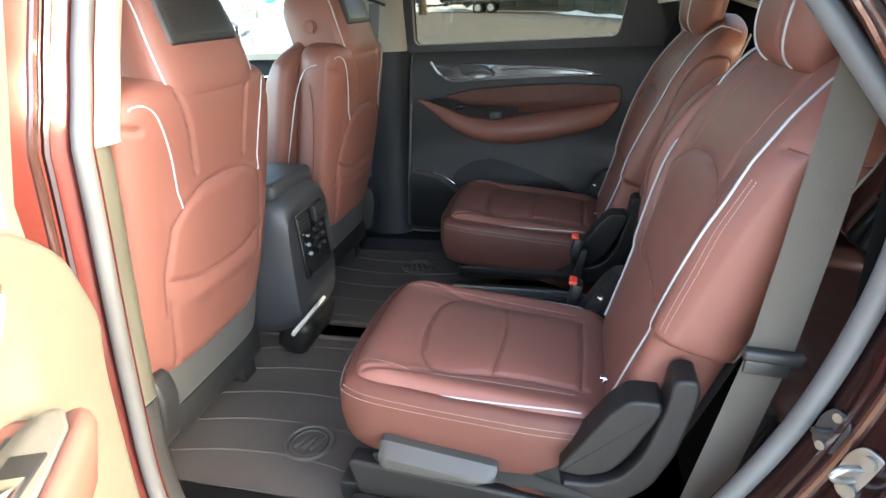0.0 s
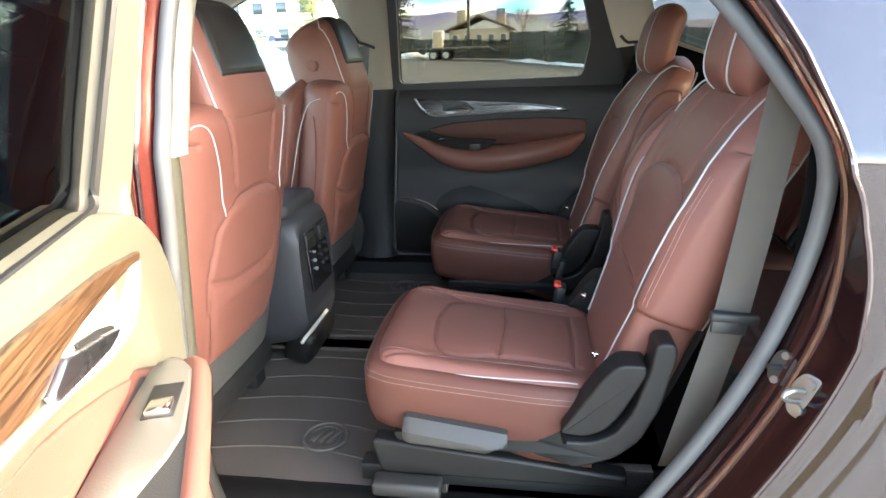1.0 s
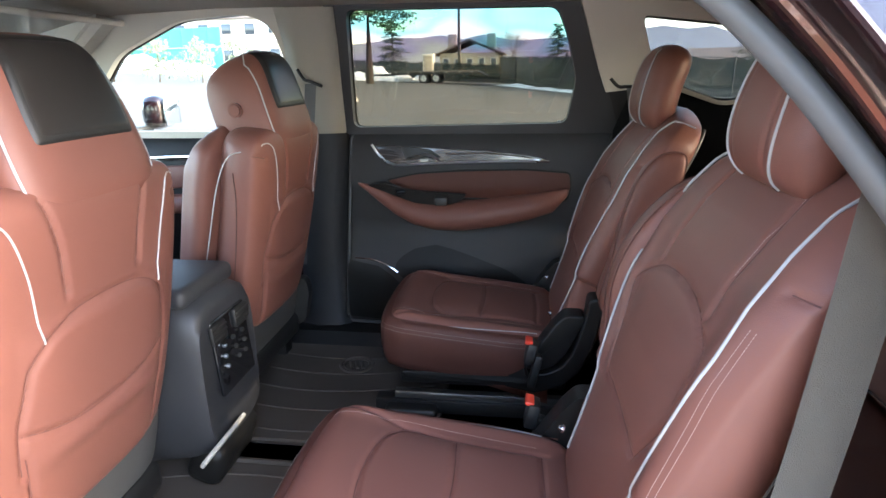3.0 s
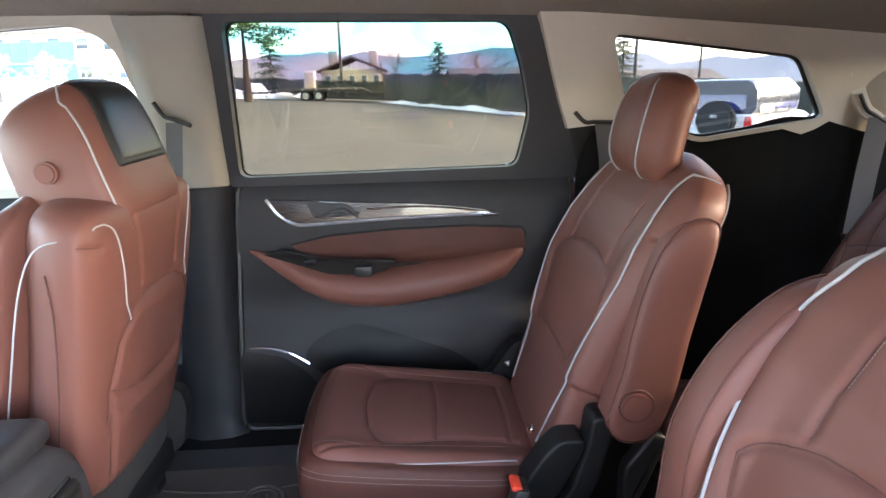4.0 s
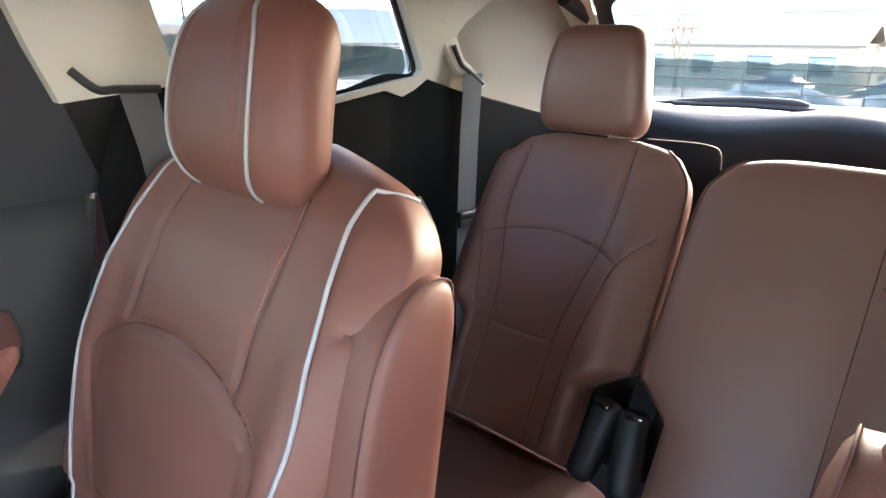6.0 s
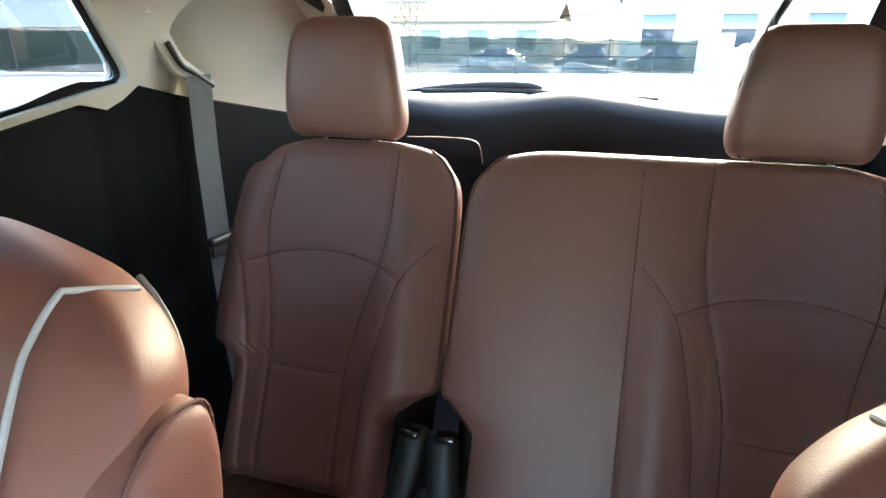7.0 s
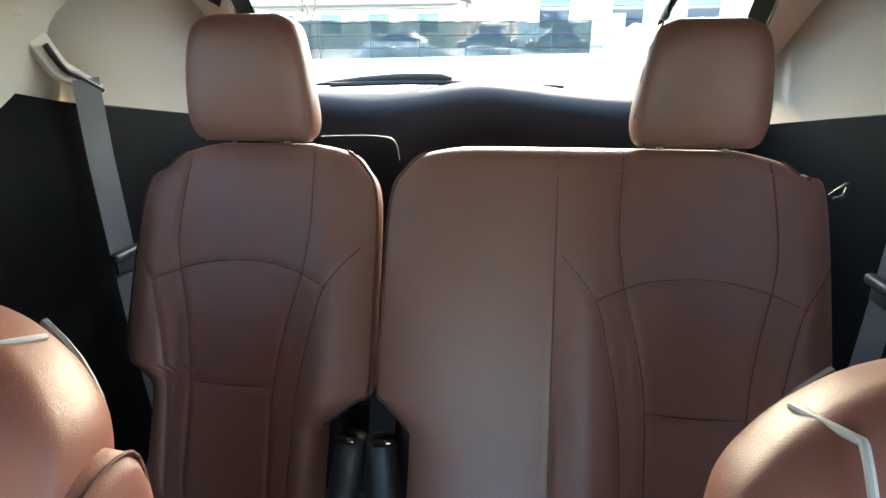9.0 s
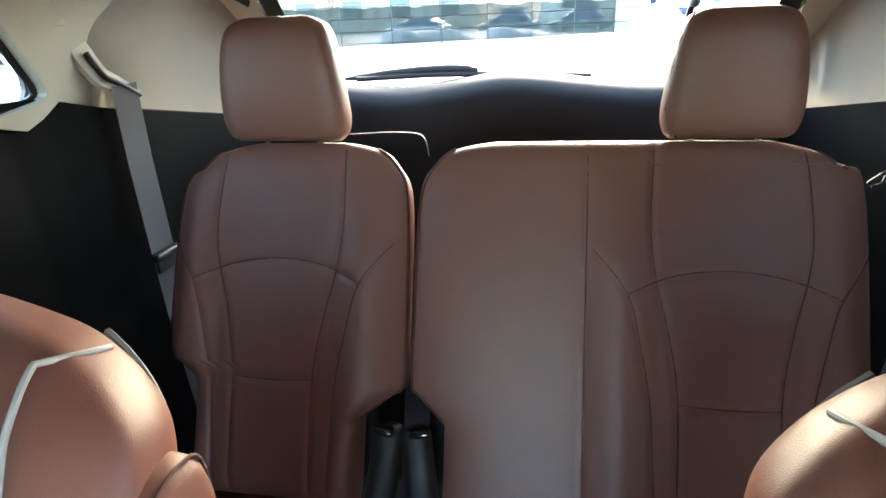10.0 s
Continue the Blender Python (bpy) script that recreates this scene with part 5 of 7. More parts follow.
bench_part(.1490, .586, .376, "brown third row seat with headrest on the passenger side", True, .97)
bench_part(-.553, .1430, -.348, "wide brown third row seat with one headrest", False, .87)
for y, t in ((.176, 8), (.116, -8)):
    b = thing("belt_buckle", (.95, y, .78), "black seat belt buckle between third row seats", "buckle", "belt buckles")
    part("body", boxes(((.955, y, .86), (.05, .05, .15), .018, (t, 25, 0), 3)), BLACK, b)
    part("button", boxes(((.968, y - .002, .928), (.03, .034, .014), .005, (t, 25, 0))), GLOSSBLACK, b)
loop = thing("pull_loop", (1.21, -.575, 1.27), "small black release loop on the third row seat", "strap")
part("loop_strap", tube(bmesh.new(), curve([(1.20, -.550, 1.272), (1.20, -.568, 1.288), (1.21, -.577, 1.284), (1.20, -.570, 1.272), (1.20, -.556, 1.266)], 6), .003, 6), BLACK, loop)

wl = thing("wire_loop", (1.33, .20, 1.27), "thin pale wire loop behind the third row seat", "wire")
part("wire", tube(bmesh.new(), curve([(1.33, .30, 1.322), (1.33, .22, 1.325), (1.33, .17, 1.322), (1.33, .155, 1.31), (1.33, .15, 1.28)], 6), .0018, 6), GREY, wl)

# ---- front seats seen from behind ----


def front_seat(sgn):
    yc = .385 if sgn > 0 else -.485
    seat = thing("front_seat", (-.75, yc, .50), "brown leather front seat with headrest screen and map pocket", "car seat", "front row seats")
    # rear face: depth grows towards the tail
    TILT = 12
    P = lambda o, v, h: (-.655 + ssin(TILT) * v + scos(TILT) * h, yc + sgn * o * .95, .95 + scos(TILT) * v - ssin(TILT) * h)
    hw = ([-.20, -.17, -.1, 0, .2, .29, .35, .38, .40, .413, .42], [.225, .24, .25, .258, .264, .268, .265, .256, .238, .205, .14])
    top_arc = [(-.185, -.03), (-.190, .06), (-.170, .155), (-.135, .195), (-.08, .217), (0, .222), (.08, .217), (.135, .195), (.170, .155), (.190, .06), (.185, -.03)]
    mouth = [(-.185, .055), (-.112, .030), (-.034, .020), (.09, .022), (.185, .045)]
    low_fold = [(-.175, .018), (-.11, -.003), (.0, -.012), (.09, -.008), (.175, .008)]
    strap = [(.119, .40), (.108, .36), (.098, .32), (.090, .25)]
    side_fold = [(.224, .350), (.262, .356)]
    pocket = [(.180, .0), (.172, -.06), (.160, -.17)]
    fine = [top_arc, mouth, strap, mirrored(strap), side_fold, mirrored(side_fold), pocket, mirrored(pocket)]

    def swell(o, v):
        return .010 * np.clip(1 - (np.abs(o) / .19) ** 4, 0, 1) * np.clip((.225 - v) / .03, 0, 1) + .008 * bump(v, -.01, .022) * np.clip(1 - (np.abs(o) / .18) ** 4, 0, 1)

    pad = Pad(P, -.20, .42, (hw,), .045, .13, 4, 14, swell, lambda v: .01 * np.sin(np.clip((np.asarray(v) + .2) / .6, 0, 1) * math.pi), fine, .006, .006)
    bk = pad.mesh("backrest", LEATHER, seat, 120, 130)
    seam_cords(pad, SEAM, bk)
    for m in (lambda q: q, mirrored):
        cord(pad, m([(.236, .384), (.226, .389), (.205, .388), (.186, .368), (.165, .30), (.155, .235), (.148, .192)]), .0016, PIPING, bk, label="white piping")
    # front bolsters seen past the edge
    F = lambda o, v, h: P(o, v, -.13 - h)
    fr = Pad(F, -.20, .405, (([-.2, 0, .28, .36, .405], [.24, .255, .26, .22, .12]),), .05, .04, 4, 10, lambda o, v: .05 * bump(np.abs(o), .21, .04) * np.clip((.42 - v) / .15, 0, 1), None, [[(.15, -.2), (.15, .4)], [(-.15, -.2), (-.15, .4)]], .005, .006)
    fb = fr.mesh("front_padding", LEATHER, seat, 60, 60)
    for s in (-1, 1):
        part("side_piping", tube(bmesh.new(), [P(s * a, v, d) for a, v, d in curve([(.262, -.05, -.10), (.266, .1, -.09), (.266, .25, -.08), (.262, .335, -.06), (.259, .362, -.02), (.256, .362, .01)], 6)], .0016, 6), PIPING, bk, "white piping")
        part("side_seam", tube(bmesh.new(), [P(s * a, v, d) for a, v, d in curve([(.258, -.18, -.02), (.262, 0, -.01), (.264, .2, -.02), (.262, .30, -.04)], 6)], .0016, 6), SEAM, bk)
    # grey plastic apron along the bottom
    low = Pad(lambda o, v, h: P(o, v, h - .02), -.318, -.145, (([-.318, -.30, -.25, -.20, -.165, -.145], [.225, .25, .262, .266, .266, .258]),), .054, .12, 6, 10)
    low.mesh("back_apron", APRON, seat, 40, 24, "grey plastic lower rim")
    part("hinge_cover", plate(bmesh.new(), rounded([(-.75, .66), (-.66, .78), (-.60, .80), (-.585, .74), (-.61, .62), (-.72, .58)], .03), lambda a, b, d: (a - .04, yc + sgn * (.245 + d), b), .05, .014, 3), BLACK, seat, "dark grey hinge cover")
    part("seat_cushion", boxes(((-.96, yc, .74), (.52, .45, .17), .05, (0, 8, 0), 4)), LEATHER, seat)
    for s in (-1, 1):
        part("rail", boxes(((-.98, yc + s * .19, .525), (.52, .06, .06), .008)), BLACK, seat)
    part("underside", boxes(((-.90, yc, .62), (.45, .42, .08), .02)), BLACK, seat)
    # headrest with a screen let into its rear
    hc = yc + (.020 if sgn < 0 else .004)
    H = lambda o, v, h: (-.572 + ssin(-16) * v + scos(16) * h, hc + sgn * o * .90, 1.324 + scos(16) * v + ssin(16) * h)
    hhw = ([-.032, -.01, .05, .13, .19, .225, .245, .256], [.154, .170, .174, .164, .144, .120, .092, .045])
    hr = Pad(H, -.032, .256, (hhw,), .050, .165, 5, 4.5, None, None)
    hd = hr.mesh("headrest", LEATHER, seat, 60, 60)
    for s in (-1, 1):
        cord(hr, [(s * .138, -.026), (s * .154, -.005), (s * .160, .02), (s * .161, .06), (s * .155, .12), (s * .141, .19), (s * .115, .242)], .0020, PIPING, hd, label="white piping")
    S = lambda o, v, h: H(o, v, hr.height(o, v)[0] + h)
    cas = Pad(S, .078, .246, (([.078, .088, .15, .22, .246], [.112, .120, .117, .104, .094]),), .005, .02, 14, 14).mesh("screen_housing", BLACK, seat, 40, 40, "black screen housing")
    Pad(S, .085, .238, (([.085, .094, .15, .22, .238], [.106, .113, .110, .098, .089]),), .0062, .004, 16, 16).mesh("screen", SCREENFACE, cas, 40, 40, "glossy black screen")
    part("release_button", disc(bmesh.new(), H(-.168, .105, -.055), (0, -sgn, 0), .020, .020, 24, .004), LEATHER, hd, "round brown button")
    part("button_rim", tube(bmesh.new(), [H(-.177, .105 + .015 * math.sin(q), -.055 + .015 * math.cos(q)) for q in np.linspace(0, 2 * math.pi, 24, endpoint=False)], .002, 6, True), SEAM, hd)
    for s in (-1, 1):
        part("headrest_post", tube(bmesh.new(), [H(s * .06, .03, -.08), H(s * .06, -.06, -.08)], .007, 8), CHROME, seat)
    return seat


front_seat(1)
front_seat(-1)

# ---- centre console between the front seats ----
CY = -.048
con = thing("centre_console", (-.80, CY, .50), "black centre console with padded lid and rear air controls", "console")
bm = bmesh.new()
rows = []
for x, z0, z1, w in ((-.605, .66, .93, .125), (-.600, .60, .96, .135), (-.612, .58, .985, .14), (-.66, .56, 1.0, .145), (-.9, .52, 1.0, .15), (-1.3, .5, .95, .15)):
    rows.append([(x, CY + w * math.copysign(min(1, abs(math.cos(q)) ** .5), math.cos(q)), (z0 + z1) / 2 + (z1 - z0) / 2 * math.copysign(abs(math.sin(q)) ** .35, math.sin(q))) for q in np.linspace(0, 2 * math.pi, 40, endpoint=False)])
loft(bm, rows, cap=True)
part("body", bm, CHARCOAL, con, "", 50)
part("lid", boxes(((-.83, CY, 1.005), (.40, .25, .05), .02, (0, 0, 0), 4)), CHARCOAL, con, "black padded lid")
pan = part("control_panel", boxes(((-.599, CY + .01, .83), (.012, .17, .20), .015, (0, -4, 0), 3)), GLOSSBLACK, con, "black rear control panel")
for y in (CY - .055, CY + .06):
    part("air_vent", boxes(((-.594, y, .90), (.012, .07, .05), .006, (0, -4, 0))), BLACK, con)
    for k in range(3):
        part("vent_slat", boxes(((-.588, y, .888 + k * .013), (.006, .062, .003), .001)), DARKGREY, pan)
for k, (y, z) in enumerate(((-.045, .86), (.0, .862), (.05, .86), (-.045, .83), (.01, .832), (.055, .83), (-.04, .80), (.02, .80), (.055, .80))):
    part("control_button", disc(bmesh.new(), (-.588, CY + y, z), (1, 0, 0), .006, .010, 14, .002), SATIN if k % 3 == 0 else GREY, pan, "small bright button")
part("foot", boxes(((-.65, CY - .01, .55), (.10, .22, .12), .03, (0, 20, 0), 3)), SEATBLACK, con, "black console foot")
part("foot_plate", boxes(((-.590, -.150, .628), (.012, .20, .020), .004, (4, 35, 0), 2)), CREAM, con, "pale strip across the console foot")

# ---- dashboard, windscreen and front roof parts ----
bm = bmesh.new()
loft(bm, [[(x, y, z) for x, z in ((-1.28, .62), (-1.32, .95), (-1.36, 1.06), (-1.45, 1.12), (-1.65, 1.16), (-1.95, 1.14))] for y in np.linspace(-.82, .82, 9)], closed=False)
bmesh.ops.solidify(bm, geom=bm.faces, thickness=0.03)
structure("dashboard", bm, BLACK, "black dashboard with soft top", "dashboard")
bm = bmesh.new()
loft(bm, [[(x, y, z) for x, z in ((-2.0, .45), (-2.0, 1.14), (-2.6, 1.10), (-3.1, 1.0))] for y in np.linspace(-.9, .9, 7)], closed=False)
bmesh.ops.solidify(bm, geom=bm.faces, thickness=-0.02)
structure("bonnet", bm, PAINT, "burgundy bonnet ahead of the windscreen", "car body")
bm = bmesh.new()
loft(bm, [[(-1.95, y, 1.16 - .02 * abs(y)), (-1.62, y * .9, 1.46), (-1.36, y * .8, 1.70)] for y in np.linspace(-.80, .80, 9)], closed=False)
ws = part("window_front", bm, CLEAR, None)
tagged(ws, "clear windscreen glass", "window", "", "structure")
for s in (-1, 1):
    bm = bmesh.new()
    tube(bm, curve([(-1.97, s * .84, 1.20), (-1.62, s * .745, 1.48), (-1.30, s * .665, 1.70)], 6), .045, 8, flat=.7)
    structure("pillar_front_" + ("far" if s > 0 else "near"), bm, CREAM, "cream windscreen pillar trim", "wall")
    vis = thing("sun_visor", (-1.35, s * .40, 1.68), "beige sun visor folded against the headliner", "visor", "sun visors")
    part("board", boxes(((-1.27, s * .40, 1.685), (.16, .40, .02), .008, (0, 8, 0), 3)), HEADLINER, vis)
ohc = thing("overhead_console", (-1.0, 0, 1.72), "grey overhead console with lamps and switches", "console")
part("body", boxes(((-1.02, 0, 1.722), (.34, .20, .05), .02, (0, -3, 0), 3)), GREY, ohc)
for s in (-1, 1):
    part("lamp_lens", boxes(((-1.06, s * .05, 1.694), (.10, .06, .01), .004)), CREAM, ohc, "pale lamp lens")
mir = thing("rear_view_mirror", (-1.42, 0, 1.56), "black rear view mirror under the windscreen", "mirror")
part("housing", boxes(((-1.42, 0, 1.56), (.03, .26, .075), .015, (0, 10, 0), 3)), BLACK, mir)
part("stalk", boxes(((-1.45, 0, 1.62), (.02, .03, .10), .006, (0, -20, 0))), BLACK, mir)
for s in (-1, 1):
    wm = thing("wing_mirror", (-1.40, s * 1.0, 1.28), "dark wing mirror outside the front door", "mirror", "wing mirrors")
    part("housing", boxes(((-1.40, s * 1.04, 1.36), (.10, .21, .14), .045, (0, 0, s * 12), 4)), PAINT, wm)
    part("mirror_glass", boxes(((-1.346, s * 1.04, 1.36), (.008, .17, .11), .004, (0, 0, s * 12))), CHROME, wm, "silver mirror glass")
    part("arm", boxes(((-1.43, s * .92, 1.29), (.06, .12, .04), .012)), BLACK, wm)
# far front door inside: armrest and trim
fd = thing("front_door_trim", (-1.2, .80, .9), "charcoal front door trim with leather armrest", "door trim")
part("armrest", boxes(((-1.12, .745, 1.03), (.52, .10, .07), .03, (0, -3, 0), 4)), LEATHER, fd, "brown leather armrest")
part("insert", boxes(((-1.10, .785, 1.13), (.60, .02, .09), .01, (0, -3, 0), 3)), LEATHER, fd)
part("bright_strip", boxes(((-1.12, .775, 1.205), (.62, .012, .016), .004, (0, -2, 0))), CHROME, fd)

# ---- tail of the cabin ----
bm = bmesh.new()
rows = []
ys = np.linspace(-.62, .62, 41)
for k, (x, dz) in enumerate(((1.90, 0), (1.84, .0), (1.80, -.012), (1.77, -.05), (1.765, -.16), (1.79, -.42), (1.80, -.72))):
    rows.append([(x - .02 * math.cos(y / .62 * 1.4), y, (1.338 + .022 * math.exp(-((y - .02) / .14) ** 2) - .012 * math.exp(-((abs(y) - .33) / .12) ** 2)) + dz * (1 - (.18 * math.exp(-(y / .22) ** 2) if 0 < k < 5 else 0))) for y in ys])
loft(bm, rows, closed=False)
bmesh.ops.solidify(bm, geom=bm.faces, thickness=0.02)
structure("wall_rear", bm, CHARCOAL, "dark grey inner trim of the tailgate", "wall", 60)
bm = bmesh.new()
GL = lambda y, f: (1.885 - .40 * f, y * (1 - .10 * f), 1.33 + .33 * f)
hole = rounded([(-.555, .02), (.555, .02), (.555, .90), (.45, .97), (-.45, .97), (-.555, .90)], .06)
ring_plate(bm, square_ring(hole, -.60, .60, -.10, 1.12), hole, lambda a, b, d=0.0: (GL(a, b)[0] - .03 + d * .6, GL(a, b)[1], GL(a, b)[2] - .01 - d * .6), -.03)
structure("frame_tailgate", bm, BLACK, "black frame round the rear window", "wall")
for s in (-1, 1):
    out = [(s * a, b) for a, b in ((.602, .10), (.74, .10), (.78, 1.12), (.602, 1.12))]
    structure("pillar_tail_" + ("far" if s > 0 else "near"), plate(bmesh.new(), out, lambda a, b, d: (GL(a, b)[0] - .034 + d * .6, GL(a, b)[1], GL(a, b)[2] - .014 - d * .6), .02, .003), CREAM, "cream upper pillar trim beside the rear window", "wall")
rg = part("window_rear", loft(bmesh.new(), [[GL(y, f) for y in np.linspace(-.60, .60, 5)] for f in (0, .5, 1)], closed=False), TINT_REAR, None)
tagged(rg, "tinted rear window glass with fine heater wires", "window", "", "structure")
for k in range(9):
    f = .10 + k * .09
    structure("trim_heater_wire", tube(bmesh.new(), [(GL(y, f)[0] - .004, GL(y, f)[1], GL(y, f)[2]) for y in (-.53, 0, .53)], .0006, 4), SEAM, "fine heater wire on the rear glass", "trim")
wp = thing("rear_wiper", (1.93, .30, 1.35), "black rear wiper resting on the window base", "wiper")
bm = bmesh.new()
loft(bm, [[(1.905 + .010 * math.cos(q), y, z + h * math.sin(q)) for q in np.linspace(0, 2 * math.pi, 16, endpoint=False)] for y, z, h in ((.520, 1.343, .002), (.46, 1.348, .008), (.38, 1.354, .012), (.28, 1.359, .015), (.20, 1.360, .016), (.15, 1.359, .015), (.12, 1.356, .010))], cap=True)
part("arm", bm, GREY, wp, "grey lens shaped wiper arm")
part("blade", tube(bmesh.new(), [(1.885, .46, 1.345), (1.885, .25, 1.352), (1.885, .0, 1.350), (1.885, -.18, 1.340)], .007, 6), BLACK, wp)
strap = thing("tailgate_strap", (1.56, -.36, 1.50), "black tailgate pull strap hanging at the rear window", "strap")
part("pouch", tube(bmesh.new(), curve([(1.52, -.365, 1.60), (1.525, -.358, 1.565), (1.53, -.345, 1.535), (1.53, -.338, 1.515)], 5), .020, 8, flat=.4, taper=np.interp(np.linspace(0, 1, 16), [0, .4, .8, 1], [.6, 1.1, 1.2, .8])), BLACK, strap)
part("tip", tube(bmesh.new(), [(1.53, -.336, 1.515), (1.53, -.330, 1.482)], .006, 6), BLACK, strap)
for s in (-1, 1):
    cov = rounded([(-.03, -.065), (.03, -.06), (.034, .05), (-.024, .06)], .02)
    structure("trim_lamp_" + ("far" if s > 0 else "near"), plate(bmesh.new(), cov, lambda a, b, d: (1.645 + a, s * (.635 - .19 * a - .12 * (b - .05) - d), 1.40 + b), .003, .001), CREAM, "cream service cover on the rear pillar", "trim")
    rail = tube(bmesh.new(), curve([(1.47, s * .60, 1.61), (1.62, s * .58, 1.55), (1.74, s * .575, 1.46), (1.84, s * .575, 1.36)], 6), .022, 8)
    structure("trim_tail_" + ("far" if s > 0 else "near"), rail, CHARCOAL, "dark tailgate pillar trim", "trim")

# ---- seat belts ----


def belt(name, guide, drop, sgn, label, mat=BELT, tongue=None, width=.047, bezel=False):
    """A slotted guide with webbing that hangs from it."""
    g0, g1 = Vector(guide[0]), Vector(guide[1])
    b = thing(name, guide[0], label, "seat belt", "seat belts")
    mid = (g0 * .75 + g1 * .25) + Vector((0, 0, -.018))
    bm = bmesh.new()
    tube(bm, curve([g0, mid, (g0 + g1) / 2 + Vector((0, 0, -.012)), g1], 6), .0055, 8)
    part("guide", bm, BLACK, b, "black belt guide")
    if bezel:
        line = np.array([(p[0], p[2]) for p in curve([g0 + (g0 - mid) * .1, mid, (g0 + g1) / 2 + Vector((0, 0, -.012)), g1], 6)])
        run = np.gradient(line, axis=0)
        run /= np.linalg.norm(run, axis=1)[:, None]
        side = np.stack([-run[:, 1], run[:, 0]], 1) * (.019 - .007 * np.linspace(0, 1, len(line)))[:, None]
        cap = lambda i, k: [line[i] + k * (run[i] * np.linalg.norm(side[i]) * math.sin(q) + side[i] * math.cos(q)) for q in np.linspace(.4, math.pi - .4, 6)]
        rim = list(line + side) + cap(-1, 1) + list((line - side)[::-1]) + cap(0, -1)
        slope = (g1.y - g0.y) / (g1.x - g0.x)
        part("bezel", plate(bmesh.new(), [tuple(q) for q in rim], lambda a, z, d: (a, g0.y + slope * (a - g0.x) + sgn * (.0045 - d), z), .012, .0015), CREAM, b, "cream surround of the guide")
    bm = bmesh.new()
    pts = [Vector(p) for p in drop]
    rows = []
    for p, w in pts_dirs(pts, g1 - g0, width):
        rows.append([p - w / 2, p + w / 2])
    loft(bm, rows, closed=False)
    bmesh.ops.solidify(bm, geom=bm.faces, thickness=0.0016)
    part("webbing", bm, mat, b)
    if tongue:
        part("tongue_plate", boxes((tongue, (.082, .020, .018), .006, (0, 4, 0), 3)), BLACK, b, "black tongue plate")
        part("tongue_foot", boxes(((tongue[0] - .006, tongue[1], tongue[2] - .020), (.060, .006, .024), .0025, (0, 4, 0))), DARKGREY, b)
    return b


def pts_dirs(pts, across, width):
    out = []
    a = Vector((across.x, across.y, 0)).normalized()
    for p in pts:
        out.append((p, a * width))
    return out


for s in (1, -1):
    belt("seat_belt", ((1.180, s * .698, 1.500), (1.270, s * .684, 1.416)), [(1.236, s * .686, 1.440), (1.225, s * .685, 1.30), (1.214, s * .680, 1.12), (1.206, s * .675, .95), (1.196, s * .66, .72)], s,
         "grey third row seat belt hanging from its guide", BELT, (1.214, s * .672, 1.115), .058, bezel=True)
belt("seat_belt", ((.412, .683, 1.472), (.515, .668, 1.445)), [(.485, .672, 1.447), (.50, .672, 1.36), (.53, .70, 1.15), (.55, .72, .9)], 1, "grey second row seat belt hanging behind the seat", BELT)
belt("seat_belt", ((-.640, .690, 1.518), (-.548, .664, 1.462)), [(-.590, .672, 1.470), (-.61, .685, 1.35), (-.64, .70, 1.2), (-.68, .72, 1.0), (-.70, .72, .8)], 1, "grey front passenger seat belt on the middle pillar", BELT)
belt("seat_belt", ((.45, -.715, 1.50), (.53, -.71, 1.46)), [(.490, -.738, 1.44), (.475, -.745, 1.30), (.459, -.748, 1.14), (.440, -.750, .98), (.413, -.752, .85), (.372, -.755, .66)], -1,
     "taupe second row seat belt beside the open doorway", BELT_DARK, (.443, -.758, .985), .062)

# ---- outside ----
def lot(x, y):
    """Height of the lot: it falls gently towards the car's tail."""
    return -.0455 * min(70, max(-40, x)) + .005 * min(100, max(-60, y))


bm = bmesh.new()
loft(bm, [[(x, y, lot(x, y)) for x in (-900, -40, -20, 0, 20, 45, 70, 900)] for y in (-900, -60, -20, 0, 20, 60, 100, 900)], closed=False)
structure("ground", bm, ASPHALT, "worn grey asphalt of a wide parking lot", "ground")
# rear glare is in the pale tone; the strip beside bounces sunlight in
bm = bmesh.new()
loft(bm, [[(x, y, lot(x, y) + .012) for y in (-40, -12, -1.3 if x < 6 else 6, -1.2 if x < 6 else 40)] for x in (-14, -4, 5.99, 6.0, 14, 30, 70)], closed=False)
structure("pavement", bm, CONCRETE, "pale concrete behind the car, extended beside it to bounce sunlight", "pavement")

# distance haze is painted into this pale blue
HILL = material("hills with haze in their blue", (0.25, 0.265, 0.285), 0.95, vary=0.2, scale=0.01)
bm = bmesh.new()
ang = np.linspace(radians(-70), radians(165), 120)
rng = np.random.default_rng(4)
ridge = 12 + 16 * np.abs(np.sin(ang * 3.1)) + 10 * np.abs(np.sin(ang * 7.3 + 1)) + rng.normal(0, 1.6, 120)
loft(bm, [[(600 * k * math.cos(q), 600 * k * math.sin(q), h * f) for q, h in zip(ang, ridge)] for k, f in ((.9, -.05), (.97, .6), (1.0, 1.0), (1.1, .2))], closed=False)
structure("backdrop", bm, HILL, "low hills on the horizon, haze painted into their colour", "hills")

standing = set(bpy.data.objects)
BARK = material("rough bark", (0.055, 0.043, 0.034), 0.9, vary=0.3, scale=6, grain=0.9, grain_scale=30)
NEEDLE = material("dark pine needles", (0.045, 0.065, 0.030), 0.75, vary=0.45, scale=1.5)
YELLOW = material("yellow green needles", (0.16, 0.17, 0.05), 0.75, vary=0.4, scale=1.5)
FROST = material("grey green shrub leaves", (0.16, 0.19, 0.13), 0.8, vary=0.5, scale=1.2)
TWIG = material("dry brown twigs", (0.17, 0.12, 0.07), 0.9, vary=0.3, scale=2)
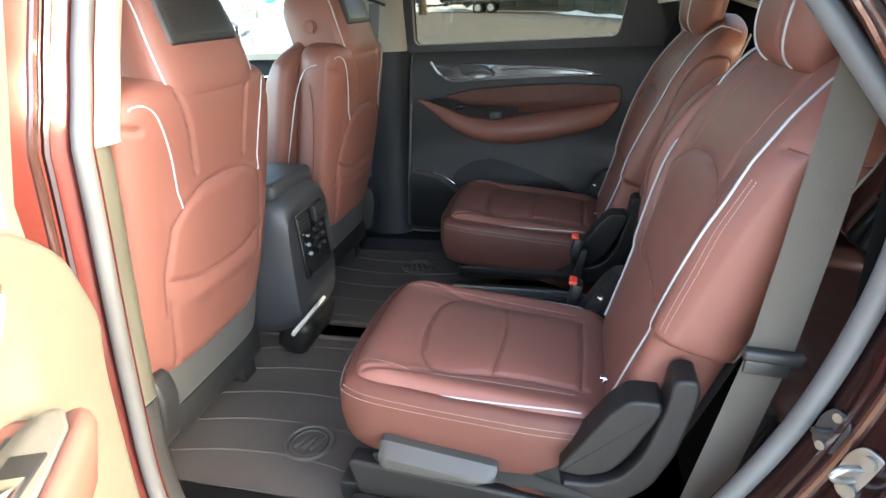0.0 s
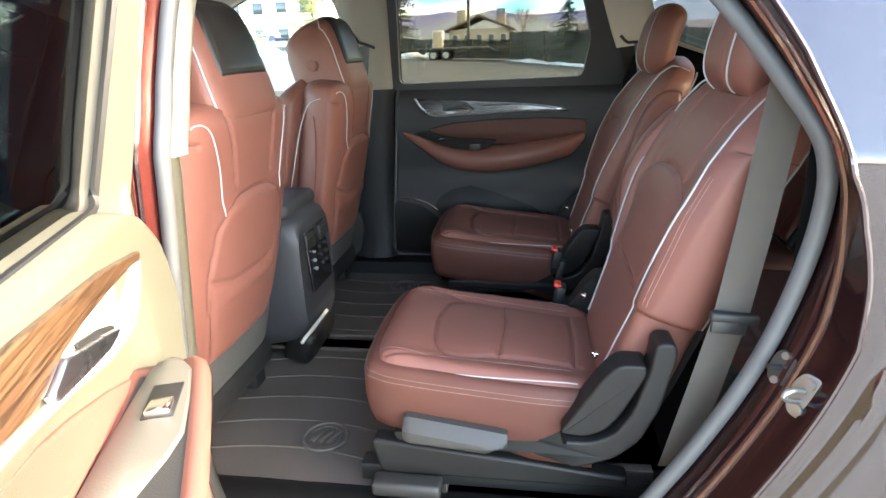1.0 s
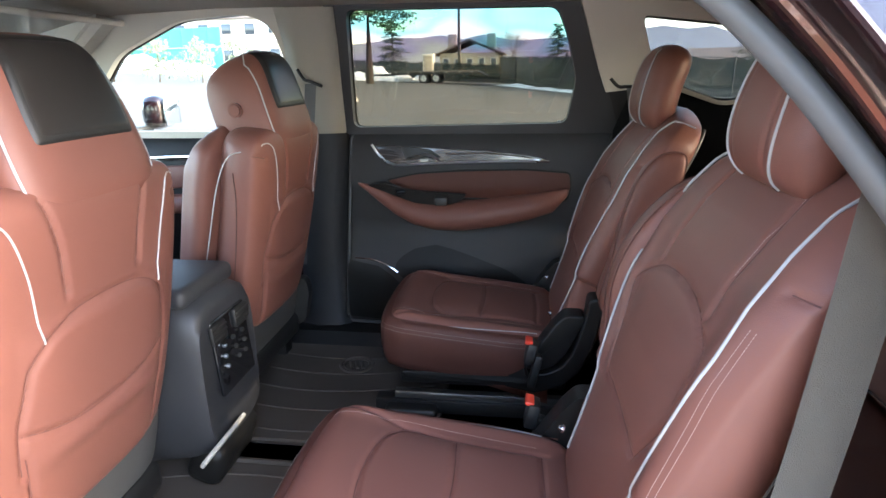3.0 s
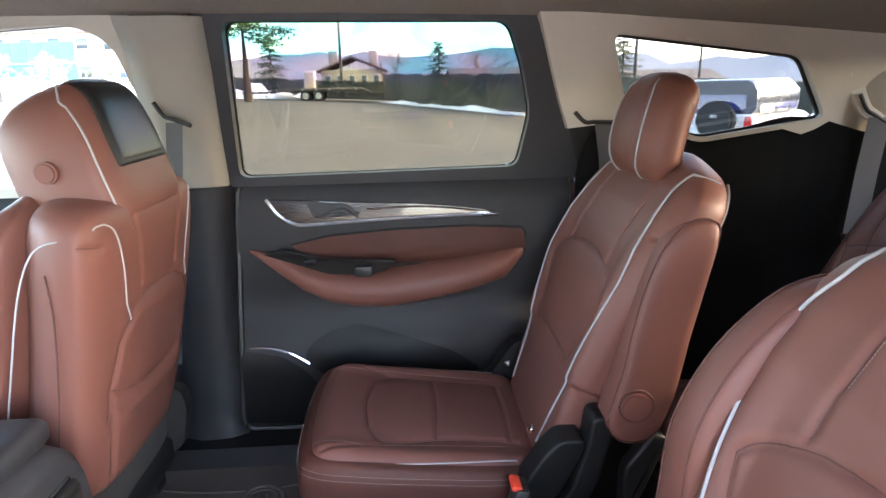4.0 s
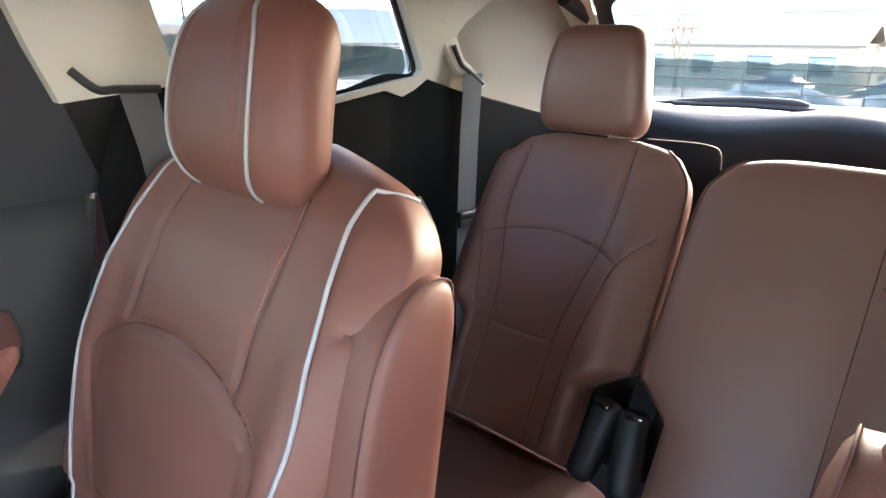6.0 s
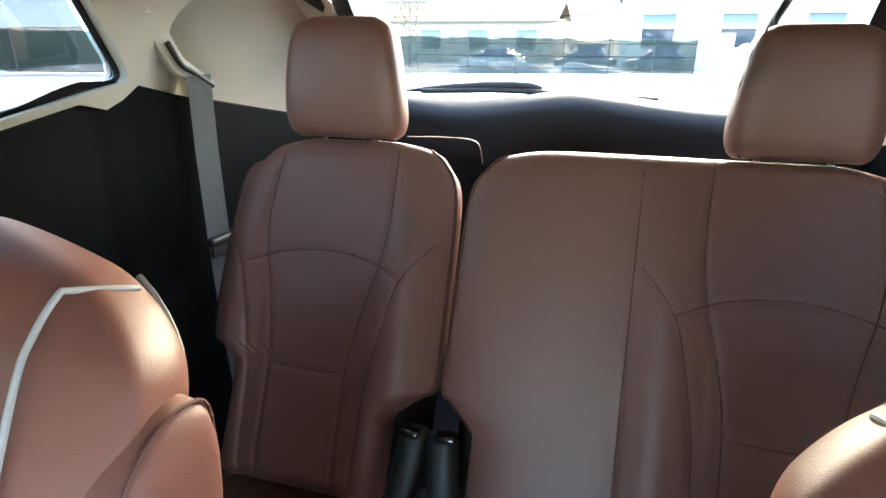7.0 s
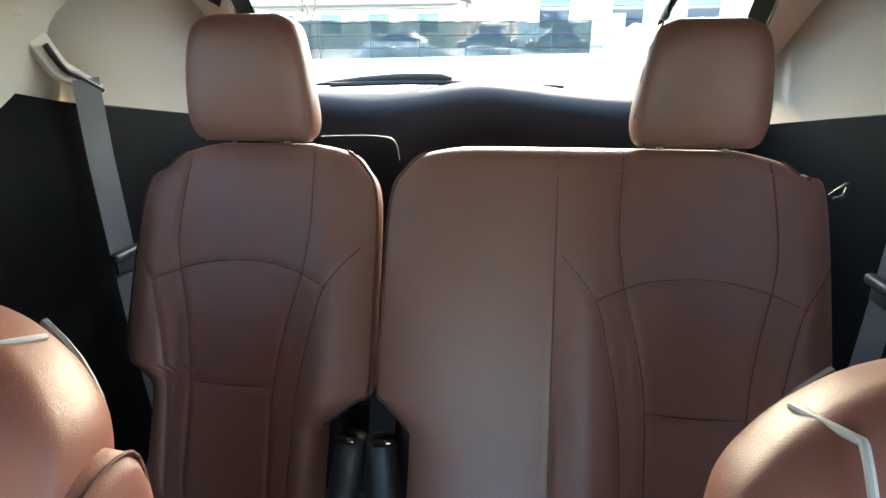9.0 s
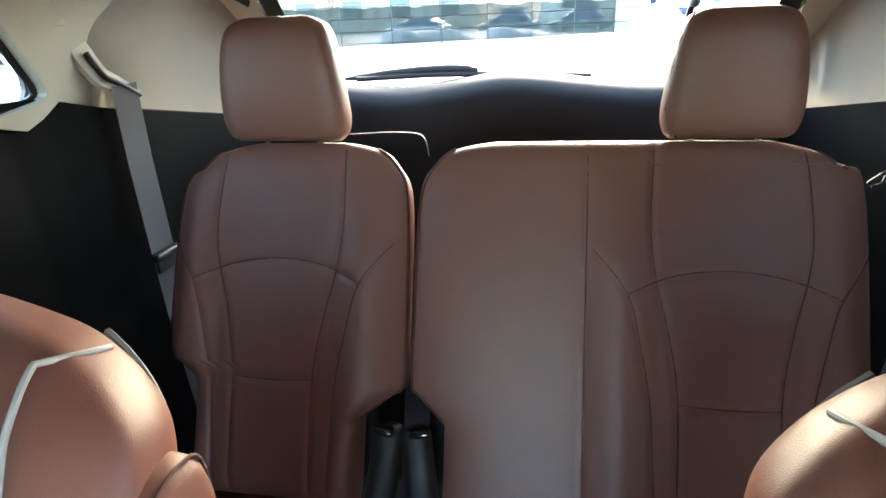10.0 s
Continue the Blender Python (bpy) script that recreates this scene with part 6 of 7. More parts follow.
GREENWALL = material("green sheet wall", (0.03, 0.26, 0.16), 0.5, vary=0.12, scale=2)
WALLWHITE = material("white stucco", (0.72, 0.70, 0.66), 0.85, vary=0.08, scale=1.5, stain=0.1)
WALLTAN = material("tan siding", (0.42, 0.36, 0.28), 0.8, vary=0.12, scale=2)
ROOFING = material("brown shingles", (0.13, 0.10, 0.08), 0.9, vary=0.3, scale=5, grain=0.6, grain_scale=20)
PANE_DARK = material("dark window pane", (0.04, 0.05, 0.06), 0.08, vary=0.1, coat=0.5)
SCREEN = material("dark green fence screen", (0.022, 0.040, 0.034), 0.7, vary=0.6, scale=1.2, stain=0.4, stain_scale=0.8)
n, l = SCREEN.node_tree.nodes, SCREEN.node_tree.links
see, mix = n.new("ShaderNodeBsdfTransparent"), n.new("ShaderNodeMixShader")
mix.inputs["Fac"].default_value = 0.88
l.new(see.outputs["BSDF"], mix.inputs[1])
l.new(n["Principled BSDF"].outputs["BSDF"], mix.inputs[2])
l.new(mix.outputs["Shader"], n["Material Output"].inputs["Surface"])
FENCE_DARK = material("dark painted fence post", (0.05, 0.055, 0.05), 0.5, vary=0.1)
FENCE_METAL = material("galvanised fence post", (0.30, 0.31, 0.31), 0.5, 0.7, vary=0.1)
CARWHITE = material("white car paint", (0.78, 0.79, 0.80), 0.25, vary=0.04, coat=0.8)
CARBLUE = material("dark car paint", (0.05, 0.06, 0.08), 0.25, vary=0.1, coat=0.8)
CARSILVER = material("silver car paint", (0.42, 0.44, 0.46), 0.3, 0.4, vary=0.06, coat=0.8)
CARGLASS = material("dark blue car glass", (0.03, 0.04, 0.16), 0.06, vary=0.1, coat=0.6)
TYRE = material("tyre rubber", (0.02, 0.02, 0.02), 0.8, vary=0.2)
LAMP_RED = material("red tail lamp lens", (0.5, 0.02, 0.02), 0.2, coat=0.5)
DECKWOOD = material("weathered deck boards", (0.16, 0.14, 0.12), 0.85, vary=0.3, scale=4)


def wheel(parent, at, axis, r=.38, w=.24):
    ty = part("wheel", disc(bmesh.new(), at, axis, r, w, 28, .05), TYRE, parent, "black tyre")
    a = Vector(axis).normalized()
    part("rim", disc(bmesh.new(), Vector(at) + a * (w * .5), axis, r * .62, .03, 20, .01), CARSILVER, ty, "silver rim")
    part("hub", disc(bmesh.new(), Vector(at) + a * (w * .5 + .02), axis, r * .16, .03, 12, .008), FENCE_METAL, ty)


def turned(at, deg):
    m = Matrix.Translation(at) @ Matrix.Rotation(radians(deg), 4, "Z")
    return lambda x, y, z: m @ Vector((x, y, z))


def body_loft(T, secs):
    """A car body from cross-sections (x, half width at sill, half width at top, z low, z high)."""
    loops = []
    for x, w0, w1, z0, z1 in secs:
        loops.append([T(x, s * a, z) for s, a, z in ((1, w0 * .9, z0), (1, w0, z0 + .12), (1, w0, (z0 + z1) * .55), (1, w1, z1 - .06), (1, w1 * .85, z1), (-1, w1 * .85, z1), (-1, w1, z1 - .06), (-1, w0, (z0 + z1) * .55), (-1, w0, z0 + .12), (-1, w0 * .9, z0))])
    return loft(bmesh.new(), loops, cap=True)


def off_roader(at, deg):
    """A boxy white off-roader; its tail, with the spare wheel, looks to -x of its own axes."""
    T = turned(at, deg)
    car = thing("off_road_car", at, "white boxy off-road car with spare wheel on its tailgate", "car")
    part("body", body_loft(T, [(-2.05, .80, .78, .62, 1.10), (-2.0, .86, .84, .50, 1.14), (0.6, .88, .86, .48, 1.14), (.75, .86, .72, .50, 1.12), (2.0, .80, .64, .52, 1.06), (2.1, .74, .58, .60, .98)]), CARWHITE, car)
    part("hard_top", body_loft(T, [(-2.0, .80, .70, 1.13, 1.82), (-1.9, .82, .72, 1.12, 1.85), (.35, .82, .72, 1.12, 1.86), (.72, .80, .66, 1.12, 1.76)]), CARBLUE, car, "dark roof")
    for s in (1, -1):
        for x0, x1 in ((-1.78, -.98), (-.86, -.12), (.0, .50)):
            out = rounded([(x0, 1.20), (x1, 1.20), (x1 - .03, 1.68), (x0 + .03, 1.68)], .06)
            fr = part("window_surround", plate(bmesh.new(), wider(out, .05), lambda a, b, d: T(a, s * (.835 - (b - 1.2) * .16 + d), b), .02, .005), CARBLUE, car, "dark window surround")
            part("pane", plate(bmesh.new(), out, lambda a, b, d: T(a, s * (.842 - (b - 1.2) * .16 + d), b), .015, .003), CARGLASS, fr, "blue tinted glass")
        for x in (-1.35, 1.35):
            arch = [(x + .58 * math.cos(q), .42 + .52 * math.sin(q)) for q in np.linspace(.1, math.pi - .1, 14)]
            part("fender_flare", tube(bmesh.new(), [T(a, s * .93, b) for a, b in arch], .07, 8), BLACK, car, "black fender flare")
            wheel(car, T(x, s * .80, .40), (T(0, s, 0) - T(0, 0, 0)), .40, .26)
        part("tail_lamp", boxes((T(-2.06, s * .70, .98), (.08, .16, .24), .03, (0, 0, deg))), LAMP_RED, car, "red tail lamp")
    part("rear_glass", plate(bmesh.new(), rounded([(-.62, 1.22), (.62, 1.22), (.56, 1.72), (-.56, 1.72)], .07), lambda a, b, d: T(-2.02 + (b - 1.2) * .06 - d, a, b), .03, .006), CARGLASS, car, "blue tinted rear glass")
    sp = part("spare_wheel", disc(bmesh.new(), T(-2.22, -.10, 1.02), T(-1, 0, 0) - T(0, 0, 0), .40, .26, 32, .06), TYRE, car, "black covered spare wheel")
    part("spare_badge", boxes((T(-2.36, -.10, 1.10), (.02, .16, .07), .01, (0, 0, deg))), FENCE_METAL, sp, "pale badge")
    part("bumper", boxes((T(-2.12, 0, .56), (.22, 1.62, .22), .05, (0, 0, deg), 3)), BLACK, car, "black rear bumper")
    return car


off_roader((8.15, 13.0, 0), 40)


def plain_car(at, deg, paint, label, tall=1.45):
    T = turned(at, deg)
    car = thing("parked_car", at, label, "car", "parked cars")
    part("body", body_loft(T, [(-2.3, .74, .70, .40, .82), (-2.2, .86, .82, .30, .92), (-1.0, .90, .86, .26, .96), (1.0, .90, .86, .26, .94), (2.1, .84, .74, .28, .80), (2.3, .72, .60, .38, .70)]), paint, car)
    part("cabin", body_loft(T, [(-1.9, .78, .62, .90, 1.05), (-1.3, .80, .62, .90, tall), (.4, .80, .62, .90, tall), (1.3, .78, .62, .88, 1.0)]), CARGLASS, car, "dark glazed cabin")
    part("roof", body_loft(T, [(-1.35, .62, .55, tall - .03, tall + .03), (-.5, .66, .58, tall - .02, tall + .06), (.45, .62, .55, tall - .03, tall + .03)]), paint, car)
    for s in (1, -1):
        for x in (-1.4, 1.4):
            wheel(car, T(x, s * .78, .33), T(0, s, 0) - T(0, 0, 0), .33, .22)
    return car


def pickup(at, deg):
    T = turned(at, deg)
    car = thing("pickup_truck", at, "white pickup truck parked across the lot", "truck")
    part("body", body_loft(T, [(-2.9, .92, .90, .55, 1.25), (-.6, .96, .94, .50, 1.28), (.9, .96, .92, .50, 1.28), (1.0, .96, .86, .50, 1.25), (2.7, .94, .80, .50, 1.15), (2.85, .86, .72, .60, 1.0)]), CARWHITE, car)
    part("cab", body_loft(T, [(-1.0, .88, .70, 1.25, 1.4), (-.8, .88, .72, 1.25, 1.88), (.5, .88, .72, 1.25, 1.9), (1.2, .86, .70, 1.22, 1.3)]), CARGLASS, car, "dark glazed cab")
    part("roof", body_loft(T, [(-.85, .72, .66, 1.86, 1.94), (.5, .72, .66, 1.86, 1.96)]), CARWHITE, car)
    part("grille", boxes((T(2.86, 0, .92), (.08, 1.3, .40), .05, (0, 0, deg))), CARSILVER, car, "silver grille")
    for s in (1, -1):
        part("headlight", boxes((T(2.80, s * .78, .98), (.12, .26, .24), .05, (0, 0, deg))), PANE_DARK, car)
        for x in (-1.75, 1.85):
            wheel(car, T(x, s * .84, .42), T(0, s, 0) - T(0, 0, 0), .42, .28)
    return car


pickup((-30, 66, 0), -95)
pickup((-17.5, 56, 0), -60)
plain_car((44, 9.5, 0), 80, CARSILVER, "silver car parked behind the far fence")
plain_car((48, 3.2, 0), 75, CARBLUE, "dark car parked behind the far fence", 1.7)
plain_car((49, -2.2, 0), 75, CARBLUE, "dark car parked behind the screened fence", 1.75)
plain_car((52, -9.5, 0), 60, CARSILVER, "silver car beside the white building")


def trailer(x0, x1, y):
    tr = thing("flatbed_trailer", ((x0 + x1) / 2, y, 0), "black flatbed trailer with four wheels on the lot", "trailer")
    part("deck", boxes((((x0 + x1) / 2, y, .92), (x1 - x0, 2.4, .10), .02)), DECKWOOD, tr, "weathered plank deck")
    for s in (-1, 1):
        part("side_beam", boxes((((x0 + x1) / 2, y + s * 1.18, .80), (x1 - x0, .10, .20), .02)), BLACK, tr)
    for x in (x0 + 2.6, x0 + 3.6):
        for s in (-1, 1):
            wheel(tr, (x, y + s * 1.0, .40), (0, s, 0), .40, .26)
    part("tongue", boxes(((x0 - 1.2, y, .70), (2.6, .16, .16), .03)), BLACK, tr)
    part("jack", boxes(((x0 - 2.2, y, .45), (.12, .12, .9), .02)), FENCE_METAL, tr)
    part("tail_ramp", boxes(((x1 + .3, y, .74), (.9, 2.2, .08), .02, (0, 24, 0))), BLACK, tr)
    for k in range(7):
        part("stake_pocket", boxes(((x0 + .4 + k * (x1 - x0 - .8) / 6, y - 1.25, .84), (.10, .06, .14), .01)), FENCE_METAL, tr)
    return tr


trailer(-10.5, -3.6, 47.5)


def fence(a, b, h, label, gap=3.0, mat=SCREEN):
    a, b = Vector((*a, 0)), Vector((*b, 0))
    fe = thing("screened_fence", a, label, "fence", "fences")
    n = max(1, round((b - a).length / gap))
    d = (b - a) / n
    ang = math.degrees(math.atan2(d.y, d.x))
    for k in range(n + 1):
        p = a + d * k
        part("post", disc(bmesh.new(), (p.x, p.y, h / 2 + .05), (0, 0, 1), .04, h + .1, 10), FENCE_DARK, fe)
    for k in range(n):
        bm = bmesh.new()
        rows = []
        for j in range(7):
            q = a + d * (k + j / 6)
            sag = .10 * math.sin(math.pi * j / 6) * rng.uniform(.2, 1)
            w = Vector((-d.y, d.x, 0)).normalized() * .05 * math.sin(j * 2.1 + k)
            rows.append([(q + w + Vector((0, 0, z))) for z in (.10, h * .5, h - sag)])
        loft(bm, rows, closed=False)
        bmesh.ops.solidify(bm, geom=bm.faces, thickness=0.01)
        part("screen_panel", bm, mat, fe)
    part("top_rail", tube(bmesh.new(), [a + Vector((0, 0, h)), b + Vector((0, 0, h))], .025, 6), FENCE_DARK, fe)
    return fe


fence((-2.0, 49.5), (7.5, 30.5), 2.2, "dark screened fence along the lot")
fence((7.5, 30.5), (46, 33.0), 2.2, "dark screened fence along the lot's far end")
fence((-24, 53), (-2.0, 49.5), 1.6, "low wire fence behind the trailer", 3.4, SCREEN)
fence((22, 32), (41.5, -4.0), 2.1, "dark screened fence behind the car")


def snow_bank(x, y, lx, ly, h, seed, deg=0.0):
    r = np.random.default_rng(seed)
    bank = thing("snow_bank", (x, y, 0), "heap of old ploughed snow at the lot's edge", "snow", "snow banks")
    nx, ny = 40, 12
    bm = bmesh.new()
    ph = r.uniform(0, 6, 6)
    ca, sa = math.cos(radians(deg)), math.sin(radians(deg))
    rows = []
    for i in range(nx + 1):
        row = []
        for j in range(ny + 1):
            u, v = i / nx * 2 - 1, j / ny * 2 - 1
            z = max(0, 1 - u ** 4) * max(0, 1 - v * v) * h * (.62 + .22 * math.sin(u * 6 + ph[0]) + .16 * math.sin(u * 13 + ph[1] + v * 2) + .10 * math.sin(u * 27 + v * 5 + ph[2])) + r.uniform(0, .05) * h
            px, py = u * lx / 2, v * ly / 2
            row.append((x + px * ca - py * sa, y + px * sa + py * ca, max(-.02, z - .04)))
        rows.append(row)
    loft(bm, rows, closed=False)
    part("heap", bm, SNOW, bank, "", 70)
    return bank


snow_bank(-33, 52.5, 22, 5, 1.7, 1, 8)
snow_bank(-12.5, 50.0, 9, 3.5, 1.3, 2)
snow_bank(-17, 49, 6, 2.5, .8, 3)
snow_bank(2.5, 39.3, 21, 1.2, .35, 4, -63.4)
snow_bank(25, 30.6, 30, 1.6, .5, 5, 4)
snow_bank(37.5, 6.0, 14, 2.5, 1.0, 6, -62)
snow_bank(46.5, -7.5, 7, 4, 1.9, 7)


def house(x0, x1, y0, y1, h, roof, wall, label, bays, face, storeys=1):
    ho = thing("house", ((x0 + x1) / 2, (y0 + y1) / 2, 0), label, "building", "buildings")
    part("wall", boxes((((x0 + x1) / 2, (y0 + y1) / 2, h / 2), (x1 - x0, y1 - y0, h), .02)), wall, ho)
    bm = bmesh.new()
    long_x = (x1 - x0) > (y1 - y0)
    o = .6
    if long_x:
        ym = (y0 + y1) / 2
        secs = [[(x, y0 - o, h - .1), (x, ym, h + roof), (x, y1 + o, h - .1), (x, y1 + o, h - .3), (x, ym, h + roof - .25), (x, y0 - o, h - .3)] for x in (x0 - o, x1 + o)]
    else:
        xm = (x0 + x1) / 2
        secs = [[(x0 - o, y, h - .1), (xm, y, h + roof), (x1 + o, y, h - .1), (x1 + o, y, h - .3), (xm, y, h + roof - .25), (x0 - o, y, h - .3)] for y in (y0 - o, y1 + o)]
    loft(bm, secs, cap=True)
    rf = part("roof", bm, ROOFING, ho)
    for st in range(storeys):
        zc = h * (st + .55) / storeys
        for k in range(bays):
            f = (k + .5) / bays
            if face == "y":
                at, size = (x0 + (x1 - x0) * f, y0 - .02, zc), ((x1 - x0) / bays * .42, .10, h / storeys * .42)
            else:
                at, size = (x0 - .02, y0 + (y1 - y0) * f, zc), (.10, (y1 - y0) / bays * .42, h / storeys * .42)
            w = part("window", boxes((at, tuple(q + .16 if q > .2 else q for q in size), .02)), WALLWHITE, ho, "white window frame")
            off = (0, -.04, 0) if face == "y" else (-.04, 0, 0)
            part("pane", boxes((tuple(p + q for p, q in zip(at, off)), size, .01)), PANE_DARK, w)
    return ho, rf


ho, rf = house(-10.4, -3.0, 74, 82, 2.9, 1.6, WALLTAN, "tan bungalow with brown roof and chimneys", 5, "y")
for x in (-9.2, -4.2):
    part("chimney", boxes(((x, 77.2, 4.3), (1.1, .9, 1.9), .03)), WALLTAN, rf, "pale chimney")
house(5, 22, 60, 70, 2.4, 1.2, WALLTAN, "tan house with low brown roof", 4, "y")
house(25, 38, 70, 80, 2.6, 1.4, WALLWHITE, "pale house with low brown roof", 4, "y")
ap, rf = house(-62, -32, 88, 100, 7.5, 2.0, WALLWHITE, "white two storey apartment block", 8, "y", 2)
for k in range(4):
    x = -60 + k * 7.5
    bal = part("balcony", boxes(((x, 86.6, 3.9), (4.2, 2.4, .22), .02)), WALLWHITE, ap, "white balcony")
    part("railing", boxes(((x, 85.45, 4.5), (4.2, .08, 1.0), .02)), WALLTAN, bal)
ho, rf = house(58, 74, -44, 1, 6.5, 1.2, WALLWHITE, "long white building beyond the lot", 7, "x")
part("garage_door", boxes(((57.9, -6.0, 1.7), (.16, 5.0, 3.4), .02)), WALLTAN, ho, "brown roller door")
house(66, 80, 8, 40, 4.5, 2.0, WALLTAN, "low brown building behind parked cars", 6, "x")
gw = thing("green_wall", (-35, 58.5, 0), "tall green sheet metal wall behind snow banks", "wall")
for k in range(8):
    part("sheet", boxes(((-41.5 + k * 1.55, 58.5 - .25 * k, 2.1), (1.53, .12, 4.2), .02, (0, 0, -9))), GREENWALL, gw)
part("rail", boxes(((-36, 57.4, 2.3), (12.6, .08, .12), .01, (0, 0, -9))), FENCE_METAL, gw)
cab = thing("utility_cabinet", (-8.1, 50.5, 0), "pale utility cabinet by the fence", "cabinet")
part("body", boxes(((-8.1, 50.6, 1.15), (.9, 1.0, 2.3), .03)), WALLWHITE, cab)
part("door", boxes(((-8.1, 50.08, 1.15), (.74, .06, 2.0), .02)), WALLTAN, cab)
for x, y, h in ((-5.9, 54.5, 13), (17.5, 45, 10), (30, 60, 9)):
    pole = thing("light_pole", (x, y, 0), "tall dark light pole", "pole", "light poles")
    part("shaft", tube(bmesh.new(), [(x, y, 0), (x, y, h * .5), (x, y, h)], .13, 10, taper=[1.2, .9, .6]), DARKGREY, pole)
    part("lamp_head", boxes(((x + .5, y, h), (1.0, .3, .15), .04)), DARKGREY, pole)
bol = thing("bollard", (-6.6, 20.5, 0), "white painted bollard on a wide foot", "bollard")
part("post", disc(bmesh.new(), (-6.6, 20.5, .7), (0, 0, 1), .28, 1.4, 20, .05), WALLWHITE, bol)
part("foot", disc(bmesh.new(), (-6.6, 20.5, .12), (0, 0, 1), .55, .24, 20, .06), WALLWHITE, bol)


def leaves(bm, centre, radius, count, size, r, flat=1.0):
    """Adds a clump of small leaf blades round a point."""
    for _ in range(count):
        d = r.normal(0, 1, 3)
        d = d / np.linalg.norm(d) * radius * r.uniform(.3, 1) ** .6
        p = Vector((centre[0] + d[0], centre[1] + d[1], centre[2] + d[2] * flat))
        a = Vector(r.normal(0, 1, 3)).normalized()
        b = a.orthogonal().normalized()
        s = size * r.uniform(.6, 1.3)
        bm.faces.new([bm.verts.new(p + a * s), bm.verts.new(p + b * s * .35), bm.verts.new(p - a * s), bm.verts.new(p - b * s * .35)])


def conifer(at, h, spread, mat, label, seed, whorls=16, bare=.12):
    r = np.random.default_rng(seed)
    x, y, _ = at
    tree = thing("conifer", at, label, "tree", "trees")
    part("trunk", tube(bmesh.new(), [(x, y, 0), (x + .1, y, h * .5), (x, y, h)], h * .022, 9, taper=[1, .6, .08]), BARK, tree)
    limbs, crown = bmesh.new(), bmesh.new()
    for k in range(whorls):
        f = bare + (1 - bare) * k / whorls
        reach = spread * (1 - f) ** .8 + .25
        for j in range(6):
            q = j * 1.047 + k * .7 + r.uniform(-.3, .3)
            ln = reach * r.uniform(.6, 1.1)
            z = h * f + r.uniform(-.3, .3)
            tip = Vector((x + ln * math.cos(q), y + ln * math.sin(q), z - ln * .12))
            tube(limbs, [(x, y, z), tip], .05 * (1.1 - f), 4, taper=[1, .3])
            for m in range(4):
                g = .35 + .22 * m
                leaves(crown, (x + (tip.x - x) * g, y + (tip.y - y) * g, z - ln * .12 * g), .32 * spread / 2.5 * (1.15 - f * .5), 22, .085 * spread / 2.5, r, .5)
    part("limbs", limbs, BARK, tree)
    part("crown", crown, mat, tree, "uneven crown of needles")
    return tree


conifer((-11.0, 41.5, 0), 15, 4.6, NEEDLE, "tall dark pine with open lower branches", 11, 17, .30)
conifer((-30, 80, 0), 11, 4.0, YELLOW, "yellow green conifer by the apartments", 12)
conifer((3.8, 72, 0), 6.4, 2.2, NEEDLE, "dark spruce behind the houses", 13)
conifer((17.5, 48, 0), 6.5, 2.2, NEEDLE, "dark spruce beyond the fence", 14)
conifer((-16, 72, 0), 6.5, 2.4, NEEDLE, "dark spruce beside the bungalow", 15)


def bare_tree(at, h, label, seed):
    r = np.random.default_rng(seed)
    tree = thing("bare_tree", at, label, "tree", "trees")
    bm = bmesh.new()

    def grow(p, d, ln, rad, depth):
        q = p + d * ln
        tube(bm, [p, (p + q) / 2 + Vector(r.normal(0, .04 * ln, 3)), q], rad, 5, taper=[1, .8, .6])
        if depth:
            for _ in range(4 if depth > 2 else 3):
                nd = (d + Vector(r.normal(0, .55, 3)) + Vector((0, 0, .15))).normalized()
                grow(q, nd, ln * r.uniform(.55, .8), rad * .55, depth - 1)

    base = Vector(at)
    trunk = bmesh.new()
    tube(trunk, [base, base + Vector((0, 0, h * .28))], h * .02, 8, taper=[1, .8])
    part("trunk", trunk, BARK, tree)
    for _ in range(4):
        grow(base + Vector((0, 0, h * .26)), Vector((*r.normal(0, .5, 2), 1)).normalized(), h * .26, h * .011, 4)
    part("twigs", bm, TWIG, tree, "leafless twigs")
    return tree


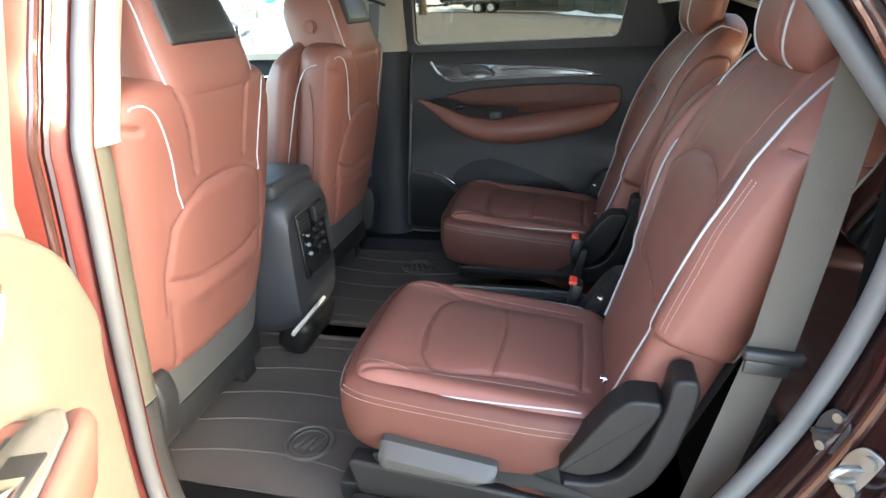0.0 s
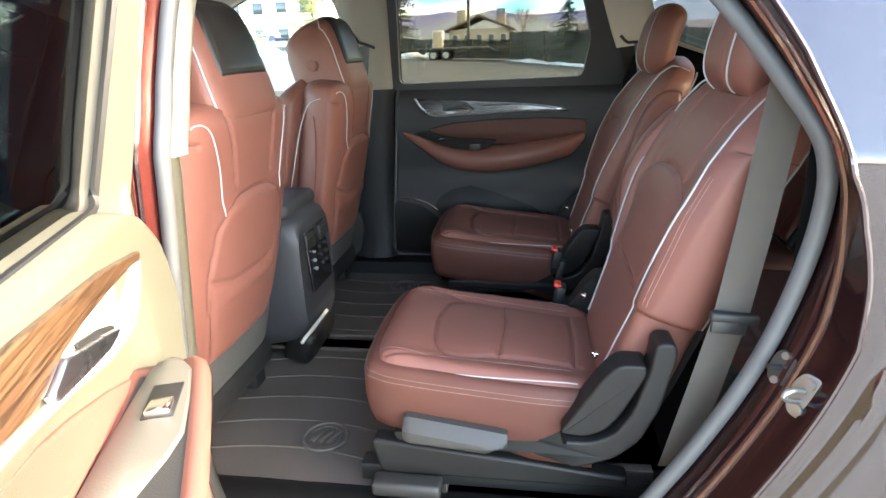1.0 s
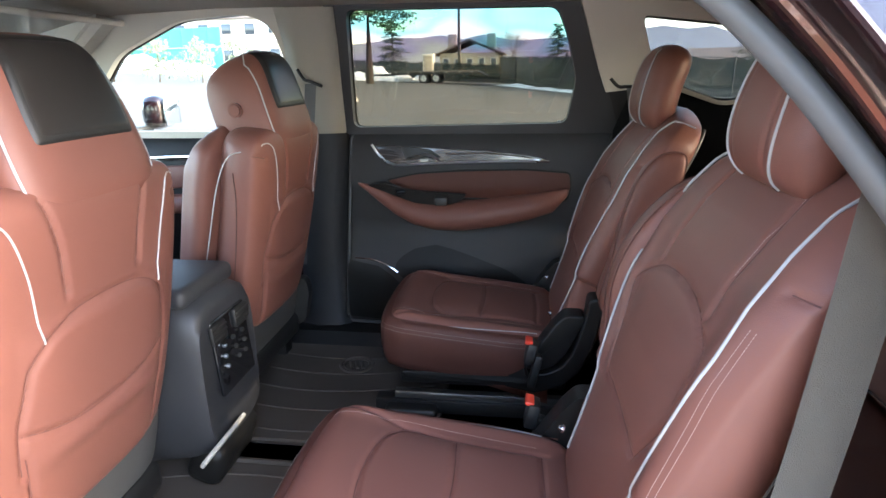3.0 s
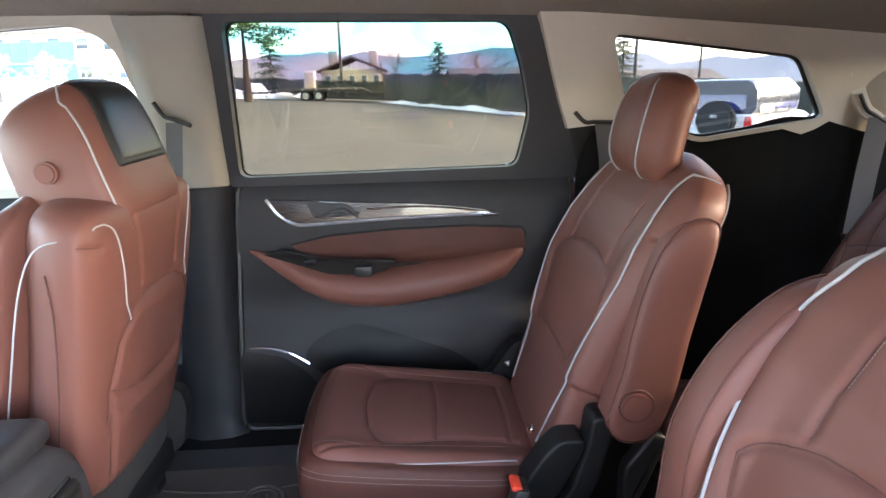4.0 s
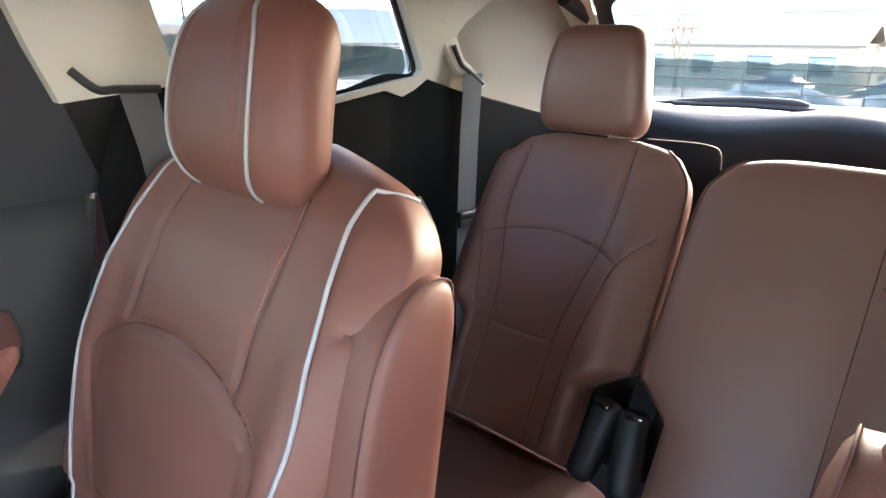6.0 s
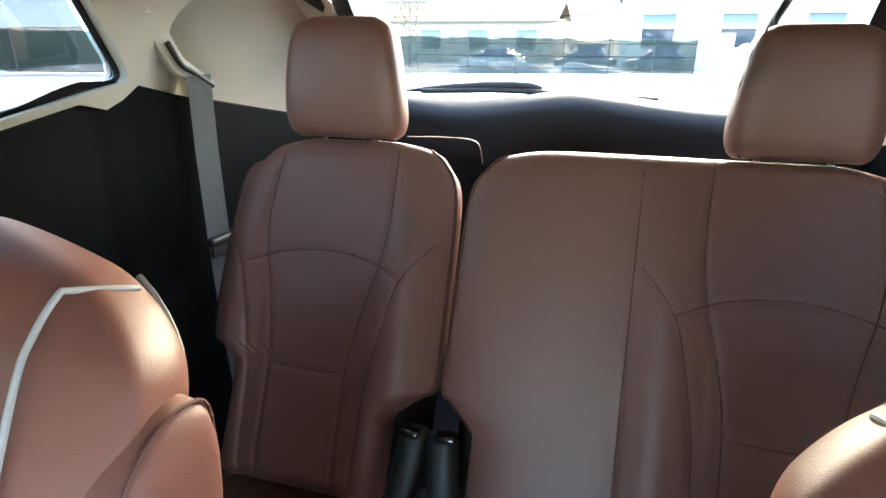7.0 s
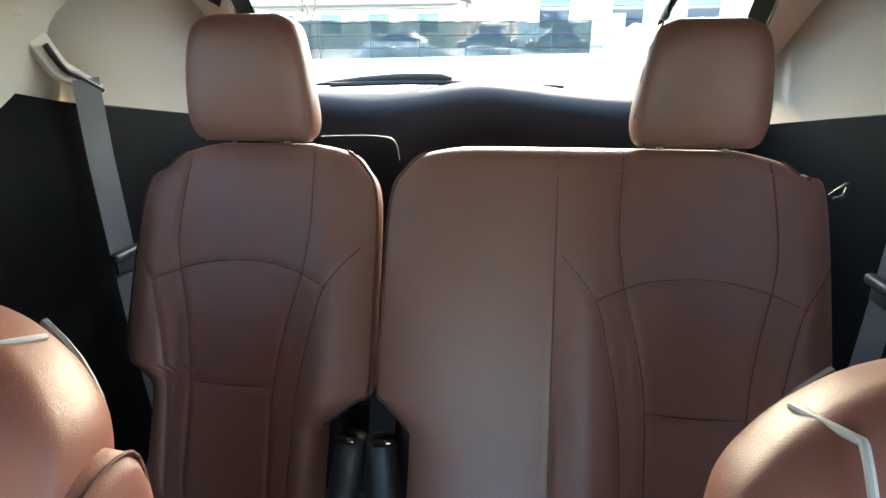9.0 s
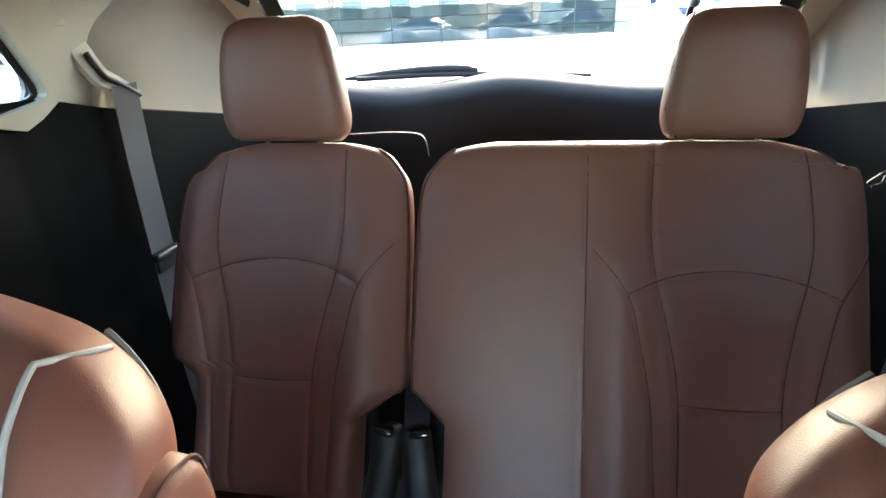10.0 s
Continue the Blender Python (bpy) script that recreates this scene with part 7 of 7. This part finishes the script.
bare_tree((-1.6, 84, 0), 6.5, "bare orange brown tree behind the houses", 21)
bare_tree((12, 88, 0), 8, "bare tree behind the houses", 22)
bare_tree((47, 17, 0), 6.5, "bare tree behind the fence", 23)
bare_tree((56, 5, 0), 5, "bare shrub by the white building", 24)
r9 = np.random.default_rng(31)
for k in range(9):
    x, y = -33 + k * 1.9, 23.5 + k * 1.5
    sh = thing("shrub", (x, y, 0), "grey green evergreen shrub dusted with snow", "shrub", "shrubs")
    bm = bmesh.new()
    for _ in range(16):
        q, ln = r9.uniform(0, 6.28), r9.uniform(.3, 1.1)
        leaves(bm, (x + ln * math.cos(q), y + ln * math.sin(q), r9.uniform(.5, 2.4)), .55, 38, .13, r9, .8)
    part("leaves", bm, FROST, sh)
    part("stems", tube(bmesh.new(), [(x, y, 0), (x + .1, y, 1.2), (x, y, 2.0)], .06, 6, taper=[1, .7, .3]), BARK, sh)

# everything on the lot stands on its slope
for ob in [o for o in bpy.data.objects if o not in standing and o.parent is None]:
    if ob.name.startswith(("screened_fence", "snow_bank")):
        for ch in ob.children:
            for v in ch.data.vertices:
                v.co.z += lot(v.co.x + OFFSET[ch].x, v.co.y + OFFSET[ch].y)
    else:
        ob.location.z += lot(ob.location.x, ob.location.y)

# rest of the car's outside: front end, tail and wheels
bm = bmesh.new()
loft(bm, [[(x, s * y, z) for s, y, z in ((-1, .90, .34), (-1, .985, .60), (-1, .975, .95), (-1, .90, 1.10), (1, .90, 1.10), (1, .975, .95), (1, .985, .60), (1, .90, .34))] if k == 0 else
          [(x, s * y * w, z * f) for s, y, z in ((-1, .90, .34), (-1, .985, .60), (-1, .975, .95), (-1, .90, 1.10), (1, .90, 1.10), (1, .975, .95), (1, .985, .60), (1, .90, .34))]
          for k, (x, w, f) in enumerate(((-1.98, 1, 1), (-2.6, .99, .97), (-2.95, .95, .92), (-3.08, .86, .86)))], cap=True)
structure("front_end", bm, PAINT, "burgundy wings and nose of the car", "car body", 40)
bm = bmesh.new()
loft(bm, [[(x + dx * .10, y, z) for y in np.linspace(-.94, .94, 13) for dx in (1 - (y / .94) ** 4,)] for x, z in ((1.86, .36), (1.90, .60), (1.90, 1.0), (1.86, 1.20), (1.82, 1.315))], closed=False)
bmesh.ops.solidify(bm, geom=bm.faces, thickness=0.01)
structure("tailgate_outside", bm, PAINT, "burgundy lower tailgate", "car body", 40)
for s in (-1, 1):
    for x in (-1.98, 1.12):
        cw = thing("car_wheel", (x, s * .88, .37 + lot(x, 0)), "black tyre on a silver rim of the car", "wheel", "car wheels")
        wheel(cw, (x, s * .88, .37 + lot(x, 0)), (0, s, 0), .37, .24)
